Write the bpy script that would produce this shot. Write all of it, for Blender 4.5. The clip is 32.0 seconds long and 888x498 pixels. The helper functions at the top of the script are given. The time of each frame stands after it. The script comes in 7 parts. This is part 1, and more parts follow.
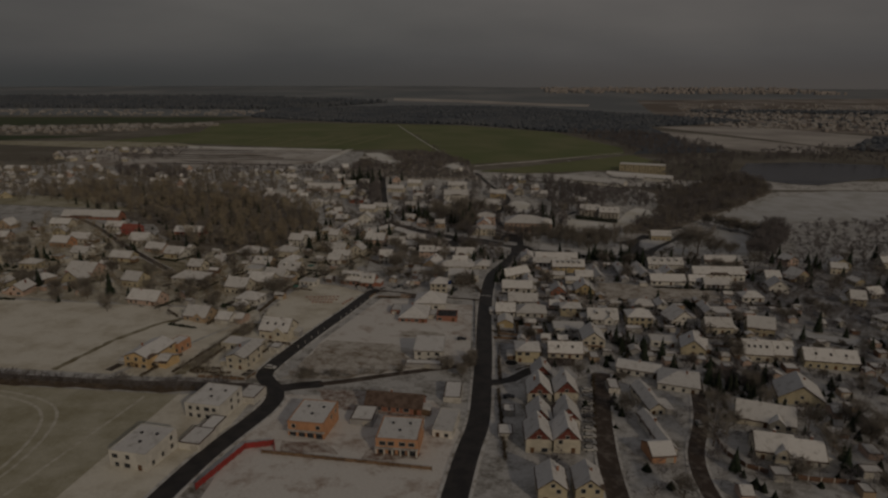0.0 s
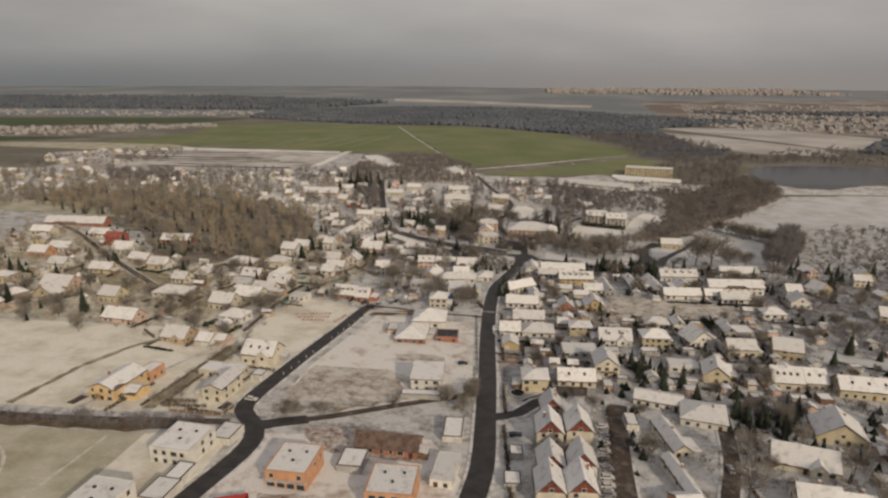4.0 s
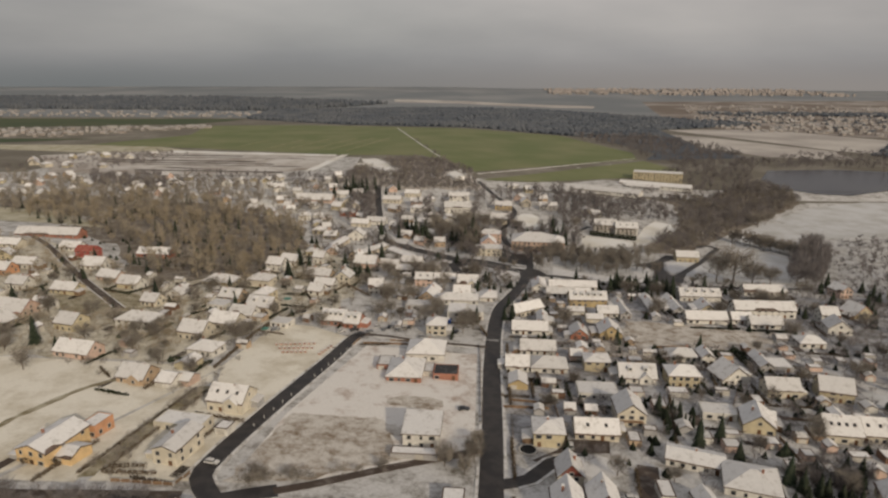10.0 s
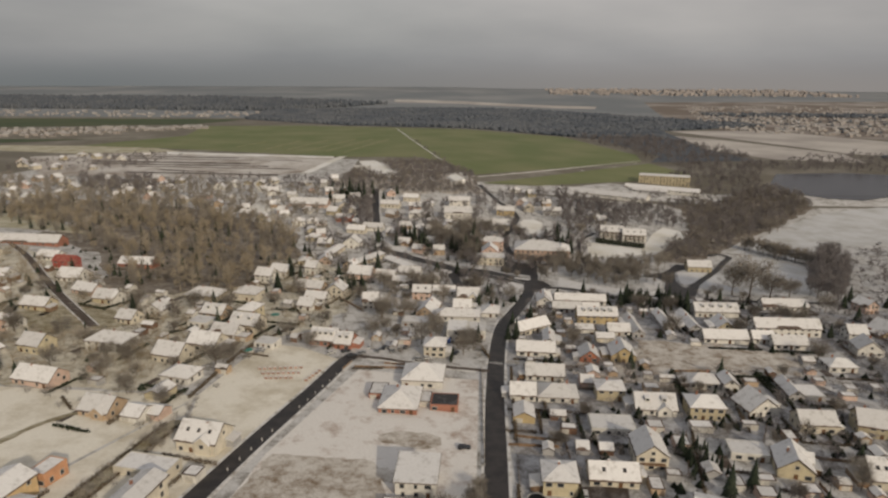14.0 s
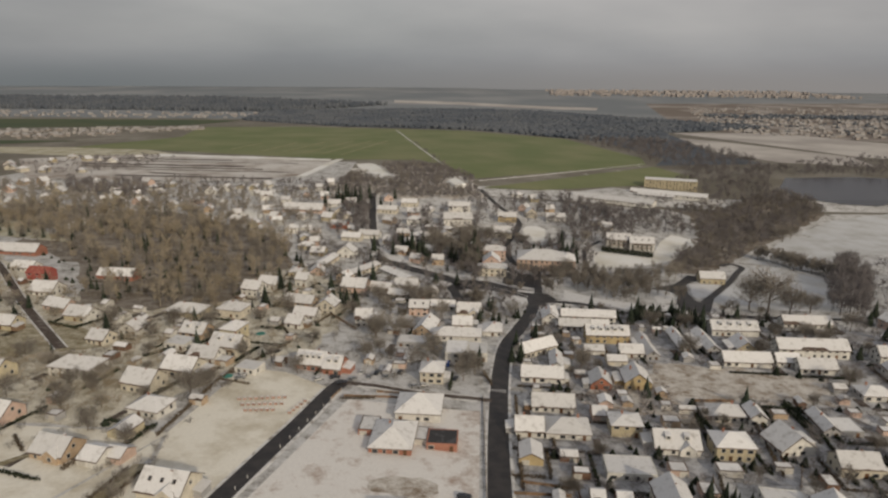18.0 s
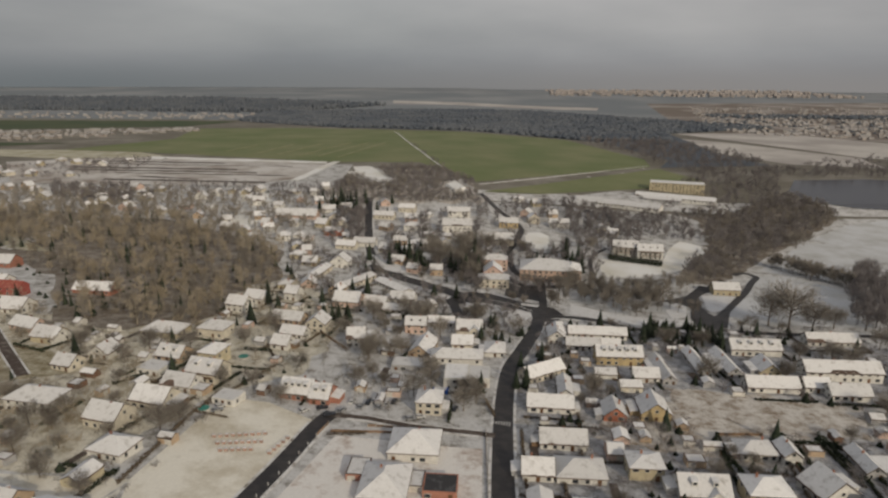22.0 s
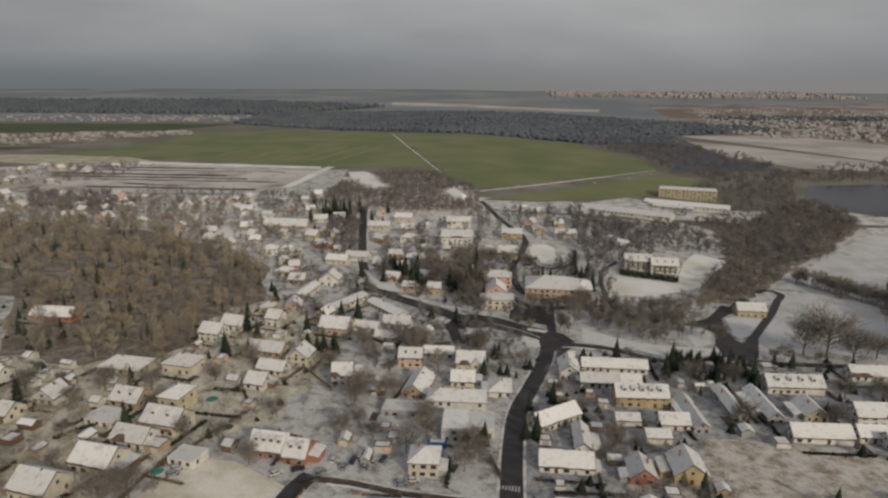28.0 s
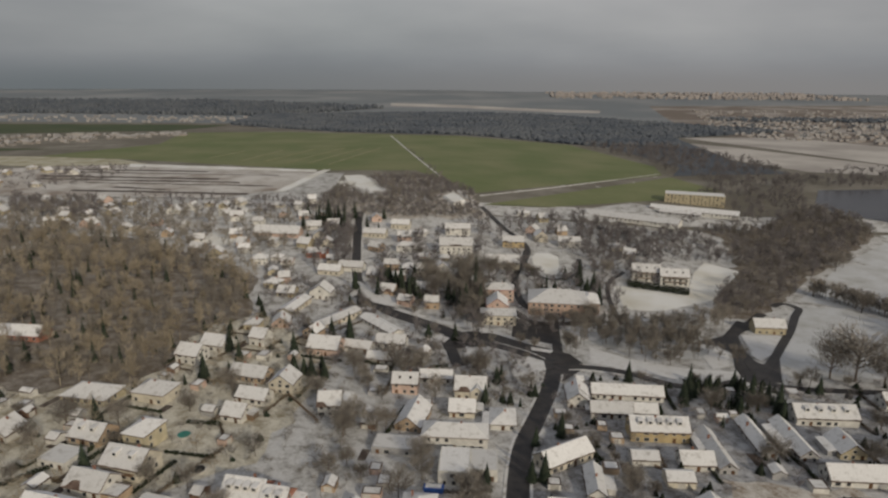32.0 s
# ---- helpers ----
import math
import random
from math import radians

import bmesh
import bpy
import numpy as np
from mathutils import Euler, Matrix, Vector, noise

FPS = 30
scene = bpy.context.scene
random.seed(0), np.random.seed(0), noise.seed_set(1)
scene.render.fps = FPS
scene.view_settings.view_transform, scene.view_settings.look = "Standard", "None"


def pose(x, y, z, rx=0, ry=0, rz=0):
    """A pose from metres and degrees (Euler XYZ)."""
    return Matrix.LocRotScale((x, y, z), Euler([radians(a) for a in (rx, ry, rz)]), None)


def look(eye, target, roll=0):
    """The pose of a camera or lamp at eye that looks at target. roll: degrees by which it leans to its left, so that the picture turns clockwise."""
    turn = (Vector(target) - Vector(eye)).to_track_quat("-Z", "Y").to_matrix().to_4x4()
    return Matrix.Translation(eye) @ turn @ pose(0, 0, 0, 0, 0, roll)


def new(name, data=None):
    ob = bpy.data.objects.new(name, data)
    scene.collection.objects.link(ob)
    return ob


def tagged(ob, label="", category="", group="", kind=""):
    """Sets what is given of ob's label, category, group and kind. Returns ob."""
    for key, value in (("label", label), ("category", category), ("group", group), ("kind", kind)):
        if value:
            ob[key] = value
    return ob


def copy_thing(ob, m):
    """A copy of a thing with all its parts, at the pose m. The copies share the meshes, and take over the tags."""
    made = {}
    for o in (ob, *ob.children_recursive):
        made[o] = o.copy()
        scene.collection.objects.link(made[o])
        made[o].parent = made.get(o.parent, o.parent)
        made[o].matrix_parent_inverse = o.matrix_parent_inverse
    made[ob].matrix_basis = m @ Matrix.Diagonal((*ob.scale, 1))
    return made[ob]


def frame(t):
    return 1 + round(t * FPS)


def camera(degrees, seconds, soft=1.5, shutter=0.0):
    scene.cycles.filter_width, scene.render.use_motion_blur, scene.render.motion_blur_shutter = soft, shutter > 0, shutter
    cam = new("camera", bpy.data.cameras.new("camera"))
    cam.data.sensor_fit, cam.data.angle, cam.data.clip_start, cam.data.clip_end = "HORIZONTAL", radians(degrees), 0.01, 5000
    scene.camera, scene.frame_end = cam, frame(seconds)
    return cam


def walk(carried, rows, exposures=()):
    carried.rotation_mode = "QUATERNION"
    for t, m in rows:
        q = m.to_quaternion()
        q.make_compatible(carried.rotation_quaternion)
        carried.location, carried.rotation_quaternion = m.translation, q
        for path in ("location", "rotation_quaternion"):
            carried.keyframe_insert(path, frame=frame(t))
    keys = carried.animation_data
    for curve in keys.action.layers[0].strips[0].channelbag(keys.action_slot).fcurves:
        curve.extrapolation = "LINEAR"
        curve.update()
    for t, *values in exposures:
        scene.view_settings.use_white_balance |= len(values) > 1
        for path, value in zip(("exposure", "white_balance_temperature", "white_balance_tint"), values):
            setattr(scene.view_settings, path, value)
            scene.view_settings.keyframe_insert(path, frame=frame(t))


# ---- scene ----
cam = camera(70.0, 32.0, soft=2.4)
PATH = [
    (0, (0.019, -0.006, 100.003), (-0.021, 1.92, 99.468), 0.1),
    (1, (-0.014, 6.306, 100.009), (-0.056, 8.232, 99.474), 0.1),
    (2, (-0.02, 12.582, 100.004), (-0.063, 14.509, 99.47), 0.1),
    (3, (-0.031, 18.852, 100.001), (-0.074, 20.779, 99.466), 0.2),
    (3.5, (-0.027, 22.064, 99.994), (-0.07, 23.991, 99.46), 0.2),
    (5.5, (-0.021, 34.676, 100.0), (-0.066, 36.603, 99.466), 0.2),
    (6, (-0.016, 37.768, 100.0), (-0.06, 39.695, 99.466), 0.3),
    (7, (0.009, 44.095, 100.015), (-0.036, 46.022, 99.481), 0.3),
    (8, (-0.001, 50.426, 100.014), (-0.046, 52.354, 99.481), 0.2),
    (9, (0.018, 56.699, 100.02), (-0.027, 58.626, 99.487), 0.3),
    (10, (0.002, 63.012, 100.013), (-0.043, 64.939, 99.48), 0.2),
    (11, (0.002, 69.3, 99.997), (-0.043, 71.227, 99.464), 0.3),
    (12, (0.011, 75.583, 99.971), (-0.034, 77.51, 99.437), 0.2),
    (13, (-0.007, 81.857, 99.973), (-0.053, 83.784, 99.44), 0.3),
    (14, (0.007, 88.195, 99.97), (-0.039, 90.122, 99.437), 0.3),
    (14.5, (0.017, 91.374, 99.991), (-0.029, 93.302, 99.459), 0.3),
    (16.5, (0.019, 104.027, 100.007), (-0.027, 105.955, 99.476), 0.3),
    (17, (0.028, 107.111, 99.984), (-0.018, 109.039, 99.453), 0.3),
    (18, (0.023, 113.391, 99.973), (-0.023, 115.318, 99.442), 0.4),
    (19, (0.011, 119.696, 99.979), (-0.034, 121.623, 99.447), 0.3),
    (20, (-0.008, 126.003, 99.981), (-0.053, 127.931, 99.449), 0.3),
    (21, (0.014, 132.305, 99.988), (-0.031, 134.232, 99.457), 0.3),
    (22, (0.005, 138.585, 99.992), (-0.04, 140.513, 99.461), 0.3),
    (23, (0.008, 144.895, 100.011), (-0.037, 146.823, 99.481), 0.3),
    (24, (0.006, 151.205, 100.001), (-0.039, 153.133, 99.472), 0.3),
    (25, (0.004, 157.528, 100.022), (-0.041, 159.457, 99.493), 0.3),
    (25.5, (0.019, 160.706, 100.015), (-0.026, 162.634, 99.486), 0.3),
    (27.5, (-0.006, 173.275, 100.031), (-0.05, 175.204, 99.504), 0.2),
    (28, (0.01, 176.418, 100.015), (-0.035, 178.347, 99.488), 0.2),
    (29, (-0.003, 182.71, 100.01), (-0.047, 184.639, 99.483), 0.3),
    (30, (-0.021, 188.98, 100.015), (-0.064, 190.909, 99.489), 0.3),
    (31, (-0.019, 195.255, 99.983), (-0.062, 197.184, 99.457), 0.3),
    (32, (-0.038, 201.528, 100.018), (-0.08, 203.457, 99.493), 0.3),
]
walk(cam, [(t, look(eye, target, roll)) for t, eye, target, roll in PATH],
     [(0, -2.1, 7050, 12), (0.5, -1.1, 7050, 12), (1, -0.35, 7050, 12), (1.5, 0.0, 7050, 12), (2, 0.05, 7050, 12), (9, 0.05, 6950, 11), (19, 0.0, 6650, 9), (32, -0.15, 6450, 8)])

# ---- sky, sun ----
SUN_AZ, SUN_EL = radians(148), radians(24)  # compass turn from +y towards +x
world = bpy.data.worlds.new("winter_sky")
scene.world = world
world.use_nodes = True
wn, wl = world.node_tree.nodes, world.node_tree.links
wn.clear()
w_out, w_bg = wn.new("ShaderNodeOutputWorld"), wn.new("ShaderNodeBackground")
w_sky, w_mix, w_map = wn.new("ShaderNodeTexSky"), wn.new("ShaderNodeMix"), wn.new("ShaderNodeMapping")
w_co, w_noise, w_ramp = wn.new("ShaderNodeTexCoord"), wn.new("ShaderNodeTexNoise"), wn.new("ShaderNodeValToRGB")
w_sky.sky_type, w_sky.sun_disc = "NISHITA", False
w_sky.sun_elevation, w_sky.sun_rotation, w_sky.dust_density = SUN_EL, SUN_AZ, 4.0
w_scale = wn.new("ShaderNodeVectorMath")
w_scale.operation = "SCALE"
w_scale.inputs["Scale"].default_value = 0.1
w_mix.data_type = "RGBA"
w_mix.inputs["Factor"].default_value = 0.9
w_map.inputs["Scale"].default_value = (1.0, 1.0, 4.0)
w_noise.inputs["Scale"].default_value, w_noise.inputs["Detail"].default_value = 2.2, 5.0
w_ramp.color_ramp.elements[0].position, w_ramp.color_ramp.elements[0].color = 0.3, (0.30, 0.30, 0.312, 1)
w_ramp.color_ramp.elements[1].position, w_ramp.color_ramp.elements[1].color = 0.75, (0.45, 0.44, 0.44, 1)
wl.new(w_co.outputs["Generated"], w_map.inputs["Vector"])
wl.new(w_map.outputs["Vector"], w_noise.inputs["Vector"])
wl.new(w_noise.outputs["Fac"], w_ramp.inputs["Fac"])
wl.new(w_sky.outputs["Color"], w_scale.inputs[0])
wl.new(w_scale.outputs["Vector"], w_mix.inputs["A"])
wl.new(w_ramp.outputs["Color"], w_mix.inputs["B"])
w_sep, w_low, w_haze = wn.new("ShaderNodeSeparateXYZ"), wn.new("ShaderNodeValToRGB"), wn.new("ShaderNodeMix")
w_low.color_ramp.elements[0].position, w_low.color_ramp.elements[0].color = 0.0, (0.76, 0.80, 0.83, 1)
w_low.color_ramp.elements[1].position, w_low.color_ramp.elements[1].color = 0.11, (1, 1, 1, 1)
w_haze.data_type, w_haze.blend_type = "RGBA", "MULTIPLY"
w_haze.inputs["Factor"].default_value = 1.0
wl.new(w_co.outputs["Generated"], w_sep.inputs["Vector"])
wl.new(w_sep.outputs["Z"], w_low.inputs["Fac"])
wl.new(w_mix.outputs["Result"], w_haze.inputs["A"])
wl.new(w_low.outputs["Color"], w_haze.inputs["B"])
w_side, w_wide, w_cloud = wn.new("ShaderNodeMapRange"), wn.new("ShaderNodeValToRGB"), wn.new("ShaderNodeMix")
w_side.inputs["From Min"].default_value = -1.0
for place, tone in ((0.0, (0.88, 0.90, 0.90, 1)), (0.24, (0.80, 0.83, 0.83, 1)), (0.42, (1.03, 1.04, 1.035, 1)), (0.58, (1.19, 1.17, 1.16, 1)), (0.78, (1.03, 1.015, 1.015, 1)), (1.0, (0.95, 0.95, 0.95, 1))):
    (w_wide.color_ramp.elements[0] if place == 0 else w_wide.color_ramp.elements[1] if place == 1 else w_wide.color_ramp.elements.new(place)).color = tone
w_cloud.data_type, w_cloud.blend_type = "RGBA", "MULTIPLY"
w_cloud.inputs["Factor"].default_value = 1.0
wl.new(w_sep.outputs["X"], w_side.inputs["Value"])
wl.new(w_side.outputs["Result"], w_wide.inputs["Fac"])
wl.new(w_haze.outputs["Result"], w_cloud.inputs["A"])
wl.new(w_wide.outputs["Color"], w_cloud.inputs["B"])
wl.new(w_cloud.outputs["Result"], w_bg.inputs["Color"])
wl.new(w_bg.outputs["Background"], w_out.inputs["Surface"])
w_bg.inputs["Strength"].default_value = 1.0
sun = new("sun", bpy.data.lights.new("sun", "SUN"))
sun.data.energy, sun.data.angle, sun.data.color = 2.15, radians(2.0), (1.0, 0.86, 0.66)
sun.matrix_world = look((200 * math.sin(SUN_AZ), 200 * math.cos(SUN_AZ), 200 * math.tan(SUN_EL)), (0, 0, 0))


# ---- materials ----
def material(name, colour, second=None, rough=0.85, scale=1.0, detail=6.0, low=0.4, high=0.6, bump=0.0, bump_scale=4.0,
             fine=None, fine_scale=8.0, fine_amount=0.3, vary=0.0, metal=0.0, fractal=0.5):
    """A colour that turns into a second one in patches of the given scale (per metre), with finer grain, bump and object-to-object variation."""
    m = bpy.data.materials.new(name)
    m.use_nodes = True
    n, l = m.node_tree.nodes, m.node_tree.links
    p = n["Principled BSDF"]
    p.inputs["Roughness"].default_value, p.inputs["Metallic"].default_value = rough, metal
    p.inputs["Specular IOR Level"].default_value = 0.3
    co = n.new("ShaderNodeNewGeometry")
    second = second or tuple(c * 0.8 for c in colour)
    a = n.new("ShaderNodeTexNoise")
    a.inputs["Scale"].default_value, a.inputs["Detail"].default_value, a.inputs["Roughness"].default_value = scale, detail, fractal
    r = n.new("ShaderNodeValToRGB")
    r.color_ramp.elements[0].position, r.color_ramp.elements[0].color = low, (*colour, 1)
    r.color_ramp.elements[1].position, r.color_ramp.elements[1].color = high, (*second, 1)
    l.new(co.outputs["Position"], a.inputs["Vector"])
    l.new(a.outputs["Fac"], r.inputs["Fac"])
    b = n.new("ShaderNodeTexNoise")
    b.inputs["Scale"].default_value, b.inputs["Detail"].default_value = fine_scale, 4.0
    l.new(co.outputs["Position"], b.inputs["Vector"])
    mix = n.new("ShaderNodeMix")
    mix.data_type, mix.blend_type = "RGBA", "MULTIPLY"
    mix.inputs["Factor"].default_value = fine_amount
    l.new(r.outputs["Color"], mix.inputs["A"])
    l.new(b.outputs["Color"] if fine else b.outputs["Fac"], mix.inputs["B"])
    last = mix.outputs["Result"]
    if vary:
        info, hsv, rng = n.new("ShaderNodeObjectInfo"), n.new("ShaderNodeHueSaturation"), n.new("ShaderNodeMapRange")
        rng.inputs["To Min"].default_value, rng.inputs["To Max"].default_value = 1 - vary, 1 + vary
        l.new(info.outputs["Random"], rng.inputs["Value"])
        l.new(rng.outputs["Result"], hsv.inputs["Value"])
        l.new(last, hsv.inputs["Color"])
        last = hsv.outputs["Color"]
    l.new(last, p.inputs["Base Color"])
    if bump:
        c, bp = n.new("ShaderNodeTexNoise"), n.new("ShaderNodeBump")
        c.inputs["Scale"].default_value, c.inputs["Detail"].default_value = bump_scale, 5.0
        bp.inputs["Strength"].default_value, bp.inputs["Distance"].default_value = bump, 0.3
        l.new(co.outputs["Position"], c.inputs["Vector"])
        l.new(c.outputs["Fac"], bp.inputs["Height"])
        l.new(bp.outputs["Normal"], p.inputs["Normal"])
    return m


GROUND = material("garden_snow", (0.69, 0.69, 0.695), (0.17, 0.15, 0.12), scale=0.11, detail=15, fractal=0.8, low=0.47, high=0.64, bump=0.5, bump_scale=0.8, fine_scale=0.9, fine_amount=0.45)
# Thin snow over grass, with the warm tone of sunlight tinted into it.
SUN_TINTED_FIELD = material("sun_tinted_thin_snow", (0.83, 0.80, 0.72), (0.46, 0.40, 0.29), scale=0.05, detail=14, fractal=0.7, low=0.44, high=0.72, bump=0.25, bump_scale=0.6, fine_scale=1.2, fine_amount=0.22)
SNOW_FIELD = material("field_snow", (0.82, 0.82, 0.81), (0.60, 0.57, 0.49), scale=0.03, detail=10, low=0.45, high=0.75, bump=0.25, bump_scale=0.6, fine_scale=1.2, fine_amount=0.2)
# Dimmer, bluer copy of the field snow, with cloud shade in the colour.
SHADED_MEADOW = material("shaded_meadow_snow", (0.59, 0.605, 0.63), (0.42, 0.42, 0.41), scale=0.04, detail=13, fractal=0.65, low=0.42, high=0.68, bump=0.3, bump_scale=0.6, fine_scale=1.2, fine_amount=0.2)
THIN_SNOW = material("thin_field_snow", (0.60, 0.575, 0.475), (0.33, 0.30, 0.19), scale=0.05, detail=14, fractal=0.7, low=0.36, high=0.66, bump=0.3, bump_scale=0.5, fine_scale=1.5, fine_amount=0.3)
ROUGH_GRASS = material("rough_grass", (0.72, 0.69, 0.65), (0.25, 0.185, 0.125), scale=0.14, detail=15, fractal=0.8, low=0.44, high=0.62, bump=0.6, bump_scale=1.0, fine_scale=1.5, fine_amount=0.4)
BUILD_SITE = material("site_snow", (0.80, 0.78, 0.76), (0.34, 0.23, 0.17), scale=0.09, detail=15, fractal=0.75, low=0.5, high=0.7, bump=0.4, bump_scale=0.8, fine_scale=1.4, fine_amount=0.25)
CROP = material("green_crop", (0.148, 0.182, 0.075), (0.225, 0.232, 0.12), scale=0.012, detail=6, low=0.35, high=0.7, fine_scale=0.25, fine_amount=0.25, bump=0.2, bump_scale=0.5)
CROP_DARK = material("dark_green_crop", (0.055, 0.08, 0.035), (0.08, 0.095, 0.045), scale=0.01, detail=5, fine_scale=0.2, fine_amount=0.25)
FOREST_FLOOR = material("leaf_litter", (0.17, 0.14, 0.11), (0.42, 0.39, 0.36), scale=0.12, detail=15, fractal=0.75, low=0.44, high=0.66, bump=0.5, bump_scale=0.7, fine_scale=1.0, fine_amount=0.4)
BROWN_SOIL = material("brown_plain", (0.19, 0.155, 0.13), (0.40, 0.37, 0.35), scale=0.006, detail=8, low=0.42, high=0.66, fine_scale=0.05, fine_amount=0.3)
# Far snow, dulled by mixing distance haze into its colour.
HAZED_SNOW = material("hazed_snow", (0.56, 0.53, 0.50), (0.40, 0.37, 0.35), scale=0.008, detail=8, fine_scale=0.06, fine_amount=0.25)
# Plain and woods far off: blue-grey distance haze is painted into both colours.
HAZED_PLAIN = material("hazed_plain", (0.185, 0.205, 0.225), (0.28, 0.29, 0.30), scale=0.0022, detail=7, low=0.42, high=0.66, fine_scale=0.02, fine_amount=0.2)
HAZED_WOOD = material("hazed_wood", (0.085, 0.10, 0.125), (0.125, 0.138, 0.158), scale=0.012, detail=6, fine_scale=0.05, fine_amount=0.2, vary=0.0)
ASPHALT = material("wet_asphalt", (0.032, 0.030, 0.033), (0.055, 0.05, 0.05), rough=0.6, scale=0.25, detail=9, bump=0.1, bump_scale=6, fine_scale=3.0, fine_amount=0.3)
TRACK = material("muddy_track", (0.085, 0.065, 0.055), (0.26, 0.23, 0.21), scale=0.35, detail=9, low=0.5, high=0.8, bump=0.5, bump_scale=1.0)
VERGE = material("snowy_verge", (0.74, 0.74, 0.74), (0.26, 0.23, 0.19), scale=0.3, detail=12, low=0.48, high=0.72, bump=0.4, bump_scale=1.2, fine_scale=2.0, fine_amount=0.3)
ISLAND = material("lawn_snow", (0.72, 0.72, 0.73), (0.50, 0.48, 0.45), scale=0.25, detail=12, fractal=0.65, low=0.5, high=0.8, bump=0.3, bump_scale=1.0, fine_scale=1.6, fine_amount=0.25)
# Garden snow with brown patches, greyed to carry the shade on these gardens.
SHADED_SNOW = material("shaded_garden_snow", (0.54, 0.55, 0.58), (0.15, 0.135, 0.125), scale=0.16, detail=15, fractal=0.78, low=0.42, high=0.63, bump=0.5, bump_scale=1.0, fine_scale=1.1, fine_amount=0.4)
CONCRETE = material("kerb_concrete", (0.42, 0.41, 0.40), (0.6, 0.6, 0.6), scale=0.8, detail=8)
WATER = material("pond_water", (0.05, 0.05, 0.062), (0.07, 0.07, 0.08), rough=0.25, scale=0.02, bump=0.15, bump_scale=0.6)
WATER.node_tree.nodes["Principled BSDF"].inputs["Specular IOR Level"].default_value = 0.12
SNOW = material("roof_snow", (0.74, 0.74, 0.75), (0.33, 0.315, 0.30), scale=0.42, detail=13, fractal=0.62, low=0.53, high=0.80, bump=0.35, bump_scale=1.5, fine_scale=1.3, fine_amount=0.22, vary=0.14)
TILE = material("dark_tile", (0.11, 0.075, 0.06), (0.18, 0.13, 0.11), scale=0.6, fine_scale=4.0, fine_amount=0.5, vary=0.3, bump=0.5, bump_scale=5)
RED_TILE = material("red_tile", (0.36, 0.10, 0.08), (0.50, 0.28, 0.22), scale=0.5, low=0.5, high=0.8, fine_scale=3.0, fine_amount=0.4, vary=0.15, bump=0.5, bump_scale=5)
MAROON = material("maroon_cladding", (0.20, 0.055, 0.045), (0.26, 0.10, 0.08), scale=0.9, fine_scale=4, fine_amount=0.4, vary=0.15)
BITUMEN = material("bitumen_roof", (0.05, 0.05, 0.055), (0.16, 0.16, 0.17), scale=0.4, low=0.55, high=0.8)
GLASS = material("window_glass", (0.035, 0.04, 0.05), (0.05, 0.055, 0.065), rough=0.12, scale=0.3)
FRAME = material("window_frame_paint", (0.62, 0.60, 0.56), rough=0.5, scale=1.5, vary=0.15)
DOOR = material("door_wood", (0.16, 0.085, 0.045), rough=0.6, scale=2.0, vary=0.4)
WOOD = material("weathered_wood", (0.20, 0.125, 0.075), (0.28, 0.20, 0.14), scale=1.2, fine_scale=6, fine_amount=0.4, vary=0.3)
CHIMNEY = material("chimney_brick", (0.30, 0.14, 0.095), (0.36, 0.20, 0.15), scale=2.0, fine_scale=9, fine_amount=0.4, vary=0.25)
BARK = material("bark", (0.12, 0.092, 0.07), (0.19, 0.15, 0.12), scale=2.0, fine_scale=8, fine_amount=0.4, vary=0.25)
TWIGS = material("bare_twigs", (0.195, 0.175, 0.155), (0.285, 0.26, 0.23), scale=0.25, fine_scale=2, fine_amount=0.3, vary=0.3)
TWIGS_PALE = material("pale_twigs", (0.33, 0.28, 0.21), (0.43, 0.375, 0.295), scale=0.05, fine_scale=1.2, fine_amount=0.4)
TWIGS_DARK = material("dark_twigs", (0.18, 0.164, 0.168), (0.25, 0.232, 0.235), scale=0.06, fine_scale=1.2, fine_amount=0.4)
NEEDLES = material("conifer_needles", (0.022, 0.036, 0.022), (0.05, 0.062, 0.042), scale=0.8, fine_scale=5, fine_amount=0.4, vary=0.3)
HEDGE = material("evergreen_hedge", (0.028, 0.04, 0.02), (0.16, 0.15, 0.13), scale=0.9, low=0.5, high=0.85, fine_scale=5, fine_amount=0.5, vary=0.3)
HEDGE_SOIL = material("dead_grass", (0.13, 0.095, 0.065), (0.30, 0.24, 0.18), scale=0.3, detail=13, fractal=0.7, low=0.45, high=0.75, bump=0.6, bump_scale=1.5, fine_scale=2.0, fine_amount=0.4)
WHEEL_SNOW = material("pressed_snow", (0.70, 0.68, 0.61), (0.52, 0.49, 0.40), scale=0.4, detail=10, low=0.4, high=0.65)
RED_SOIL = material("red_soil", (0.22, 0.12, 0.085), (0.70, 0.66, 0.63), scale=0.35, detail=14, fractal=0.78, low=0.40, high=0.58, bump=0.7, bump_scale=1.5, fine_scale=2.0, fine_amount=0.4)
CROP_PALE = material("pale_crop", (0.24, 0.24, 0.13), (0.30, 0.29, 0.18), scale=0.05)
BRUSH = material("bare_hedge", (0.12, 0.09, 0.06), (0.27, 0.23, 0.19), scale=0.7, low=0.45, high=0.8, fine_scale=4, fine_amount=0.5, vary=0.3)
TYRE = material("tyre_rubber", (0.02, 0.02, 0.02), scale=3.0)
RED_FENCE = material("red_mesh_fence", (0.42, 0.05, 0.05), (0.3, 0.06, 0.05), scale=1.0)
BLUE_TARP = material("blue_tarpaulin", (0.03, 0.10, 0.40), (0.05, 0.14, 0.45), scale=1.0, rough=0.5)
TEAL = material("teal_pool_cover", (0.03, 0.20, 0.17), (0.05, 0.25, 0.2), scale=1.0, rough=0.5)
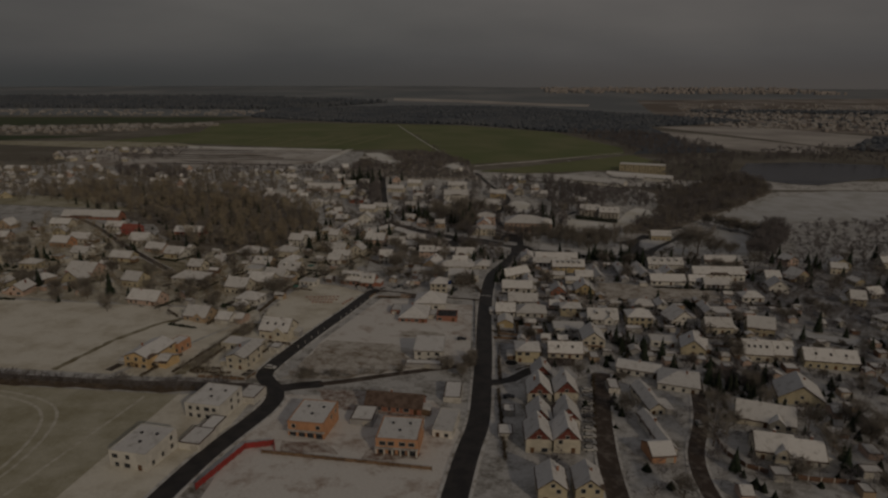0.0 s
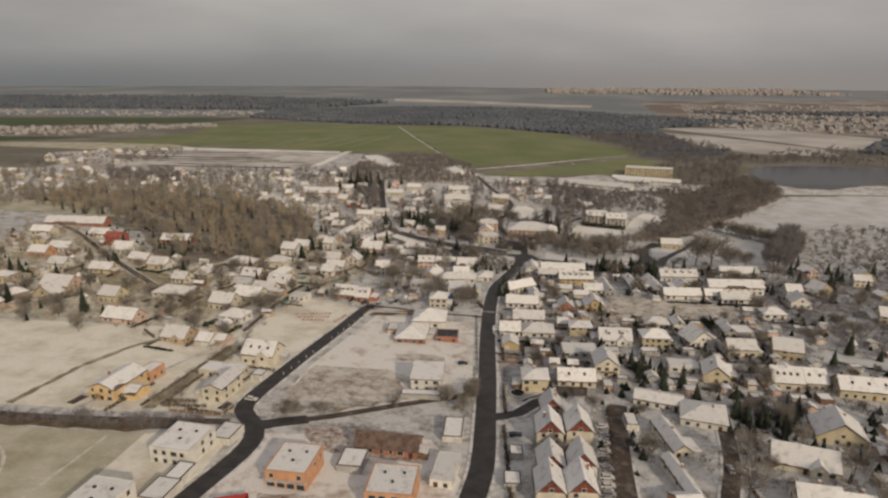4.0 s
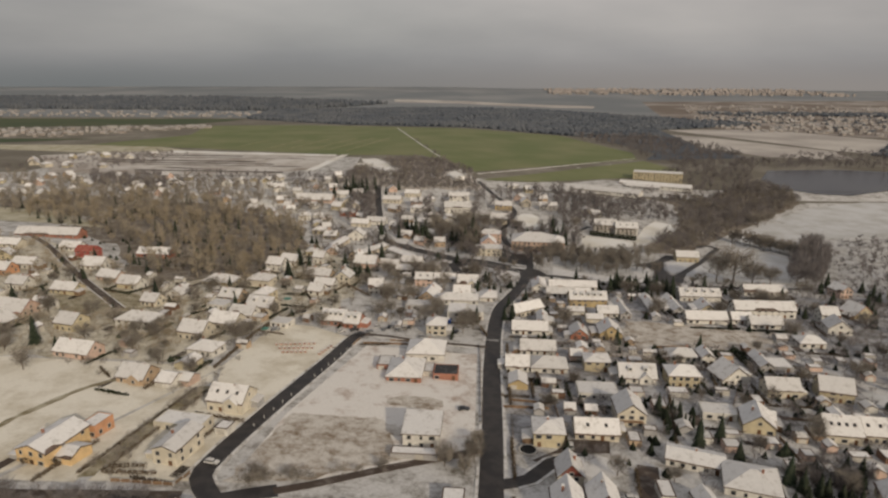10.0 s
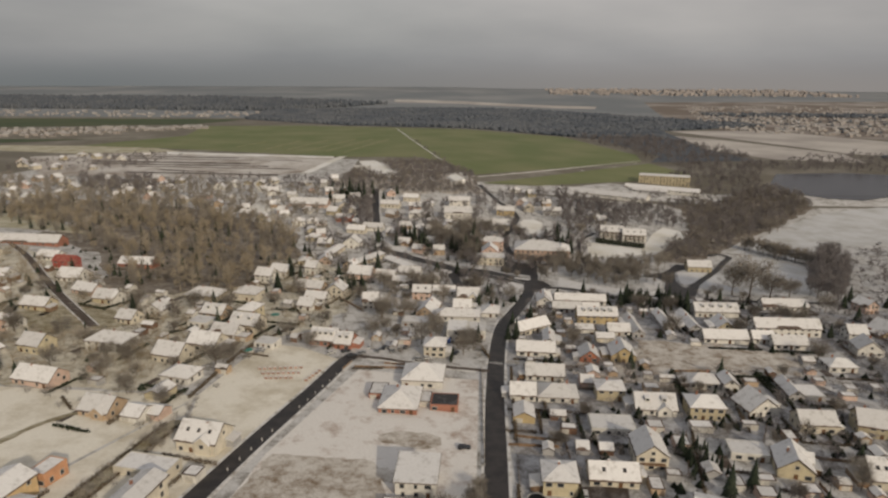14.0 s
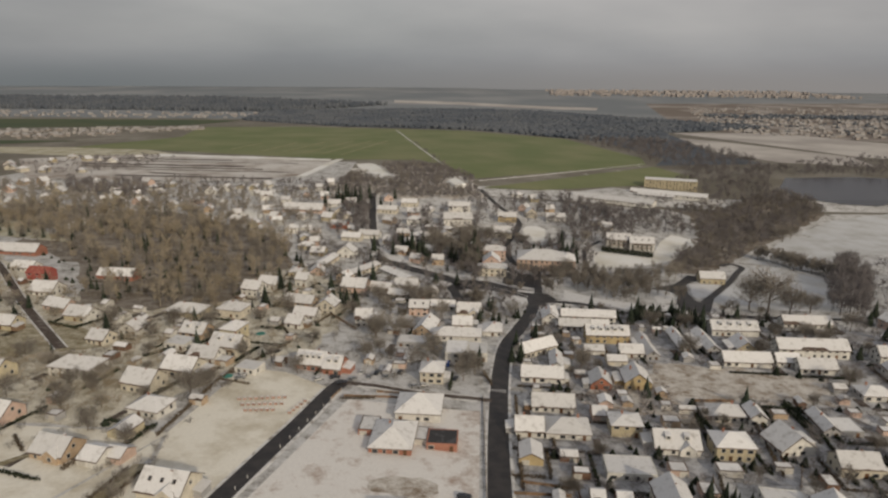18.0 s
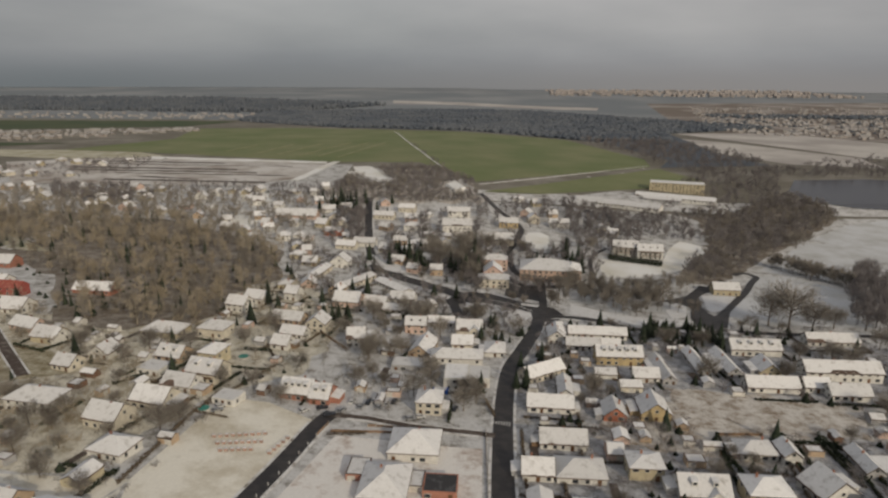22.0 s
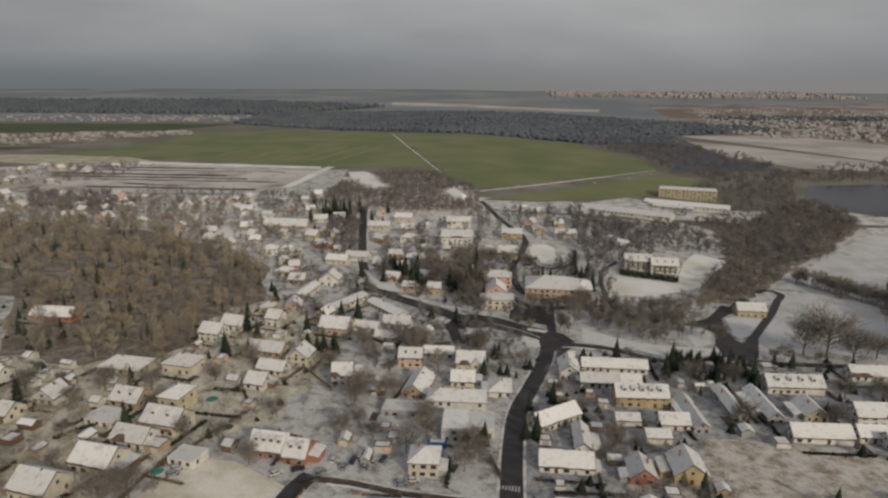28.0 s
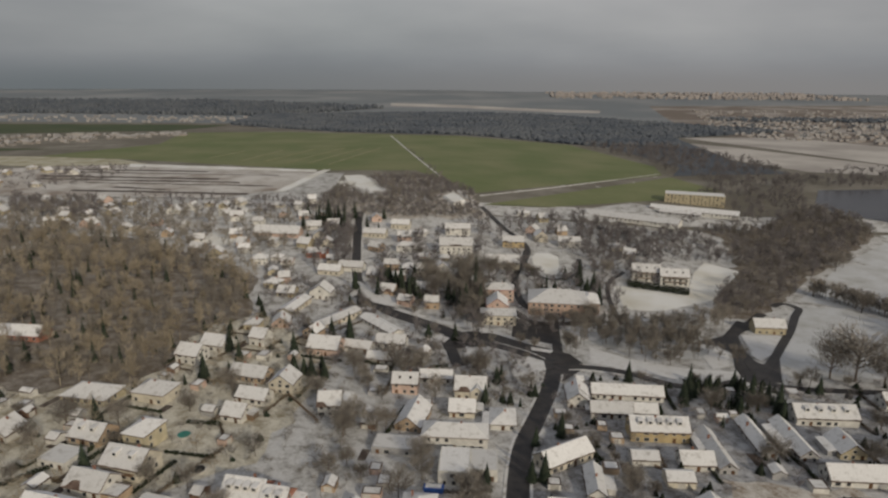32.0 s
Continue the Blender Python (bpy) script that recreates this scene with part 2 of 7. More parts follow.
GARDEN_GRASS = material("garden_grass", (0.76, 0.725, 0.63), (0.27, 0.225, 0.145), scale=0.13, detail=15, fractal=0.78, low=0.45, high=0.66, bump=0.5, bump_scale=0.9, fine_scale=1.0, fine_amount=0.45)
OLIVE = material("olive_meadow", (0.58, 0.545, 0.44), (0.25, 0.21, 0.125), scale=0.22, detail=14, fractal=0.75, low=0.36, high=0.58, bump=0.4, bump_scale=1.0, fine_scale=1.2, fine_amount=0.4)
SITE_LAND = material("site_land", (0.66, 0.64, 0.62), (0.31, 0.26, 0.22), scale=0.02, detail=15, fractal=0.72, low=0.42, high=0.64, bump=0.3, bump_scale=0.4)
BRICK_PACK = material("brick_pack", (0.50, 0.36, 0.31), (0.42, 0.27, 0.22), scale=1.0, vary=0.2)
FAR_BASE = material("brown_winter_land", (0.17, 0.155, 0.125), (0.30, 0.28, 0.25), scale=0.012, detail=12, fractal=0.65, low=0.45, high=0.7, fine_scale=0.1, fine_amount=0.3)
# Muted wall and roof colours for far places, greyed to hold the haze.
HAZED_WALL = material("hazed_wall", (0.42, 0.40, 0.385), (0.33, 0.31, 0.30), scale=0.02, fine_scale=0.2, fine_amount=0.3)
HAZED_ROSE = material("hazed_rose_wall", (0.41, 0.37, 0.35), (0.32, 0.29, 0.275), scale=0.02, fine_scale=0.2, fine_amount=0.3)
HAZED_ROOF = material("hazed_roof_snow", (0.44, 0.43, 0.43), (0.27, 0.26, 0.255), scale=0.05, detail=8, low=0.4, high=0.65, fine_scale=0.2, fine_amount=0.3)
HAZED_CITY = material("hazed_city_wall", (0.40, 0.365, 0.35), (0.31, 0.285, 0.275), scale=0.004)
PLASTER = {}
for wall_name, c in dict(white=(.74, .73, .70), cream=(.69, .645, .55), yellow=(.62, .555, .40), gold=(.54, .43, .25), apricot=(.76, .56, .32), orange=(.64, .35, .21),
                         brick=(.43, .205, .15), brickpale=(.60, .44, .36), vermilion=(.50, .20, .125), rose=(.66, .50, .43), tan=(.52, .40, .29), beige=(.52, .46, .33),
                         grey=(.44, .44, .45), brown=(.20, .12, .085), red=(.40, .11, .095)).items():
    PLASTER[wall_name] = material(wall_name + "_plaster", c, tuple(v * 0.82 for v in c), scale=0.35, detail=8, fine_scale=2.5, fine_amount=0.22, vary=0.05)


# ---- the lie of the land ----
YS = (-400, 0, 100, 200, 250, 350, 450, 550, 650, 720, 840, 1000, 1500, 1900, 2600, 4950)
ZS = (2, -2, -7, -14, -18, -25, -32, -38, -38.5, -35, -24, -23, -27, -34, -34, 4)


def gz(x, y):
    """Height of the ground."""
    z = float(np.interp(y, YS, ZS))
    if x < 0:
        return z + float(np.interp(y, (0, 500, 700, 900), (0.05, 0.05, 0.02, 0.0))) * min(-x, 340)
    return z - float(np.interp(y, (0, 150, 450, 800, 1100), (0.03, 0.03, 0.012, 0.05, 0.03))) * min(x, 300)


# ---- mesh building ----
class Geo:
    """Collects vertices and faces, with a material slot for each face."""

    def __init__(self):
        self.v, self.f, self.m = [], [], []

    def poly(self, pts, slot=0):
        k = len(self.v)
        self.v += [tuple(p) for p in pts]
        self.f.append(tuple(range(k, k + len(pts))))
        self.m.append(slot)

    def solid(self, bottom, top, slot=0):
        """A closed solid between two rings of points of equal number."""
        k, n = len(self.v), len(bottom)
        self.v += [tuple(p) for p in bottom] + [tuple(p) for p in top]
        self.f.append(tuple(range(k + n - 1, k - 1, -1)))
        self.f.append(tuple(range(k + n, k + 2 * n)))
        self.f += [(k + i, k + (i + 1) % n, k + n + (i + 1) % n, k + n + i) for i in range(n)]
        self.m += [slot] * (n + 2)

    def box(self, x0, x1, y0, y1, z0, z1, slot=0):
        ring = [(x0, y0), (x1, y0), (x1, y1), (x0, y1)]
        self.solid([(x, y, z0) for x, y in ring], [(x, y, z1) for x, y in ring], slot)

    def tube(self, a, b, ra, rb, n=5, slot=0):
        a, b = Vector(a), Vector(b)
        q = (b - a).to_track_quat("Z", "Y")
        ring = [Vector((math.cos(2 * math.pi * i / n), math.sin(2 * math.pi * i / n), 0)) for i in range(n)]
        self.solid([a + q @ (r * ra) for r in ring], [b + q @ (r * rb) for r in ring], slot)

    def mesh(self, name, *mats):
        me = bpy.data.meshes.new(name)
        me.from_pydata(self.v, [], self.f)
        for m in mats:
            me.materials.append(m)
        if len(mats) > 1:
            me.polygons.foreach_set("material_index", self.m)
        me.update()
        return me


def part(name, data, parent, label="", m=None):
    ob = new(name, data)
    ob.parent = parent
    if m is not None:
        ob.matrix_basis = m
    if label:
        ob["label"] = label
    return ob


def drape(name, pts, mat, off=0.06, step=25.0, label="", category="ground"):
    """A flat piece of land, laid over the ground."""
    bm = bmesh.new()
    bm.faces.new([bm.verts.new((x, y, 0)) for x, y in pts])
    for axis in (0, 1):
        lo, hi = min(p[axis] for p in pts), max(p[axis] for p in pts)
        cuts = np.arange(math.ceil(lo / step) * step, hi, step)
        for c in cuts:
            co, no = [0, 0, 0], [0, 0, 0]
            co[axis], no[axis] = c, 1
            bmesh.ops.bisect_plane(bm, geom=bm.verts[:] + bm.edges[:] + bm.faces[:], plane_co=co, plane_no=no, dist=1e-4)
    for v in bm.verts:
        v.co.z = gz(v.co.x, v.co.y) + off
    bm.normal_update()
    if sum(f.normal.z for f in bm.faces) < 0:
        bmesh.ops.reverse_faces(bm, faces=bm.faces)
    me = bpy.data.meshes.new(name)
    bm.to_mesh(me)
    bm.free()
    me.materials.append(mat)
    return tagged(new(name, me), label or name.replace("_", " "), category, kind="structure")


def ragged(pts, step=7.0, amp=2.4, seed=1):
    """The outline with uneven edges."""
    rng = random.Random(seed)
    out = []
    for (a, b), (c, d) in zip(pts, pts[1:] + pts[:1]):
        n = max(1, int(math.hypot(c - a, d - b) / step))
        out += [(a + (c - a) * k / n + rng.uniform(-amp, amp), b + (d - b) * k / n + rng.uniform(-amp, amp)) for k in range(n)]
    return out


def blob(x, y, rx, ry, seed=1):
    rng = random.Random(seed)
    return [(x + rx * rng.uniform(0.7, 1.15) * math.cos(2 * math.pi * k / 18), y + ry * rng.uniform(0.7, 1.15) * math.sin(2 * math.pi * k / 18)) for k in range(18)]


def smooth_line(pts, step=6.0):
    """A softly bent line through the points, one every few metres."""
    p = [Vector((x, y, 0)) for x, y in pts]
    p = [p[0] * 2 - p[1]] + p + [p[-1] * 2 - p[-2]]
    out = []
    for i in range(1, len(p) - 2):
        n = max(2, int((p[i + 1] - p[i]).length / step))
        for k in range(n):
            t = k / n
            a, b, c, d = p[i - 1], p[i], p[i + 1], p[i + 2]
            out.append(0.5 * ((2 * b) + (c - a) * t + (2 * a - 5 * b + 4 * c - d) * t * t + (3 * b - a - 3 * c + d) * t ** 3))
    out.append(p[-2])
    return out


ROADS = []


def ribbon(line, width, shift, off, thick, g, slot=0):
    """A strip along a line, shifted to its side, as a solid slab."""
    rows = []
    for i, p in enumerate(line):
        d = (line[min(i + 1, len(line) - 1)] - line[max(i - 1, 0)]).normalized()
        s = Vector((d.y, -d.x, 0))
        a, b = p + s * (shift - width / 2), p + s * (shift + width / 2)
        rows.append((a, b))
    for (a, b), (c, d) in zip(rows, rows[1:]):
        q = [a, b, d, c]
        low = [(v.x, v.y, gz(v.x, v.y) - 0.3) for v in q]
        top = [(v.x, v.y, gz(v.x, v.y) + off) for v in q]
        g.solid(low, top, slot)


def road(pts, width, mat=None, verge=1.0, label="", name="road"):
    line = smooth_line(pts)
    ROADS.append((line, width, verge))
    g = Geo()
    ribbon(line, width, 0, 0.12 + 0.012 * len(ROADS), 0.4, g)
    tagged(new(name, g.mesh(name, mat or ASPHALT)), label or "dark wet asphalt village road between snowy verges", "road", kind="structure")


def verges():
    """Snowy verges with a low kerb along every road, left out where another road joins."""
    for n, (line, width, verge) in enumerate(ROADS):
        if not verge:
            continue
        for side in (-1, 1):
            g, run = Geo(), []
            for i, p in enumerate(line + [None]):
                clear = False
                if p is not None:
                    d = (line[min(i + 1, len(line) - 1)] - line[max(i - 1, 0)]).normalized()
                    q = p + Vector((d.y, -d.x, 0)) * side * (width + verge) / 2
                    clear = all((q - o).length > w / 2 + 3.2 for k, (other, w, _) in enumerate(ROADS) if k != n for o in other)
                if clear:
                    run.append(p)
                else:
                    if len(run) > 1:
                        ribbon(run, verge, side * (width + verge) / 2, 0.2, 0.4, g)
                    run = []
            if g.v:
                tagged(new("verge", g.mesh("verge", VERGE)), "snow-covered verge with a low kerb beside the road", "verge", kind="structure")


ROAD_POINTS = []


def near_road(x, y, gap):
    if len(ROAD_POINTS) != len(ROADS):
        ROAD_POINTS[:] = [(np.array([(p.x, p.y) for p in line]), w) for line, w, _ in ROADS]
    return any((((a - (x, y)) ** 2).sum(1) < (w / 2 + gap) ** 2).any() for a, w in ROAD_POINTS)


# ---- ground ----
gx_lines = [-4400, -3000, -2000, -1400, -1000, -800, -600, -500, -400] + list(range(-340, -19, 20)) + list(range(0, 301, 20)) + [350, 400, 500, 600, 800, 1000, 1400, 2000, 3000, 4400]
gy_lines = [-400, -200] + list(range(-100, 901, 25)) + list(range(950, 2001, 50)) + list(range(2200, 4401, 200)) + [4700, 4950]
g = Geo()
g.v = [(x, y, gz(x, y)) for y in gy_lines for x in gx_lines]
nx = len(gx_lines)
g.f = [(j * nx + i, j * nx + i + 1, (j + 1) * nx + i + 1, (j + 1) * nx + i) for j in range(len(gy_lines) - 1) for i in range(nx - 1)]
tagged(new("ground", g.mesh("ground", GROUND)), "snow-dusted garden ground with brown grass showing through", "ground", kind="structure")

# fields near the start
drape("snowy_field", [(-330, 212), (-129, 213), (-96, 300), (-330, 292)], SUN_TINTED_FIELD, label="flat white field under thin even snow")
drape("snowy_plot", [(-127, 212), (-106, 213), (-95, 284), (-97, 296)], SUN_TINTED_FIELD, 0.1, label="fenced white building plot under even snow")
drape("thin_snow_field", [(-330, 60), (-106.5, 60), (-100.1, 157.8), (-97.2, 202.0), (-98.2, 199), (-330, 197)], THIN_SNOW, label="yellowish field with wheel tracks under thin snow")
drape("building_plot", [(-103, 214), (-73, 217), (-66, 250), (-51, 343), (-72, 356), (-90, 358), (-97, 300), (-93, 284)], SUN_TINTED_FIELD, 0.1, label="empty white plot beside the street")
drape("building_site", [(-64, 225), (-40, 222), (6, 246), (9, 330), (-42, 334), (-60, 262)], BUILD_SITE, 0.08, label="churned white building site with brown soil showing")
drape("scrub_plot", ragged([(-66, 217), (-42, 222), (-16, 236), (-26, 262), (-58, 262)], 4, 1.0), ROUGH_GRASS, 0.14, label="brown scrubby plot with thin snow between the roads")
drape("field_boundary", ragged([(-152, 214), (-147.5, 248), (-140, 271), (-133, 281), (-107, 284), (-107, 281.5), (-132, 278.8), (-138, 269), (-145.3, 247), (-149.5, 214)], 3, 0.5), OLIVE, 0.16, label="olive grassy boundary strip between white plots")
drape("field_boundary", ragged([(-107, 215), (-104, 240), (-101.5, 262), (-98, 280), (-93, 281), (-97, 256), (-100.5, 232), (-102.5, 216)], 3, 0.6, 5), OLIVE, 0.16, label="overgrown olive strip with shrubs beside the plots")
drape("driveway", [(38, 253), (52, 255), (50, 245), (36, 244), (27, 236), (24, 239), (33, 246)], TRACK, 0.16, label="brown trodden driveway in front of the houses", category="driveway")
drape("round_lawn", [(31.9, 235), (37, 241.5), (44.6, 243.5), (50, 241.5), (51, 232), (44, 228)], ISLAND, 0.3, 8, "round white lawn behind the terraced houses")
drape("white_garden", ragged([(20, 246), (62, 262), (70, 290), (140, 285), (165, 262), (172, 300), (150, 345), (118, 350), (96, 348), (30, 350), (20, 300)], 7, 2.0, 6), SHADED_SNOW, 0.045, 15, "white gardens with paths between the houses, shade in the snow's colour")
drape("white_garden", ragged([(20, 356), (58, 352), (64, 372), (100, 384), (140, 384), (170, 372), (200, 380), (200, 430), (150, 455), (60, 468), (34, 420)], 7, 2.0, 7), SHADED_SNOW, 0.045, 15, "snowy gardens between old houses")
drape("garden_ground", ragged([(172, 262), (345, 250), (430, 420), (300, 452), (250, 474), (200, 458), (196, 380), (170, 360), (176, 310), (200, 292)], 9, 3.0, 9), SHADED_SNOW, 0.045, 20, "brownish gardens under thin snow with shade in its colour")
drape("soil_heap_ground", blob(-15, 277, 12, 6, 3), ROUGH_GRASS, 0.14, label="brown patch of soil and dead grass on the site")
drape("soil_heap_ground", blob(-26, 254, 9, 5, 4), ROUGH_GRASS, 0.16, label="brown patch of soil and dead grass on the site")
drape("brown_meadow", ragged([(50, 340), (110, 322), (140, 345), (130, 385), (60, 366)], 5, 2.0), ROUGH_GRASS, 0.08, label="brown rough meadow between gardens")
drape("brown_meadow", ragged([(86, 342), (112, 350), (150, 346), (164, 374), (90, 388)], 5, 2.0, 4), ROUGH_GRASS, 0.13, label="brown rough meadow under thin snow between gardens")
drape("building_yard", [(-66, 120), (2, 120), (4, 178), (-8, 206), (-66, 204)], BUILD_SITE, 0.05, label="muddy snowy yard of the new houses")
drape("snowy_plot", [(-106.5, 60), (-76, 60), (-73, 150), (-71, 200), (-84, 203), (-97.2, 199), (-97.2, 202.0), (-100.1, 157.8)], SUN_TINTED_FIELD, 0.09, label="white plot round the new flat-roofed houses")
drape("hedge_strip", ragged([(-330, 197), (-200, 198), (-104, 200), (-86, 204), (-86, 208), (-200, 205), (-330, 205)], 5, 0.8), HEDGE_SOIL, 0.09, label="dark brown strip of dead grass beside the track")
for bend in ([(-128, 120), (-124, 150), (-132, 178), (-152, 190), (-190, 194)], [(-126, 118), (-121, 150), (-129, 181), (-151, 193), (-190, 196.5)], [(-160, 110), (-148, 150), (-156, 168), (-176, 174)], [(-118, 110), (-113, 150), (-109, 185), (-108, 196)]):
    g = Geo()
    ribbon(smooth_line(bend, 4.0), 0.95, 0, 0.11, 0.3, g)
    tagged(new("wheel_track", g.mesh("wheel_track", WHEEL_SNOW)), "pale curved wheel track in the thin snow", "track", kind="structure")
for ends in ([(-325.9, 1146.8), (-304.9, 1300.1)], [(-289.6, 1142.0), (-254.9, 1323.6)], [(-252.0, 1130.3), (-206.0, 1347.9)], [(-220.1, 1125.5), (-172.1, 1350.5)], [(-187.3, 1114.0), (-141.1, 1352.9)], [(-385.8, 1180.6), (-365.6, 1285.9)]):
    g = Geo()
    ribbon(smooth_line(ends, 30.0), 4.0, 0, 0.7, 0.3, g)
    tagged(new("crop_lane", g.mesh("crop_lane", CROP_PALE)), "pale wheel lane in the winter crop", "field", kind="structure")
drape("soil_patch", ragged([(-52.8, 171.0), (-40.0, 171.8), (-35.1, 165.8), (-52.4, 164.5)], 3, 0.7), RED_SOIL, 0.12, label="churned red-brown soil before the new orange house")
drape("soil_patch", ragged([(-25.9, 170.6), (-10.3, 168.9), (-11.3, 164.9), (-27.8, 163.2)], 3, 0.7, 2), RED_SOIL, 0.12, label="churned red-brown soil before the new orange house")
drape("soil_patch", ragged([(-51.0, 209.7), (-31.9, 211.0), (-27.9, 196.4), (-9.9, 195.7), (-10.5, 191.4), (-43.8, 194.9)], 3, 0.7, 3), RED_SOIL, 0.12, label="red-brown rubble round the unfinished brick building")
drape("snowy_strip", [(164.7, 302.5), (200.0, 289.1), (190.8, 275.4), (163.1, 287.3)], SHADED_MEADOW, 0.1, label="long white garden strip between the houses")
drape("garden_ground", ragged([(-345, 300), (-112, 300), (-104, 330), (-92, 362), (-66, 385), (-58, 470), (-112, 545), (-150, 480), (-215, 440), (-345, 545)], 9, 3.0), GARDEN_GRASS, 0.035, label="brown grassy gardens under thin melting snow")
drape("olive_meadow", ragged([(-222, 376), (-214, 394), (-184, 398), (-158, 371), (-192, 353)], 5, 1.2), OLIVE, 0.1, label="olive-green grass plot with little snow between gardens")
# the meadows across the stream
drape("snowy_meadow", [(162, 497.7), (212, 577), (222, 596), (252, 600), (270, 562), (244, 480), (204, 479), (166, 477.6)], SHADED_MEADOW, label="white meadow beside the stream")
drape("snowy_meadow", [(232, 612), (260, 644), (311, 705), (392, 771), (470, 800), (640, 790), (600, 690), (430, 660), (330, 648), (288, 600), (268, 590)], SHADED_MEADOW, label="large white meadow rising to the pond dam")
drape("snowy_lawn", [(109.5, 628.2), (105.9, 579.0), (126.7, 576.9), (169.9, 604.0), (219.5, 677.3), (199.2, 696.9), (179.8, 667.2), (160.1, 621.4), (129.3, 628.3)], SNOW_FIELD, 0.1, label="clean white lawn in front of the apartment block")
drape("snowy_lawn", [(65.6, 541.9), (101.2, 548.3), (152.1, 529.6), (143.1, 496.0), (112.7, 498.6), (85.0, 508.8), (65.6, 518.6)], SHADED_MEADOW, 0.09, label="white green beside the village road")
drape("snowy_yard", [(135.8, 846), (187.0, 886), (274, 846), (262, 812), (205, 808)], GROUND, 0.1, label="trodden snowy yard between long industrial roofs")
drape("oval_lawn", [(59.5, 690), (58.5, 672), (65, 652), (73, 650), (77, 660), (81, 694), (74, 702), (64, 700)], SNOW_FIELD, 0.1, label="oval white lawn inside a drive")
# far fields
drape("far_ground", [(-2600, 850), (-560, 850), (-540, 1000), (-150, 1030), (-135, 815), (30, 800), (240, 790), (640, 800), (2600, 850), (2600, 2060), (-2600, 2060)], FAR_BASE, 0.05, 50, "brown winter land with thin snow")
drape("green_field", [(20, 896), (286, 1092), (304, 1192), (226, 1510), (24, 1640), (-165, 1690), (-411, 1745), (-640, 1690), (-565, 1398), (-661, 1185), (-518, 1160), (-179, 1053), (-58, 1061), (-31, 1003)], CROP, 0.3, 50, "wide green winter crop field on a low rise")
drape("green_field", [(26, 836), (292, 1078), (325, 980), (231, 911), (93, 840)], CROP, 0.3, 50, "green crop strip below the field path")
drape("dark_green_field", [(-2400, 1500), (-1150, 1560), (-700, 1760), (-640, 1990), (-2400, 1950)], CROP_DARK, 0.3, 100, "dark green field before the far woods")
drape("dark_green_field", [(-1500, 1180), (-900, 1180), (-700, 1300), (-1500, 1290)], CROP_DARK, 0.3, 50, "dark green field beside the far village")
drape("pale_field", [(-900, 1140), (-584, 1062), (-447, 1106), (-518, 1158), (-661, 1183), (-900, 1178)], THIN_SNOW, 0.3, 50, "pale brown field under thin snow")
drape("pale_field", [(-411, 601), (-294, 575), (-394, 657), (-560, 690), (-560, 630)], THIN_SNOW, 0.3, 50, "pale field between the woods and the houses")
drape("building_land", [(-642, 1022), (-584, 1059), (-447, 1103), (-176, 1041), (-198, 902), (-250, 840), (-510, 842)], SITE_LAND, 0.3, 50, "levelled white building land with brown tracks")
lanes = random.Random(5)
for k in range(7):
    y0, x0, x1, w = 868 + 27 * k + lanes.uniform(-6, 6), lanes.uniform(-560, -380), lanes.uniform(-330, -200), lanes.uniform(4, 12)
    drape("site_track", ragged([(x0, y0 + 6), (x1, y0 - 8), (x1, y0 - 8 + w), (x0, y0 + 6 + w)], 14, 1.8, k), TRACK, 0.45, 50, "brown earth strip on the building land")
drape("snowy_patch", ragged([(-140, 943), (-143, 1012), (-116, 1006), (-91, 927), (-74, 880), (-88, 860), (-120, 907)], 9, 6, 8), SNOW_FIELD, 0.35, 25, "white clearing in brown scrub")
drape("site_road", [(-203, 884), (-195, 953), (-188, 1016), (-184, 1058), (-173, 1058), (-177, 1016), (-183, 953), (-191, 884)], SNOW_FIELD, 0.55, 25, "white straight site road up to the green field")
drape("snowy_strip", ragged([(-471, 1103), (-192, 1058), (-187, 1036), (-453, 1070)], 20, 2.5), SNOW_FIELD, 0.5, 25, "white strip of land along the edge of the green field")
drape("snowy_lawn", ragged([(-240, 812), (-238, 838), (-211, 815), (-192, 780), (-212, 762)], 6, 1.5), SNOW_FIELD, 0.2, 15, "white open lawn between far gardens")
drape("snowy_lawn", ragged([(-223, 720), (-196, 734), (-170, 709), (-212, 676)], 6, 1.5), SNOW_FIELD, 0.2, 15, "white open lawn between far gardens")
g = Geo()
g.solid([(x, y, gz(x, y) - 0.5) for x, y in ((-17, 861), (-5, 824), (10, 841), (-5, 888))], [(x, y, gz(x, y) + 3.0) for x, y in ((-14, 861), (-4, 829), (7, 842), (-5, 882))])
tagged(new("storage_clamp", g.mesh("storage_clamp", SNOW_FIELD)), "long white-covered storage clamp at the field's corner", "clamp")
drape("far_snow_field", [(535, 1760), (690, 1236), (1000, 1000), (1100, 1080), (900, 1500), (800, 1800)], HAZED_SNOW, 0.4, 100, "long white field by the far town")
drape("far_snow_field", [(464, 1290), (515, 1140), (640, 1100), (680, 1230), (560, 1500), (500, 1600)], HAZED_SNOW, 0.4, 100, "long white field by the far town")
drape("brown_plain", [(620, 1900), (1100, 1300), (3000, 1300), (3000, 3600), (900, 3300)], BROWN_SOIL, 0.3, 100, "brown plain of the distant town")
drape("hazed_plain", [(-4300, 2050), (4300, 2050), (4300, 4940), (-4300, 4940)], HAZED_PLAIN, 0.2, 200, "plain towards the horizon with grey haze in its colour")
drape("far_snow_field", [(-300, 3050), (560, 2800), (600, 2960), (-320, 3260)], HAZED_SNOW, 0.6, 200, "pale snow field on the hazy plain")
drape("pond", [(398, 866), (414, 846), (434, 831), (470, 824), (600, 880), (650, 980), (549, 1003), (447, 990), (405, 918)], WATER, 0.3, 50, "dark still pond behind a dam", "water")
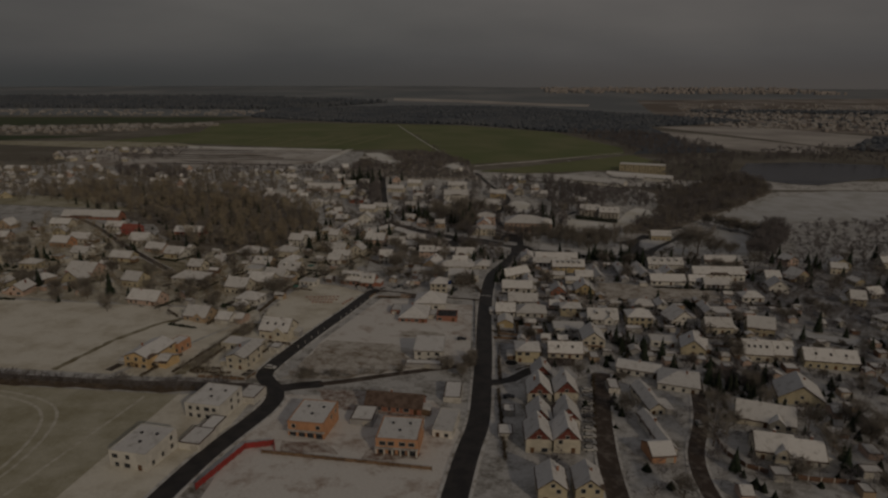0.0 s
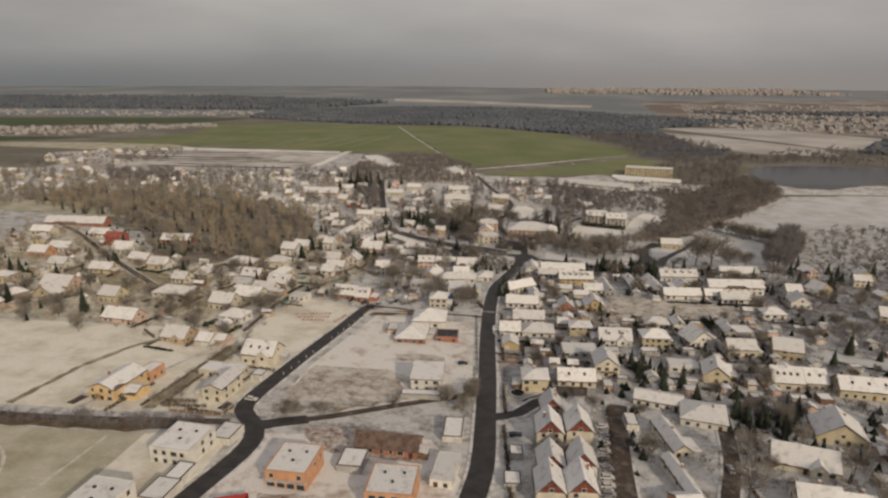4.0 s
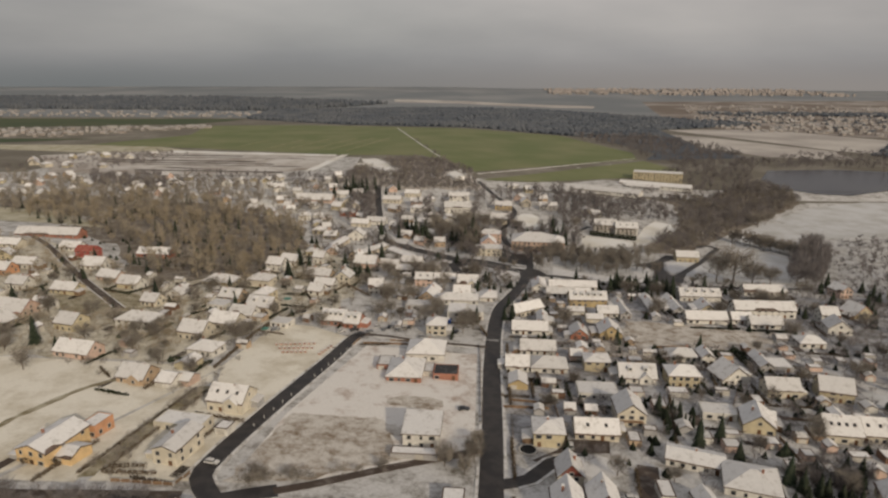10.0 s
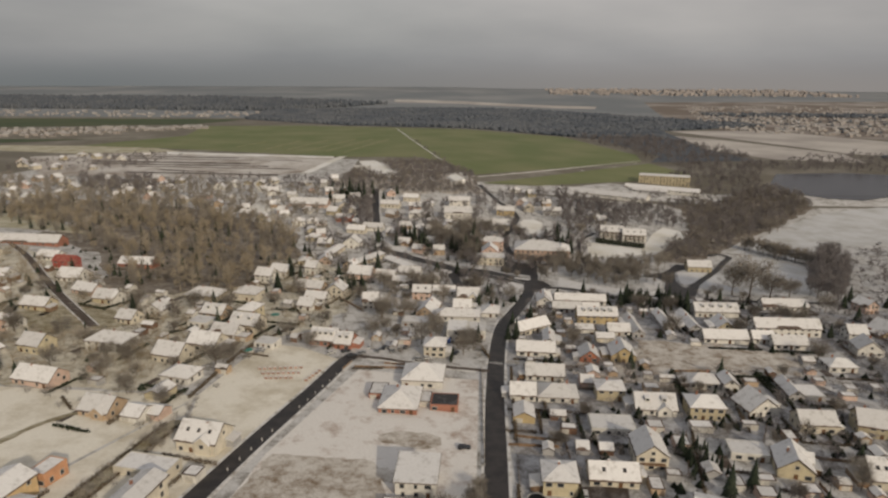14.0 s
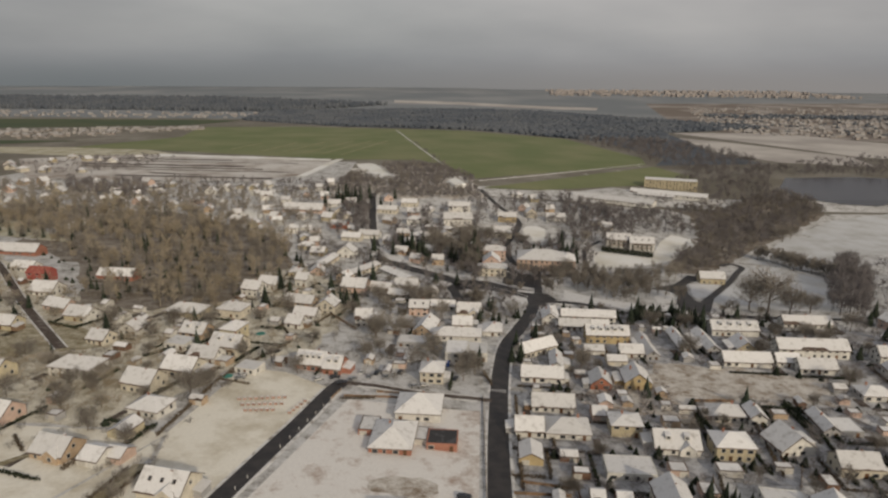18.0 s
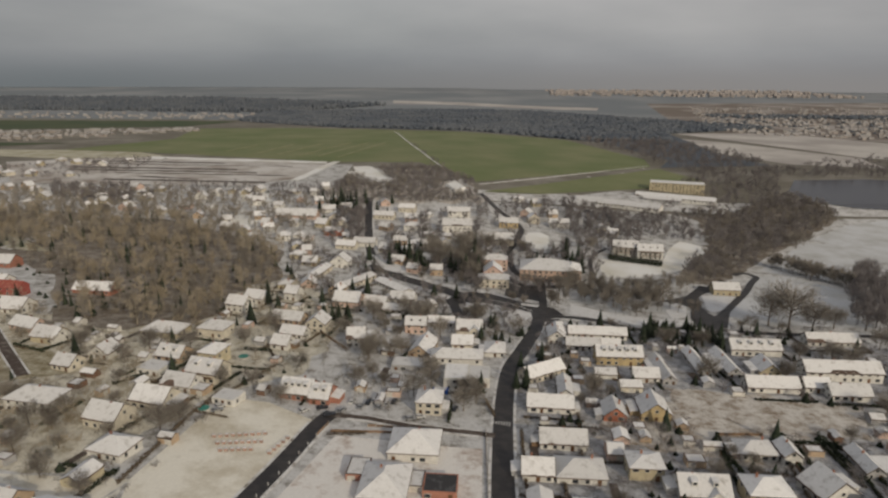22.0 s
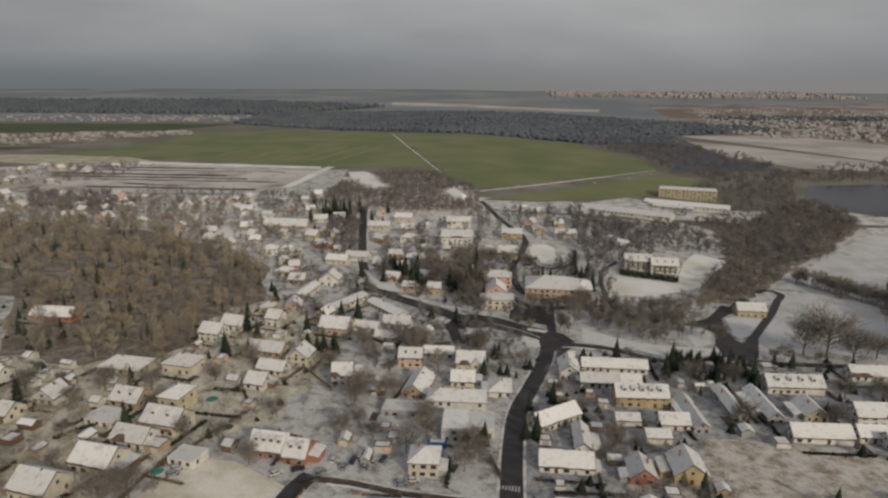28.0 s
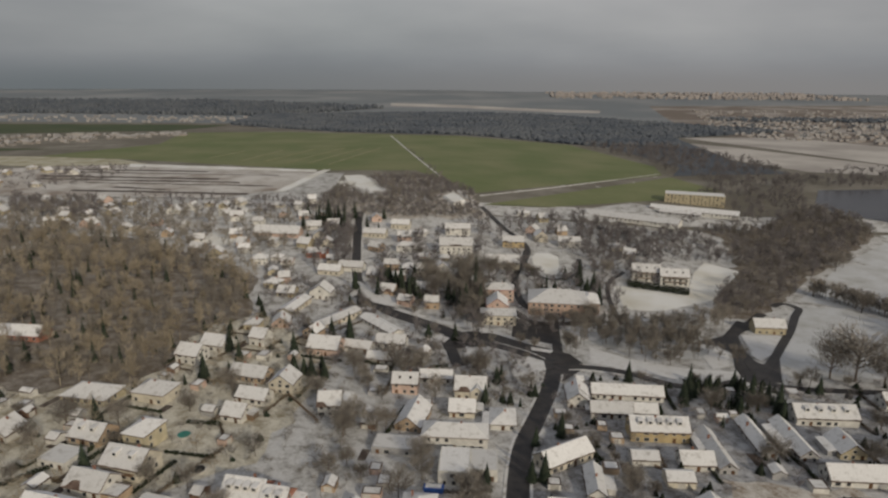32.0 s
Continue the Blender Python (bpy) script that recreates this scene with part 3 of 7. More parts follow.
LEFT_WOOD = [(-485, 706), (-435, 722), (-350, 726), (-289, 713), (-201, 665), (-138, 612), (-120, 536), (-135, 496), (-124, 462), (-136, 437), (-165, 428), (-202, 433), (-225, 470), (-249, 508), (-327, 566), (-475, 690)]
RIGHT_WOOD = [(220, 789), (282, 802), (378, 884), (392, 858), (404, 832), (392, 788), (323, 722), (264, 664), (221, 609), (180, 568), (160, 575), (196, 660), (222, 690), (243, 774)]
SCRUB_LAND = [(-149, 807), (-135, 900), (-130, 995), (-84, 999), (-31, 1000), (16, 895), (20, 822), (23, 790), (-63, 781)]
drape("forest_ground", ragged(LEFT_WOOD, 9, 4), FOREST_FLOOR, 0.06, label="brown leafy ground under bare woodland")
drape("forest_ground", ragged(RIGHT_WOOD, 9, 3), FOREST_FLOOR, 0.06, label="brown ground of the bare woodland along the stream")
drape("scrub_ground", ragged(SCRUB_LAND, 12, 9), ROUGH_GRASS, 0.06, label="brown scrubland below the green field")
drape("forest_ground", [(-300, 1760), (60, 1660), (300, 1480), (340, 1180), (300, 1090), (480, 1120), (460, 1300), (520, 1750), (900, 2000), (300, 2700), (-700, 2500), (-640, 1990)], HAZED_WOOD, 0.5, 100, "dark ground of the far woods")

drape("junction", [(38, 462), (50, 466), (60, 480), (62, 488), (58, 500), (50, 506), (37, 514), (22, 527), (10, 531), (-6, 527), (-8, 512), (-6, 500), (8, 506), (24, 508), (36, 500), (46, 488), (44, 474)], ASPHALT, 0.16, label="wide dark asphalt junction in the village centre", category="road")
drape("parking_yard", [(30, 524), (56, 512), (58, 550), (46, 552), (37, 566), (32, 540)], ASPHALT, 0.14, label="dark asphalt yard with snow at its edges", category="road")
drape("parking_yard", [(133, 470), (150, 470), (165, 503), (152, 494), (149, 503), (160, 541), (176, 561), (170, 566), (150, 537), (128, 523), (140, 519), (143, 508), (136, 488)], ASPHALT, 0.14, label="dark asphalt yard beside the yellow house", category="road")
# ---- roads ----
road([(-34, -20), (-18, 50), (-6, 110), (3, 166), (8, 192), (10.5, 227), (12.5, 260), (15, 314), (19, 366), (24, 402), (31, 424), (41, 455), (47, 480)], 7.4)
road([(-90, -20), (-84, 60), (-79.5, 105), (-76.5, 135), (-73.8, 153.4), (-71.6, 164), (-68.4, 176), (-64.6, 190), (-63.8, 201), (-67.5, 210.5), (-73.2, 219), (-73, 231), (-67.4, 260.7), (-60.6, 291), (-54.7, 316.6), (-49.6, 342), (-46, 351)], 6.4)
road([(-47, 349), (-33, 348), (-17, 344), (2, 342), (14, 340)], 3.2, TRACK, 0.8, label="brown narrow track along a garden wall", name="track")
road([(-64, 209), (-58, 212), (-50, 215)], 6.0)
road([(-51, 214.6), (-41, 219), (-19, 231), (8, 244)], 3.4, TRACK, 0, label="muddy unpaved track through scrub", name="track")
road([(-330, 205), (-190, 206), (-125, 206), (-99, 208), (-75, 210)], 3.6, TRACK, 0, label="muddy field track along a brown hedge", name="track")
road([(12, 224), (22, 228), (30, 238), (38, 241), (51, 239)], 5.0, verge=1.0)
road([(60, 238), (52, 203), (46, 166), (43.5, 130), (40, 60), (36, -20)], 6.4, TRACK, 0.8, label="brown muddy lane beside the terraced houses", name="lane")
road([(56, 706), (53, 668), (66, 638), (90, 655), (97, 690)], 4.0, verge=0)
road([(97, 236), (86, 200), (73, 168), (70, 130), (66, 60), (62, -20)], 5.0, TRACK, 0.8, label="brown muddy lane between gardens", name="lane")
road([(-174, 366), (-230, 424), (-293, 494), (-345, 545)], 4.2, TRACK, 0.8, label="dark muddy lane between the far gardens", name="lane")
road([(47, 480), (60, 483), (79, 478), (100, 463), (116, 464), (135, 471), (160, 463), (230, 462)], 5.6)
road([(142, 474), (147.7, 500.5), (152, 532), (176, 561), (192, 580)], 5.6, verge=0)
road([(144, 477), (163, 504), (195, 551), (211, 577), (222, 594), (216, 603), (206, 596)], 4.6, verge=0)
road([(33, 573), (37, 563), (45, 550), (60, 549), (75, 553), (88, 556)], 5.6, verge=0.8)
road([(47, 480), (33, 500), (7, 519), (-15, 540), (-40, 560), (-58, 584), (-70, 624), (-81, 693), (-90, 760), (-94, 800)], 7.0)
road([(50, 486), (55, 531), (57, 562), (42, 582), (42, 640), (58, 711), (40, 770), (24, 829)], 5.0, verge=0)
road([(-6, 522), (-4, 512), (-2, 498), (1, 480)], 6.0, verge=0)
road([(24, 829), (-6, 931), (-90, 1328), (-153, 1645)], 2.6, VERGE, 0.6, label="straight field road under thin snow", name="field_road")
road([(24, 882), (124, 965), (286, 1105)], 2.0, VERGE, 0.6, label="snowy path across the green field", name="field_path")
road([(-62, 586), (-38, 557), (-14, 537), (8, 517)], 10.5, verge=0, label="broad dark asphalt street of the village centre")
road([(125.9, 662.3), (110.1, 638.6), (101.5, 606.7), (98.0, 573.6), (97.3, 552.2)], 3.4, verge=0.8)
verges()
for ring in ([(-68.8, 614), (-64.5, 590), (-52, 572), (-41, 566), (-21, 572), (-38.2, 580), (-53.4, 600)], [(-39.8, 562), (-21, 549), (-17.1, 552), (-29.3, 560)], [(-14, 548), (-11, 541), (10, 532.5), (11, 541)],
             [(-23, 515), (-9, 521), (-3.5, 517), (-6.2, 510.5), (-19.5, 509)], [(3.5, 497), (5, 506), (10, 502), (11, 484), (5, 482)], [(26, 489), (36, 494), (43, 488), (42.5, 477), (33.5, 466), (26, 469)],
             [(39, 507.5), (50, 503.5), (48, 499.5), (38.5, 503)], [(12.5, 537), (18, 535), (17, 527), (13, 528)], [(161, 539), (151.5, 504), (153, 497), (162, 506), (184, 539)], [(63, 542), (84, 546), (84, 530), (74, 520), (63, 519)]):
    drape("traffic_island", ring, ISLAND, 0.62, 4, "snow-covered lawn island between dark lanes", "verge")
drape("snowy_strip", [(66, 489), (84, 480), (104, 470), (131, 476), (138, 482), (108, 486), (86, 496), (70, 512)], ISLAND, 0.12, 8, "white strip of lawn beside the village road")
drape("snowy_strip", [(126, 503), (140, 517), (141, 508), (134, 489), (124, 485)], ISLAND, 0.2, 8, "white strip of lawn beside the asphalt yard")

# ---- houses ----
WINDOWS = {}
NEAR_Y = 290


def ring_geo(w, h, t, out, deep, glass):
    """A window frame as one closed ring, with a recessed pane if glass is asked for."""
    g = Geo()
    rect = lambda q, y: [(-w / 2 - q, y, -q), (w / 2 + q, y, -q), (w / 2 + q, y, h + q), (-w / 2 - q, y, h + q)]
    g.v = rect(t, 0.02) + rect(t, -out) + rect(0, -out) + rect(0, -deep)
    for lvl in range(3):
        for i in range(4):
            g.f.append((4 * lvl + i, 4 * lvl + (i + 1) % 4, 4 * lvl + 4 + (i + 1) % 4, 4 * lvl + 4 + i))
            g.m.append(0)
    if glass:
        g.f.append((12, 13, 14, 15))
        g.m.append(1)
    return g


def window_meshes(w, h):
    key = (round(w, 1), round(h, 1))
    if key not in WINDOWS:
        p = Geo()
        p.box(-w / 2, w / 2, -0.035, 0.02, 0, h)
        WINDOWS[key] = ring_geo(w, h, 0.13, 0.09, 0.0, False).mesh("window", FRAME), p.mesh("pane", GLASS), ring_geo(w, h, 0.13, 0.09, 0.04, True).mesh("window", FRAME, GLASS)
    return WINDOWS[key]


def add_window(parent, x, y, z, turn, w, h, fine):
    frame_mesh, pane_mesh, both = window_meshes(w, h)
    ob = part("window", frame_mesh if fine else both, parent, m=pose(x, y, z, 0, 0, turn))
    if fine:
        part("pane", pane_mesh, ob)


door_geo = Geo()
door_geo.box(-0.6, 0.6, -0.1, 0.02, -0.1, 2.15)
DOOR_MESH = door_geo.mesh("door", DOOR)
gate_geo = Geo()
gate_geo.box(-1.25, 1.25, -0.07, 0.02, 0, 2.15)
GATE_MESH = gate_geo.mesh("garage_door", FRAME)
ch = Geo()
ch.solid([(-0.35, -0.3, -1.6), (0.35, -0.3, -1.6), (0.35, 0.3, -1.6), (-0.35, 0.3, -1.6)], [(-0.33, -0.28, 1.1), (0.33, -0.28, 1.1), (0.33, 0.28, 1.1), (-0.33, 0.28, 1.1)])
CHIMNEY_MESH = ch.mesh("chimney", CHIMNEY)
cap = Geo()
cap.box(-0.43, 0.43, -0.38, 0.38, 1.1, 1.24)
CAP_MESH = cap.mesh("chimney_cap", SNOW)
sk = Geo()
sk.box(-0.5, 0.5, -0.65, 0.65, -0.1, 0.1)
SKYLIGHT_MESH = sk.mesh("skylight", TILE)
sk = Geo()
sk.box(-0.4, 0.4, -0.55, 0.55, 0.09, 0.13)
SKY_PANE = sk.mesh("pane", GLASS)
dm = Geo()
dm.box(-0.85, 0.85, -0.1, 2.6, -1.2, 0.75)
DORMER_MESH = dm.mesh("dormer", PLASTER["white"])
dm = Geo()
dm.box(-0.55, 0.55, -0.14, -0.08, -0.35, 0.58)
DORMER_PANE = dm.mesh("pane", GLASS)
dm = Geo()
dm.solid([(-1.1, -0.35, 0.72), (1.1, -0.35, 0.72), (1.1, 3.0, 0.72), (-1.1, 3.0, 0.72)], [(-1.0, -0.3, 0.95), (1.0, -0.3, 0.95), (1.0, 3.0, 1.1), (-1.0, 3.0, 1.1)])
DORMER_ROOF = dm.mesh("dormer_roof", SNOW)
PLACED, HOMES = [], []
COLOUR_WORDS = dict(white="white", cream="cream", yellow="pale yellow", gold="strong yellow", apricot="apricot", orange="orange", brick="orange brick", brickpale="pale brick",
                    vermilion="vermilion red", rose="pale pink", tan="tan", beige="beige", grey="grey", brown="dark brown", red="red")


def slab(g, quad, thick, slot=0):
    """A roof slope: a slab below the four corners."""
    g.solid([(x, y, z - thick) for x, y, z in quad], quad, slot)


def gable(F, D, H, rise, over, lift, inset):
    """The two slopes of a roof whose ridge runs along x."""
    s = rise / (D / 2)
    o, e = over - inset, F / 2 + over - inset
    ze, zr = H - s * o + lift, H + rise + lift
    g = Geo()
    slab(g, [(-e, -D / 2 - o, ze), (e, -D / 2 - o, ze), (e, 0, zr), (-e, 0, zr)], 0.2)
    slab(g, [(e, D / 2 + o, ze), (-e, D / 2 + o, ze), (-e, 0, zr), (e, 0, zr)], 0.2)
    return g


def snow_gable(F, D, H, rise, over, lift, inset, rng):
    """Snow on two slopes: uneven along the eaves, slipped away in places."""
    s, e = rise / (D / 2), F / 2 + over - inset
    n = max(5, int(2 * e / 1.3))
    g = Geo()
    for side in (-1, 1):
        slip = rng.randrange(n) if rng.random() < 0.14 else -9
        deep = rng.uniform(0.15, 0.4) * D / 2
        k = len(g.v)
        for i in range(n + 1):
            x = (-e + 2 * e * i / n) * -side
            o = over - inset - abs(rng.gauss(0, 0.13)) - (deep * rng.uniform(0.8, 1.1) if abs(i - slip) < max(2, n // 5) else 0)
            y, z = side * (D / 2 + o), H - s * o + lift
            g.v += [(x, 0, H + rise + lift), (x, y, z), (x, y, z - 0.15)]
        for i in range(n):
            q = k + 3 * i
            g.f += [(q + 1, q, q + 3, q + 4), (q + 2, q + 1, q + 4, q + 5)]
        g.f += [(k, k + 1, k + 2), (k + 3 * n, k + 3 * n + 2, k + 3 * n + 1)]
    return g


def hip(F, D, H, rise, over, lift, inset):
    o = over - inset
    x, y = F / 2 + o, D / 2 + o
    z0, z1 = H - 0.1 + lift, H + rise + lift
    r = max(abs(F - D) / 2, 0.15)
    a, b = ((-r, 0, z1), (r, 0, z1)) if F >= D else ((0, -r, z1), (0, r, z1))
    c = [(-x, -y, z0), (x, -y, z0), (x, y, z0), (-x, y, z0)]
    g = Geo()
    g.solid([(px, py, pz - 0.2) for px, py, pz in c], c)
    if F >= D:
        g.poly([c[0], c[1], b, a]), g.poly([c[1], c[2], b]), g.poly([c[2], c[3], a, b]), g.poly([c[3], c[0], a])
    else:
        g.poly([c[0], c[1], a]), g.poly([c[1], c[2], b, a]), g.poly([c[2], c[3], b]), g.poly([c[3], c[0], a, b])
    return g


def house(x, y, rot, F, D, st, roof, wall, sky=0, dorm=0, cross=0, red=0, dark=0, low=0, balcony=0, redg=0, plain=False, raw=0):
    """A house: front F wide and D deep, st storeys under a roof: f flat, m single slope, h hipped, gx and gy gabled with the ridge along or across the front."""
    rng = random.Random(int(x * 10) * 7919 + int(y * 10))
    shed = st <= 1.0 and F * D < 75
    kind = "shed" if shed else "house"
    thing = new(kind)
    thing.matrix_world = pose(x, y, gz(x, y), 0, 0, rot)
    PLACED.append((x, y, 0.5 * math.hypot(F, D)))
    HOMES.append((x, y, rot, F, D, st))
    H = 2.65 * st + (0.3 if not shed else 0.0)
    turned = roof == "gy"
    W, L = (D, F) if not turned else (F, D)  # span under the slopes, length of the ridge
    rise = {"f": 0.0, "m": 0.9, "h": (0.28 if low else 0.42) * min(F, D) / 2 * 1.35}.get(roof, W / 2 * (0.36 if low else 0.74 if not shed else 0.5))
    rise = min(rise * (1.4 if redg else 1.0), 5.2)
    shape = {"f": "flat", "m": "gently sloped", "h": "hipped"}.get(roof, "gabled")
    storeys = "low" if st < 1 else "single-storey" if st < 1.45 else "two-storey" if st < 2.2 else "three-storey"
    cover = "dark bare" if dark else "red-tiled, partly snowy" if red else "snow-covered"
    tagged(thing, f"{COLOUR_WORDS[wall]} {storeys} {kind} with a {cover} {shape} roof", "shed" if shed else "house", "village buildings")
    plaster = PLASTER[wall]
    plain = plain or y > 470
    fine = y < NEAR_Y and not plain
    # walls
    g = Geo()
    hw, hd = F / 2, D / 2
    if roof in ("gx", "gy"):
        if turned:
            ring = [(-hw, -1.5), (hw, -1.5), (hw, H), (0, H + rise), (-hw, H)]
            g.solid([(a, -hd, b) for a, b in ring], [(a, hd, b) for a, b in ring])
        else:
            ring = [(-hd, -1.5), (hd, -1.5), (hd, H), (0, H + rise), (-hd, H)]
            g.solid([(-hw, a, b) for a, b in ring], [(hw, a, b) for a, b in ring])
    elif roof == "m":
        g.solid([(-hw, -hd, -1.5), (hw, -hd, -1.5), (hw, hd, -1.5), (-hw, hd, -1.5)], [(-hw, -hd, H), (hw, -hd, H), (hw, hd, H + rise), (-hw, hd, H + rise)])
    else:
        g.box(-hw, hw, -hd, hd, -1.5, H)
    part("wall", g.mesh("wall", plaster), thing)
    # roof and the snow on it
    tile = RED_TILE if red else TILE
    if roof == "f":
        g = Geo()
        for x0, x1, y0, y1 in ((-hw, hw, -hd, -hd + 0.3), (-hw, hw, hd - 0.3, hd), (-hw, -hw + 0.3, -hd + 0.3, hd - 0.3), (hw - 0.3, hw, -hd + 0.3, hd - 0.3)):
            g.box(x0 - 0.05, x1 + 0.05, y0 - 0.05, y1 + 0.05, H, H + (0.2 if not shed else 0.15))
        part("parapet", g.mesh("parapet", plaster if not shed else TILE), thing)
        g = Geo()
        g.box(-hw + 0.26, hw - 0.26, -hd + 0.26, hd - 0.26, H - 0.1, H + 0.13)
        part("roof", g.mesh("roof", BITUMEN if dark else SNOW), thing, "dark bare bitumen roof" if dark else "flat roof under snow")
        if st >= 2 and y < 260:
            for u, v in ((-0.2, 0.18), (0.22, 0.2), (0.02, -0.12)):
                g = Geo()
                g.box(u * F - 0.35, u * F + 0.35, v * D - 0.35, v * D + 0.35, H + 0.1, H + 0.55)
                part("roof_vent", g.mesh("roof_vent", BITUMEN), thing, "small dark roof vent")
        if raw:
            g = Geo()
            g.box(-hw - 0.25, hw + 0.25, -hd - 1.0, -hd, 2.75, 2.95)
            part("floor_slab", g.mesh("floor_slab", CONCRETE), thing, "pale concrete slab over the ground floor")
            # Dark panels on the wall stand in for the shade inside open doorways.
            for i in range(4):
                u = (-0.36 + 0.24 * i) * F
                g = Geo()
                g.box(u - 1.05, u + 1.05, -hd - 0.06, -hd + 0.02, 0.1, 2.45)
                part("opening", g.mesh("opening", GLASS), thing, "dark panel for the shade inside an open doorway")
            if raw == 2:
                for i in range(6):
                    u = (-0.48 + 0.192 * i) * F
                    g = Geo()
                    g.box(u - 0.22, u + 0.22, -hd - 0.9, -hd - 0.5, -0.3, 2.75)
                    part("pillar", g.mesh("pillar", PLASTER["white"]), thing, "white pillar before the ground floor")
    elif roof == "m":
        q = [(-hw - 0.6, -hd - 0.6, H + 0.05), (hw + 0.6, -hd - 0.6, H + 0.05), (hw + 0.6, hd + 0.4, H + rise + 0.2), (-hw - 0.6, hd + 0.4, H + rise + 0.2)]
        g = Geo()
        slab(g, q, 0.25)
        part("roof", g.mesh("roof", TILE), thing)
        g = Geo()
        slab(g, [(a * 0.985, b * 0.985, c + 0.12) for a, b, c in q], 0.12)
        part("snow_cover", g.mesh("snow_cover", SNOW), thing)
    elif roof == "h":
        part("roof", hip(F, D, H, rise, 0.6, 0, 0).mesh("roof", tile), thing)
        part("snow_cover", hip(F, D, H, rise, 0.6, 0.13, 0.12).mesh("snow_cover", SNOW), thing)
    else:
        m = pose(0, 0, 0, 0, 0, 90 if turned else 0)
        over = 0.55 if not shed else 0.3
        part("roof", gable(L, W, H, rise, over, 0.12, 0).mesh("roof", tile), thing, m=m)
        patch = rng.uniform(0.08, 0.22)
        if not red or rng.random() < 0.7:
            if not dark:
                part("snow_cover", snow_gable(L, W, H, rise, over, 0.26, patch, rng).mesh("snow_cover", SNOW), thing, m=m)
        slope = math.degrees(math.atan2(rise, W / 2))
        n = sky + dorm
        for i in range(n):
            u = (i + 0.5) / n * 2 - 1
            k = 0.5
            spot = m @ pose(u * L * 0.42, -W / 2 * k, H + rise * (1 - k) + 0.3, 0, 0, 0)
            if i < sky:
                part("pane", SKY_PANE, part("skylight", SKYLIGHT_MESH, thing, m=spot @ pose(0, 0, 0, slope, 0, 0)))
            else:
                one = part("dormer", DORMER_MESH, thing, m=spot @ pose(0, -0.6, 0.35, 0, 0, 0))
                part("pane", DORMER_PANE, one)
                part("dormer_roof", DORMER_ROOF, one, "snow-covered dormer roof")
        if cross:
            cw, cx = min(5.0, L * 0.42), L * 0.2
            g = Geo()
            ring = [(-cw / 2, -1.5), (cw / 2, -1.5), (cw / 2, H), (0, H + cw * 0.42), (-cw / 2, H)]
            g.solid([(cx + a, -W / 2 - 0.8, b) for a, b in ring], [(cx + a, 0, b) for a, b in ring])
            part("gable_bay", g.mesh("gable_bay", plaster), thing, m=m)
            part("bay_roof", gable(W / 2 + 0.9, cw, H, cw * 0.42, 0.35, 0.2, 0).mesh("bay_roof", SNOW), thing, "snow-covered bay roof", m=m @ pose(cx, -W / 4 - 0.4, 0, 0, 0, 90))
            add_window(thing, *(m @ Vector((cx, -W / 2 - 0.8, max(0.9, H - 1.7)))), 90 if turned else 0, 1.2, 1.3, fine)
        if redg:
            g = Geo()
            s = 0.92
            g.solid([(-hw * s, -hd - 0.1, H + 0.1), (hw * s, -hd - 0.1, H + 0.1), (0, -hd - 0.1, H + rise * 0.95)], [(-hw * s, -hd + 0.05, H + 0.1), (hw * s, -hd + 0.05, H + 0.1), (0, -hd + 0.05, H + rise * 0.95)])
            part("gable_cladding", g.mesh("gable_cladding", MAROON), thing, "maroon cladding on the gable")
    if roof in ("gx", "gy", "h") and not shed:
        stack = part("chimney", CHIMNEY_MESH, thing, m=pose(rng.uniform(-0.25, 0.25) * F, rng.uniform(-0.05, 0.2) * D, H + rise * 0.72 + 0.3))
        if fine:
            part("chimney_cap", CAP_MESH, stack, "snowy chimney cap")
    if roof in ("gx", "gy", "h") and y < 440 and not plain and 75 < F * D < 190 and not redg and rng.random() < 0.6:
        side, lw, ld = rng.choice((-1, 1)), rng.uniform(2.4, 3.8), rng.uniform(0.4, 0.75) * D
        y0 = -hd + rng.uniform(0, D - ld)
        g = Geo()
        a, b = sorted((side * hw, side * (hw + lw)))
        za, zb = (2.5, 3.0) if side < 0 else (3.0, 2.5)
        g.solid([(a, y0, -1.0), (b, y0, -1.0), (b, y0 + ld, -1.0), (a, y0 + ld, -1.0)], [(a, y0, za - 0.25), (b, y0, zb - 0.25), (b, y0 + ld, zb - 0.25), (a, y0 + ld, za - 0.25)])
        shed_part = part("lean_to", g.mesh("lean_to", rng.choice((plaster, WOOD, PLASTER["grey"]))), thing)
        g = Geo()
        slab(g, [(a - 0.25 * (side < 0), y0 - 0.3, za), (b + 0.25 * (side > 0), y0 - 0.3, zb), (b + 0.25 * (side > 0), y0 + ld + 0.3, zb), (a - 0.25 * (side < 0), y0 + ld + 0.3, za)], 0.26)
        part("lean_to_roof", g.mesh("lean_to_roof", SNOW), shed_part, "snow-covered lean-to roof")
    # openings
    floors, far_panes = max(1, int(st + 0.35)), Geo()
    for k in range(1 if raw else 0, floors):
        z = 0.9 + 2.65 * k
        if z + 1.4 > H + 0.2:
            continue
        nf = max(1, round(F / (3.5 if not plain else 4.2)))
        door_at = rng.randrange(nf) if k == 0 else -1
        for i in range(nf):
            u = ((i + 0.5) / nf * 2 - 1) * hw * 0.95
            if i == door_at:
                if shed:
                    if F > 3.2:
                        part("garage_door", GATE_MESH, thing, m=pose(u if F > 5 else 0, -hd, 0))
                elif y < 600:
                    part("door", DOOR_MESH, thing, m=pose(u, -hd, 0.1))
            elif not shed and (balcony or rng.random() > 0.18):
                spot = u + rng.uniform(-0.3, 0.3), rng.choice((0.9, 1.2, 1.2, 1.8)) if not balcony else 1.6
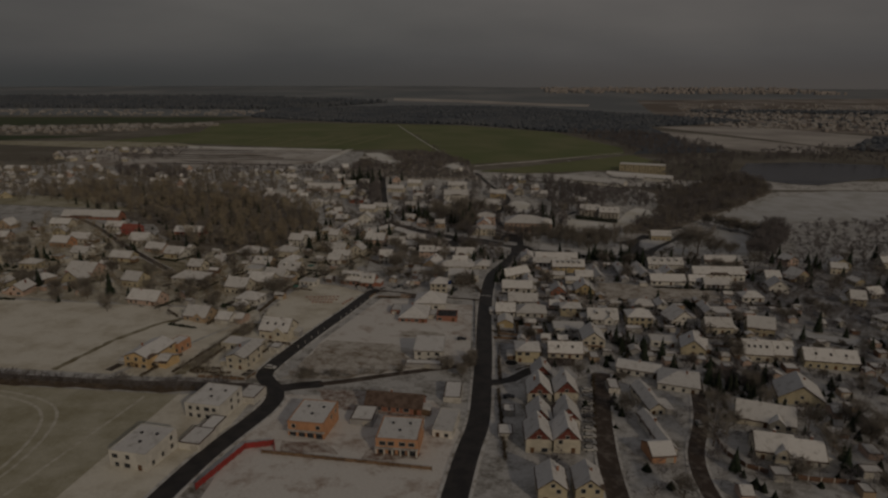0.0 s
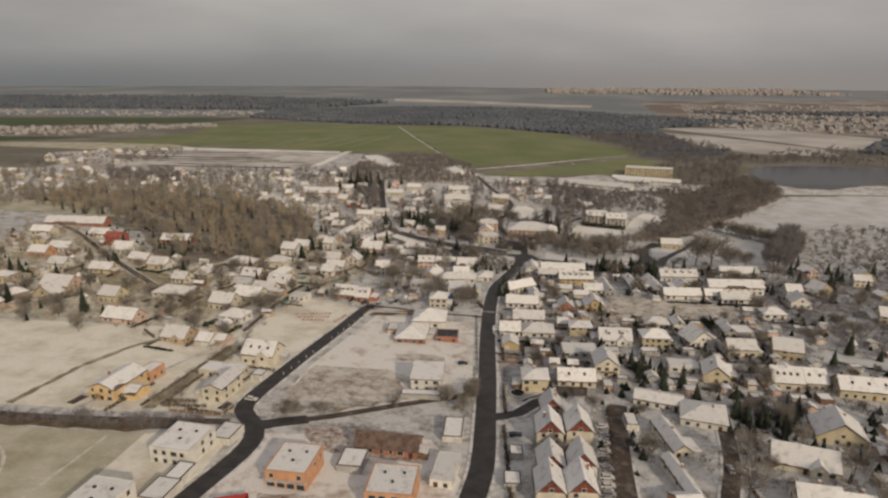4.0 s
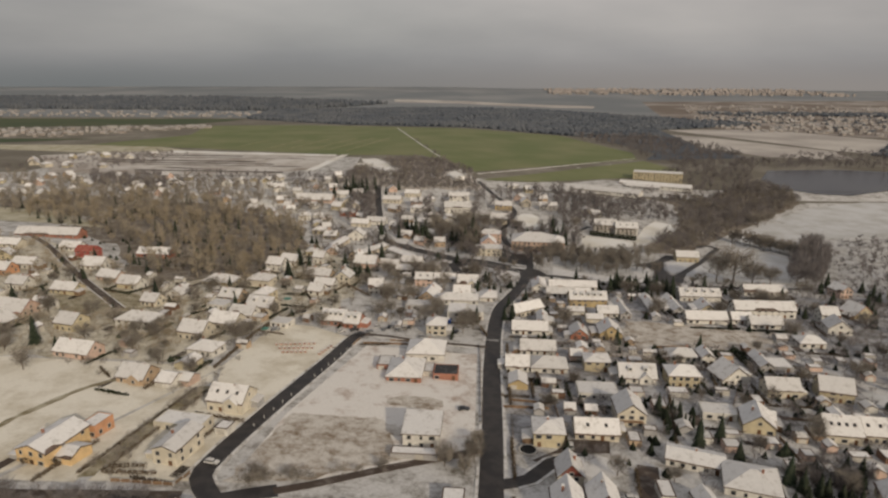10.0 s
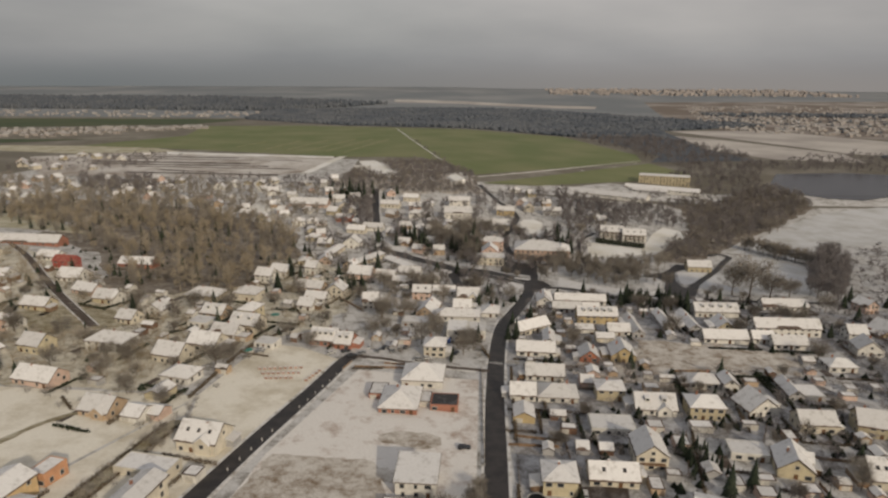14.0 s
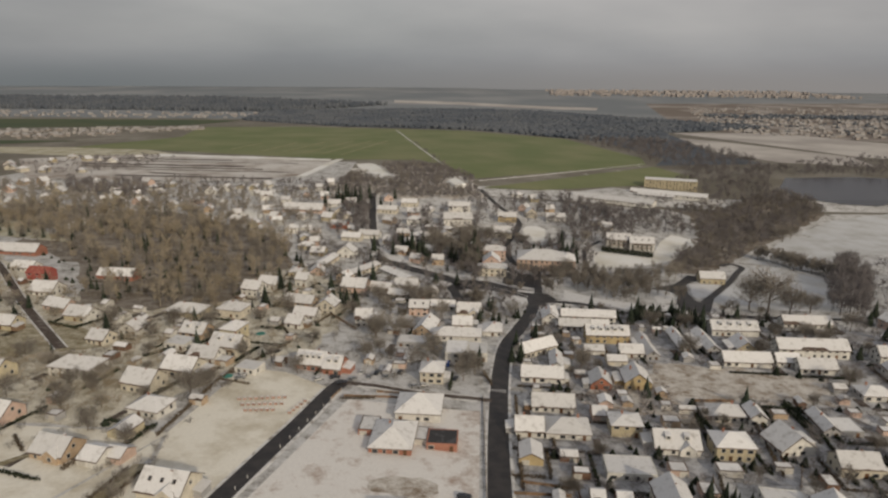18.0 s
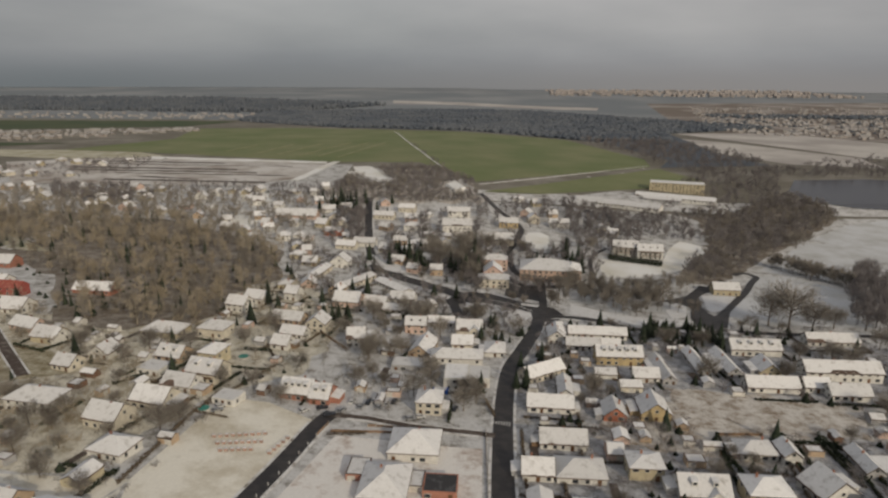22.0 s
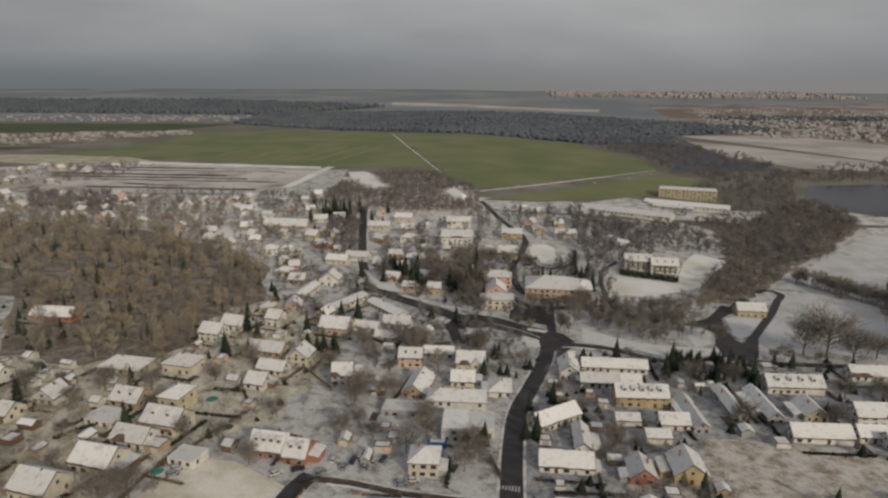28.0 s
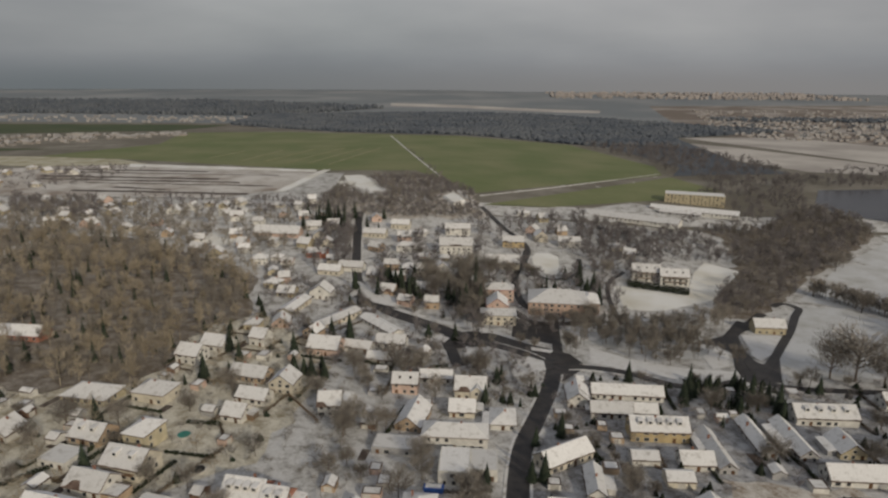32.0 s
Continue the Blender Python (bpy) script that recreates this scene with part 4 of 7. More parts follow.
                if y > 600:
                    far_panes.box(spot[0] - spot[1] / 2, spot[0] + spot[1] / 2, -hd - 0.05, -hd + 0.02, z, z + 1.3)
                else:
                    add_window(thing, spot[0], -hd, z, 0, spot[1], 1.3, fine)
        if not shed:
            for side, turn in ((-1, -90), (1, 90)) if not plain else ():
                ns = max(1, round(D / 4.5))
                for i in range(ns):
                    if rng.random() < 0.3:
                        continue
                    add_window(thing, side * hw, ((i + 0.5) / ns * 2 - 1) * hd * 0.9, z, turn, 1.1, 1.4, fine)
            if fine:
                for i in range(max(1, round(F / 5))):
                    add_window(thing, ((i + 0.5) / max(1, round(F / 5)) * 2 - 1) * hw * 0.9, hd, z, 180, 1.2, 1.4, False)
    if far_panes.v:
        tagged(part("glazing", far_panes.mesh("glazing", GLASS), thing, "row of small dark windows"), kind="stuff")
    if roof == "gy" and not shed and rise > 2.2:
        add_window(thing, 0, -hd - (0.1 if redg else 0), H + 0.3, 0, 1.1, 1.1, fine)
    if roof == "gx" and not shed and rise > 2.4 and not plain:
        for side, turn in ((-1, -90), (1, 90)):
            add_window(thing, side * hw, 0, H + 0.3, turn, 1.0, 1.1, fine)
    for k in range(balcony):
        g = Geo()
        z = 2.9 + 2.85 * k - 0.1
        bw = hw * 0.8
        g.box(-bw, bw, -hd - 1.3, -hd, z, z + 0.15)
        g.box(-bw, bw, -hd - 1.3, -hd - 1.22, z + 0.95, z + 1.05)
        for i in range(int(bw * 4) + 1):
            g.box(-bw + i * 0.5, -bw + i * 0.5 + 0.08, -hd - 1.3, -hd - 1.24, z + 0.15, z + 0.95)
        part("balcony", g.mesh("balcony", WOOD), thing, "brown wooden balcony")
    return thing


house(-80.8, 189.4, -11, 12.6, 14, 2, 'f', 'white')
house(-71.6, 199.6, -11, 6.6, 9, 1, 'f', 'white')
house(-89.2, 158.3, -11, 11.6, 14, 2, 'f', 'white')
house(-77.6, 167.2, -11, 6.9, 9, 1, 'f', 'white')
house(-76.2, 175.8, -11, 5.0, 8, 1, 'f', 'white')
house(-120.9, 228.3, -13, 10.8, 16, 1.8, 'gy', 'apricot', low=1)
house(-113.7, 225.4, -13, 6.3, 8, 1, 'gx', 'apricot', low=1)
house(-115.5, 241.7, -13, 5.7, 8, 1.5, 'f', 'orange')
house(-84.6, 231.4, -11, 7.9, 14, 2, 'gy', 'cream', low=1)
house(-90.5, 248.5, -11, 17, 8, 1, 'f', 'cream')
house(-80.2, 265.4, -11, 13.5, 11, 1.6, 'gx', 'cream', sky=3, cross=1)
house(-76.1, 246.5, -11, 4.6, 5, 1, 'f', 'white')
house(-45.6, 181.3, -8, 11.8, 14, 2, 'f', 'orange', raw=1)
house(-17.0, 173.5, -5, 12.8, 13, 2, 'f', 'orange', raw=2)
house(-30.3, 188.2, -6, 7.4, 9, 1, 'f', 'grey')
house(-20.8, 198.5, -8, 19.5, 8, 1, 'gx', 'brick', dark=1)
house(-0.9, 211.0, -4, 6.2, 12, 1, 'f', 'white')
house(-2.9, 185.9, -10, 6.6, 14, 1, 'f', 'white')
house(-11.2, 250.2, -3, 11.7, 13, 2, 'm', 'white')
house(-13.2, 238.0, -3, 14.6, 4, 0.8, 'f', 'grey')
house(-21.2, 303.7, -3, 14.0, 17, 1, 'h', 'brick')
house(-4.5, 303.9, -3, 10.3, 9, 1, 'f', 'brick', dark=1)
house(-12.0, 306.5, -3, 4.8, 8, 0.9, 'f', 'white')
house(-30.3, 311.0, -3, 6.5, 9, 1, 'f', 'brick')
house(-13.8, 327.1, -3, 16.4, 15, 1.3, 'h', 'white', dorm=1)
house(-10.3, 358.9, -3, 9.6, 10, 2, 'h', 'cream')
house(-62.2, 364.8, -10, 12.6, 11, 1.1, 'gx', 'brick', dorm=4)
house(-52.2, 361.6, -10, 7.6, 10.5, 1.1, 'gx', 'brick', dorm=2)
house(-0.1, 385.3, -3, 10.0, 14, 2, 'f', 'white')
house(9.6, 387.6, -3, 9.1, 12, 1.6, 'f', 'white')
house(-0.0, 406.0, -3, 23.3, 10, 2, 'h', 'white')
house(-16.3, 421.0, -12, 10.0, 17, 1, 'gy', 'tan')
house(-19.9, 399.2, -6, 17.8, 9, 1, 'f', 'grey')
house(-21.6, 450.0, -3, 10.9, 9, 1.8, 'gx', 'rose', sky=2)
house(-8.8, 461.6, -3, 14.4, 7, 1, 'gx', 'white')
house(6.4, 448.9, -3, 13.2, 11, 1.6, 'gx', 'cream', cross=1)
house(2.7, 430.9, -3, 10.1, 9, 1, 'gx', 'cream')
house(18.4, 423.0, -3, 9.5, 12, 1, 'h', 'white')
house(-49.3, 425.7, 5, 8.8, 10, 1.8, 'gx', 'white')
house(-43.6, 432.4, 5, 4.8, 8, 1.2, 'f', 'white')
house(-64.1, 488.9, -10, 15.6, 12, 1.4, 'gx', 'rose')
house(-89.3, 452.8, -14, 16.6, 9, 1, 'gx', 'tan')
house(-71.9, 443.1, -8, 10.4, 10, 1.8, 'gy', 'cream')
house(-82.8, 415.7, -14, 8.7, 9, 1, 'gx', 'white')
house(-81.0, 431.0, -14, 12.6, 8, 1, 'gx', 'white')
house(-121.4, 468.0, -14, 11.1, 10, 1.7, 'gx', 'white')
house(-116.5, 485.1, -14, 12.1, 10, 1.2, 'gx', 'white')
house(-106.7, 392.9, -14, 8.6, 11, 2.3, 'h', 'yellow')
house(-102.9, 376.0, -14, 14.2, 11, 1.6, 'gx', 'cream', dorm=2, balcony=1)
house(-125.1, 393.9, -14, 12.1, 10, 1, 'gx', 'tan', dorm=2)
house(-143.0, 424.8, -10, 19.5, 12, 1, 'h', 'yellow', sky=2)
house(-119.5, 428.1, -12, 14.1, 11, 1.6, 'h', 'cream')
house(-126.5, 378.2, -14, 10.7, 9, 1, 'f', 'white')
house(-112.4, 349.6, -14, 14.2, 11, 1.2, 'gx', 'cream')
house(-120.8, 333.5, -14, 12.8, 11, 1.4, 'gx', 'cream')
house(-108.8, 314.3, -14, 12.3, 10, 1.1, 'h', 'white')
house(-155.0, 392.2, -10, 9.6, 9, 1, 'gy', 'white')
house(-162.0, 377.3, -14, 9.2, 9, 1, 'gx', 'cream')
house(-179.9, 334.7, -14, 10.7, 10, 1.4, 'gx', 'yellow')
house(-151.3, 341.7, -10, 18.3, 11, 1.8, 'h', 'white')
house(-158.3, 303.9, -13, 16.7, 10, 1, 'gx', 'rose')
house(-122.9, 283.0, -13, 11.8, 10, 1, 'gx', 'tan', cross=1)
house(-109.4, 280.7, -13, 7.3, 9, 1, 'gx', 'white')
house(-103.8, 282.6, -13, 6.3, 7, 0.9, 'gx', 'rose')
house(-109.7, 298.0, -13, 7.1, 9, 1, 'gy', 'yellow')
house(-108.9, 364.7, -14, 12.8, 9, 1.1, 'gx', 'white')
house(-100.7, 361.6, -14, 7.3, 6, 0.9, 'f', 'tan')
house(-87.1, 355.4, -14, 9.6, 8, 0.9, 'f', 'white')
house(-188.5, 406.6, -10, 12.1, 10, 1.2, 'gx', 'yellow')
house(-217.5, 351.3, -12, 18.0, 12, 1, 'gx', 'rose', red=1)
house(-208.8, 359.1, -12, 8.2, 10, 1, 'gx', 'white')
house(-215.0, 389.0, -10, 15.0, 9, 1, 'gx', 'yellow')
house(-250.7, 471.4, -8, 14.1, 8, 1.8, 'gx', 'red', red=1)
house(-230.5, 445.0, -8, 14.6, 12, 1, 'gx', 'white')
house(-206.8, 419.2, -20, 15.2, 9, 1, 'gx', 'rose')
house(-187.0, 406.4, -20, 12.6, 9, 1.2, 'gx', 'white')
house(-210.5, 483.5, -5, 23.1, 10, 1, 'gx', 'brick', red=1)
house(-317.0, 534.4, -4, 51.3, 12, 1, 'gx', 'brick')
house(-269.3, 436.5, -8, 15.1, 9, 1.2, 'gx', 'white')
house(-273.4, 420.5, -8, 13.1, 10, 1.2, 'gx', 'orange')
house(-271.7, 488.3, -8, 15.4, 9, 1, 'gx', 'white')
house(-314.9, 487.5, -8, 17.0, 9, 1, 'gx', 'cream')
house(30.7, 252.7, -3, 10.0, 10, 2, 'h', 'yellow', low=1)
house(47.8, 258.0, -3, 14.6, 9, 1, 'gx', 'cream', sky=2)
house(62.1, 270.1, -3, 9.9, 12, 2, 'gy', 'cream', balcony=1)
house(75.1, 308.2, -3, 14.9, 11, 1, 'gx', 'white', cross=1, dorm=2)
house(93.0, 305.2, -3, 12.3, 10, 2, 'h', 'beige')
house(87.5, 292.7, -3, 7.8, 5, 0.9, 'f', 'white')
house(115.1, 310.5, 12, 13.3, 11, 1, 'gy', 'white')
house(129.9, 297.2, -3, 12.7, 9, 1.4, 'gx', 'cream')
house(150.4, 295.9, -16, 12.3, 11, 1.7, 'gx', 'beige')
house(133.3, 263.4, -8, 11.7, 12, 1.3, 'gx', 'cream', sky=4)
house(144.4, 263.8, -8, 9.3, 11, 1.2, 'gx', 'cream', sky=2)
house(107.2, 267.8, -15, 10.5, 12, 1.3, 'gy', 'yellow', cross=1)
house(96.5, 275.8, -8, 12.0, 8, 1, 'f', 'white')
house(87.6, 228.6, -18, 15, 14, 1.15, 'h', 'white', low=1)
house(75.5, 240.5, -20, 17, 9, 1, 'gx', 'white', low=1)
house(60.3, 222.0, -3, 4.1, 8, 1, 'f', 'white')
house(30.3, 210.5, -2, 8.5, 10, 1.8, 'gy', 'cream', redg=1)
house(40.2, 212.1, -2, 8.6, 10, 1.8, 'gy', 'cream', redg=1)
house(25.8, 176.9, -2, 7.9, 10, 1.8, 'gy', 'cream', redg=1)
house(34.6, 177.5, -2, 8.2, 10, 1.8, 'gy', 'cream', redg=1)
house(27.8, 189.0, -2, 7.7, 9, 1.8, 'gy', 'white', redg=1)
house(37.0, 190.4, -2, 8.1, 9, 1.8, 'gy', 'white', redg=1)
house(33.4, 226.8, -2, 7.5, 8, 1.8, 'gy', 'cream', redg=1)
house(26.2, 150.2, -2, 7.6, 9, 1.8, 'gy', 'yellow')
house(36.2, 150.9, -2, 7.3, 9, 1.8, 'gy', 'yellow')
house(161.2, 255.6, -10, 21.1, 10, 1.4, 'gx', 'yellow', sky=3)
house(129.6, 219.6, -16, 15.7, 13, 1, 'gy', 'yellow')
house(107.3, 199.3, -20, 18.2, 11, 1, 'gx', 'cream', cross=1)
house(99.2, 177.3, -12, 11.0, 10, 1.2, 'gx', 'cream', cross=1)
house(107.8, 174.6, -12, 9.8, 10, 1, 'gx', 'white')
house(70.3, 210.5, 6, 5.7, 18, 1, 'gy', 'cream')
house(65.5, 184.6, 6, 4.0, 22, 1, 'gy', 'white')
house(62.7, 173.3, 6, 7.4, 9, 1, 'gx', 'orange')
house(18.6, 198.4, -2, 4.1, 5, 0.8, 'f', 'grey')
house(16.2, 182.8, -2, 4.8, 6, 0.8, 'f', 'grey')
house(60.1, 222.3, -2, 3.7, 6, 0.9, 'f', 'white')
house(24.6, 297.3, -3, 7.8, 9, 1, 'gy', 'gold')
house(26.0, 315.7, -3, 9.7, 9, 1, 'gx', 'white')
house(39.6, 316.0, -3, 15.3, 11, 1, 'h', 'white')
house(37.2, 335.7, -3, 15.9, 9, 1, 'gx', 'white')
house(60.6, 318.4, -3, 10.7, 9, 1.8, 'h', 'beige', low=1)
house(53.8, 329.4, -3, 5.7, 8, 1, 'gx', 'rose')
house(55.2, 290.7, -3, 15.3, 10, 1, 'f', 'white')
house(60.4, 359.0, -3, 8.6, 10, 1, 'gy', 'vermilion')
house(76.1, 361.1, -3, 11.0, 12, 1.3, 'gy', 'gold')
house(36.7, 363.6, -5, 17.6, 9, 1, 'gx', 'white')
house(44.9, 379.4, -5, 5.9, 15, 1, 'gy', 'white')
house(37.5, 395.6, 32, 19.5, 9, 1.2, 'gx', 'cream')
house(75.9, 415.9, -2, 21.3, 10, 1.7, 'gx', 'gold', dorm=5)
house(51.2, 446.5, -4, 9.3, 9, 1.5, 'gy', 'white')
house(62.4, 432.7, -4, 16.2, 8, 1, 'gx', 'white')
house(73.3, 450.5, -4, 29.9, 8, 1, 'gx', 'white')
house(68.5, 433.5, -4, 24.5, 7, 1, 'gx', 'white')
house(50.8, 442.5, -4, 8.9, 10, 1.4, 'gy', 'white')
house(92.4, 402.5, 0, 6.1, 24, 1, 'gy', 'grey')
house(111.6, 413.6, 0, 6.1, 22, 1, 'gy', 'grey')
house(124.7, 412.4, 0, 6.6, 24, 1, 'gy', 'grey')
house(134.5, 389.1, -2, 21.5, 9, 1, 'gx', 'white')
house(141.6, 408.4, -2, 9.3, 12, 1, 'gy', 'beige')
house(172.2, 403.9, -2, 33.2, 10, 1.7, 'gx', 'white')
house(153.8, 390.0, -2, 10.6, 8, 1, 'gx', 'white')
house(163.7, 383.3, -2, 16.3, 9, 1, 'gx', 'white')
house(146.8, 432.8, -2, 24.0, 10, 1.3, 'gx', 'white', dorm=4)
house(193.6, 448.5, -2, 26.0, 9, 1, 'gx', 'white')
house(102.7, 333.2, -3, 12.4, 9, 1, 'h', 'white')
house(112.5, 330.6, -3, 6.1, 9, 1.3, 'gy', 'white')
house(135.8, 326.5, -2, 6.0, 14, 1, 'gy', 'grey')
house(143.2, 325.1, -2, 8.5, 10, 0.9, 'f', 'grey')
house(173.0, 356.0, -2, 12.2, 9, 1, 'h', 'white')
house(82.8, 395.5, -2, 10.9, 8, 1, 'gx', 'white')
house(73.5, 384.4, -2, 9.1, 7, 1, 'gx', 'cream')
house(65.7, 397.1, -2, 9.5, 7, 1, 'gx', 'white')
house(24.2, 549.1, -2, 20.2, 12, 2.3, 'h', 'cream', low=1)
house(24.5, 565, -2, 13, 14, 2.4, 'gy', 'rose', red=1)
house(26.9, 590, -2, 19, 11, 3.0, 'h', 'rose', red=1)
house(34.3, 663.1, -2, 25.1, 12, 1.8, 'gx', 'cream')
house(46.7, 717.0, -2, 17.4, 10, 1.8, 'gx', 'gold')
house(-1.1, 693.4, 0, 26.1, 13, 2.6, 'gx', 'white')
house(0.1, 742.3, 0, 21.7, 10, 2, 'gx', 'white')
house(-32.4, 639.5, -4, 16.7, 10, 1.8, 'h', 'white')
house(-40.8, 693.5, -4, 15.0, 10, 1.8, 'h', 'white')
house(62.6, 574, -6, 36, 24, 3.1, 'h', 'brickpale')
house(82, 577, -6, 12, 18, 2.6, 'h', 'rose')
house(138.1, 648.7, -8, 20.3, 12, 2.7, 'gx', 'white', balcony=2, sky=3)
house(156.0, 640.9, -8, 19.9, 12, 2.5, 'gx', 'white', balcony=2, sky=3)
house(179.9, 548.1, -4, 16.9, 10, 1.6, 'gx', 'beige')
house(-15.3, 570.3, -4, 8.7, 8, 1.6, 'gx', 'tan')
house(94.5, 724.5, -3, 18.2, 9, 1.8, 'gx', 'white')
house(262.6, 903, -18, 62, 22, 4.0, 'f', 'beige')
house(-108.0, 671.3, -5, 14.8, 9, 1.3, 'gx', 'vermilion', red=1)
house(-153.5, 726.9, -5, 39.6, 14, 1, 'gx', 'rose')
house(-85.0, 578.7, -6, 13.5, 10, 1.6, 'gy', 'white')
house(-33.1, 501.9, -8, 15.1, 9, 1.1, 'gx', 'white')
house(-48.6, 492.8, -14, 14.4, 7, 1, 'gx', 'white')
house(-16.7, 490.7, -20, 6.8, 8, 1, 'gy', 'white')
house(-36.3, 480.2, -10, 12.0, 7, 0.9, 'gx', 'white')
house(-70.8, 730.0, -10, 19.7, 9, 1.3, 'gx', 'cream')
house(-50.7, 754.6, -10, 16.4, 9, 1.5, 'gx', 'cream')
house(-76.5, 641.3, -10, 18.2, 9, 1.3, 'gx', 'white')
house(-89.9, 630.8, -10, 16.2, 9, 1.2, 'gx', 'cream')
house(171, 812, -31, 90, 19, 1, 'gx', 'white', low=1)
house(244.2, 851, -27, 86, 17, 1, 'gx', 'white', low=1)
house(226, 838, -27, 40, 10, 1, 'gx', 'grey', low=1)
house(-68.1, 535.7, 56, 32.3, 9, 1, 'gx', 'cream', low=1)
house(-41.7, 528.2, -50, 31.8, 8, 1, 'gx', 'white', low=1)
house(-96.5, 555.8, 77, 25.6, 9, 1, 'gx', 'cream', low=1)

# ---- more houses of the village, further off ----
PLACED_ARRAY = []


def blocked(x, y, r):
    if len(PLACED_ARRAY) != len(PLACED):
        PLACED_ARRAY[:] = [np.array(PLACED)] + [None] * (len(PLACED) - 1)
    p = PLACED_ARRAY[0]
    if any(a < x < b and c < y < d and test(x, y) for a, b, c, d, test in OPEN_LAWNS):
        return True
    return bool(((p[:, 0] - x) ** 2 + (p[:, 1] - y) ** 2 < (p[:, 2] + r) ** 2).any()) or near_road(x, y, r)


def within(poly):
    def test(x, y):
        odd = False
        for (a, b), (c, d) in zip(poly, poly[1:] + poly[:1]):
            if (b > y) != (d > y) and x < (c - a) * (y - b) / (d - b) + a:
                odd = not odd
        return odd
    xs, ys = [p[0] for p in poly], [p[1] for p in poly]
    return min(xs), max(xs), min(ys), max(ys), test


OPEN_LAWNS = [within(q) for q in ([(-93, 224), (-73, 217), (-66, 250), (-51, 343), (-72, 352), (-88, 352), (-92, 300), (-88, 284)], [(-64, 225), (-40, 222), (6, 246), (9, 330), (-42, 334), (-60, 262)], [(-330, 212), (-109, 214), (-104, 262), (-106, 276), (-132, 282), (-330, 288)],
                                  [(86, 342), (112, 350), (150, 346), (160, 372), (90, 388)], [(-222, 376), (-214, 394), (-184, 398), (-158, 371), (-192, 353)], [(-22, 861), (-5, 894), (15, 841), (-5, 818)], [(-143, 943), (-146, 1015), (-116, 1008), (-91, 927), (-74, 880), (-88, 860)],
                                  [(164.7, 302.5), (200.0, 289.1), (190.8, 275.4), (163.1, 287.3)], [(52, 690), (54, 655), (69, 637), (92, 658), (96, 692), (76, 712)], [(109.5, 628.2), (105.9, 579.0), (126.7, 576.9), (169.9, 604.0), (219.5, 677.3), (199.2, 696.9), (179.8, 667.2), (160.1, 621.4), (129.3, 628.3)])]
spread = random.Random(11)


def hamlet(n, x0, x1, y0, y1, rot, small=False):
    """Houses of usual kinds, scattered without touching one another."""
    made = 0
    for _ in range(n * 12):
        if made == n:
            return
        x, y = spread.uniform(x0, x1), spread.uniform(y0, y1)
        F, D = (spread.uniform(3.5, 6.5), spread.uniform(3, 5.5)) if small else (spread.uniform(7.5, 12.5), spread.uniform(7.5, 11))
        if blocked(x, y, 0.5 * math.hypot(F, D) + (0.5 if small else 1.5)) or any(within(w)[4](x, y) for w in (LEFT_WOOD, RIGHT_WOOD, SCRUB_LAND)):
            continue
        made += 1
        if small:
            house(x, y, rot + spread.choice((0, 90)), F, D, spread.uniform(0.75, 0.95), spread.choice(("f", "gx", "gy", "f")), spread.choice(("grey", "tan", "white", "brown", "rose")))
        else:
            house(x, y, rot + spread.uniform(-24, 24), F, D, spread.choice((1, 1, 1.3, 1.7)), spread.choice(("gx", "gy", "gy", "h", "gx")),
                  spread.choice(("white", "white", "cream", "cream", "yellow", "beige", "rose", "white", "tan")), red=1 if spread.random() < 0.04 else 0, plain=y > 560)


hamlet(12, -420, -260, 410, 520, -10)
hamlet(12, -300, -180, 300, 400, -12)
hamlet(84, -640, -110, 640, 830, -6)
hamlet(12, -150, -60, 590, 780, -6)
hamlet(12, -110, -20, 480, 600, -10)
hamlet(26, 190, 340, 270, 455, -4)
hamlet(7, 60, 210, 700, 820, -6)
hamlet(10, -60, 20, 590, 740, -4)
hamlet(12, -640, -470, 900, 1050, -4)
hamlet(74, 25, 200, 235, 470, -4, small=True)
hamlet(64, -330, -75, 300, 480, -13, small=True)
hamlet(10, -40, 10, 360, 480, -4, small=True)
hamlet(20, 40, 150, 150, 260, -4, small=True)

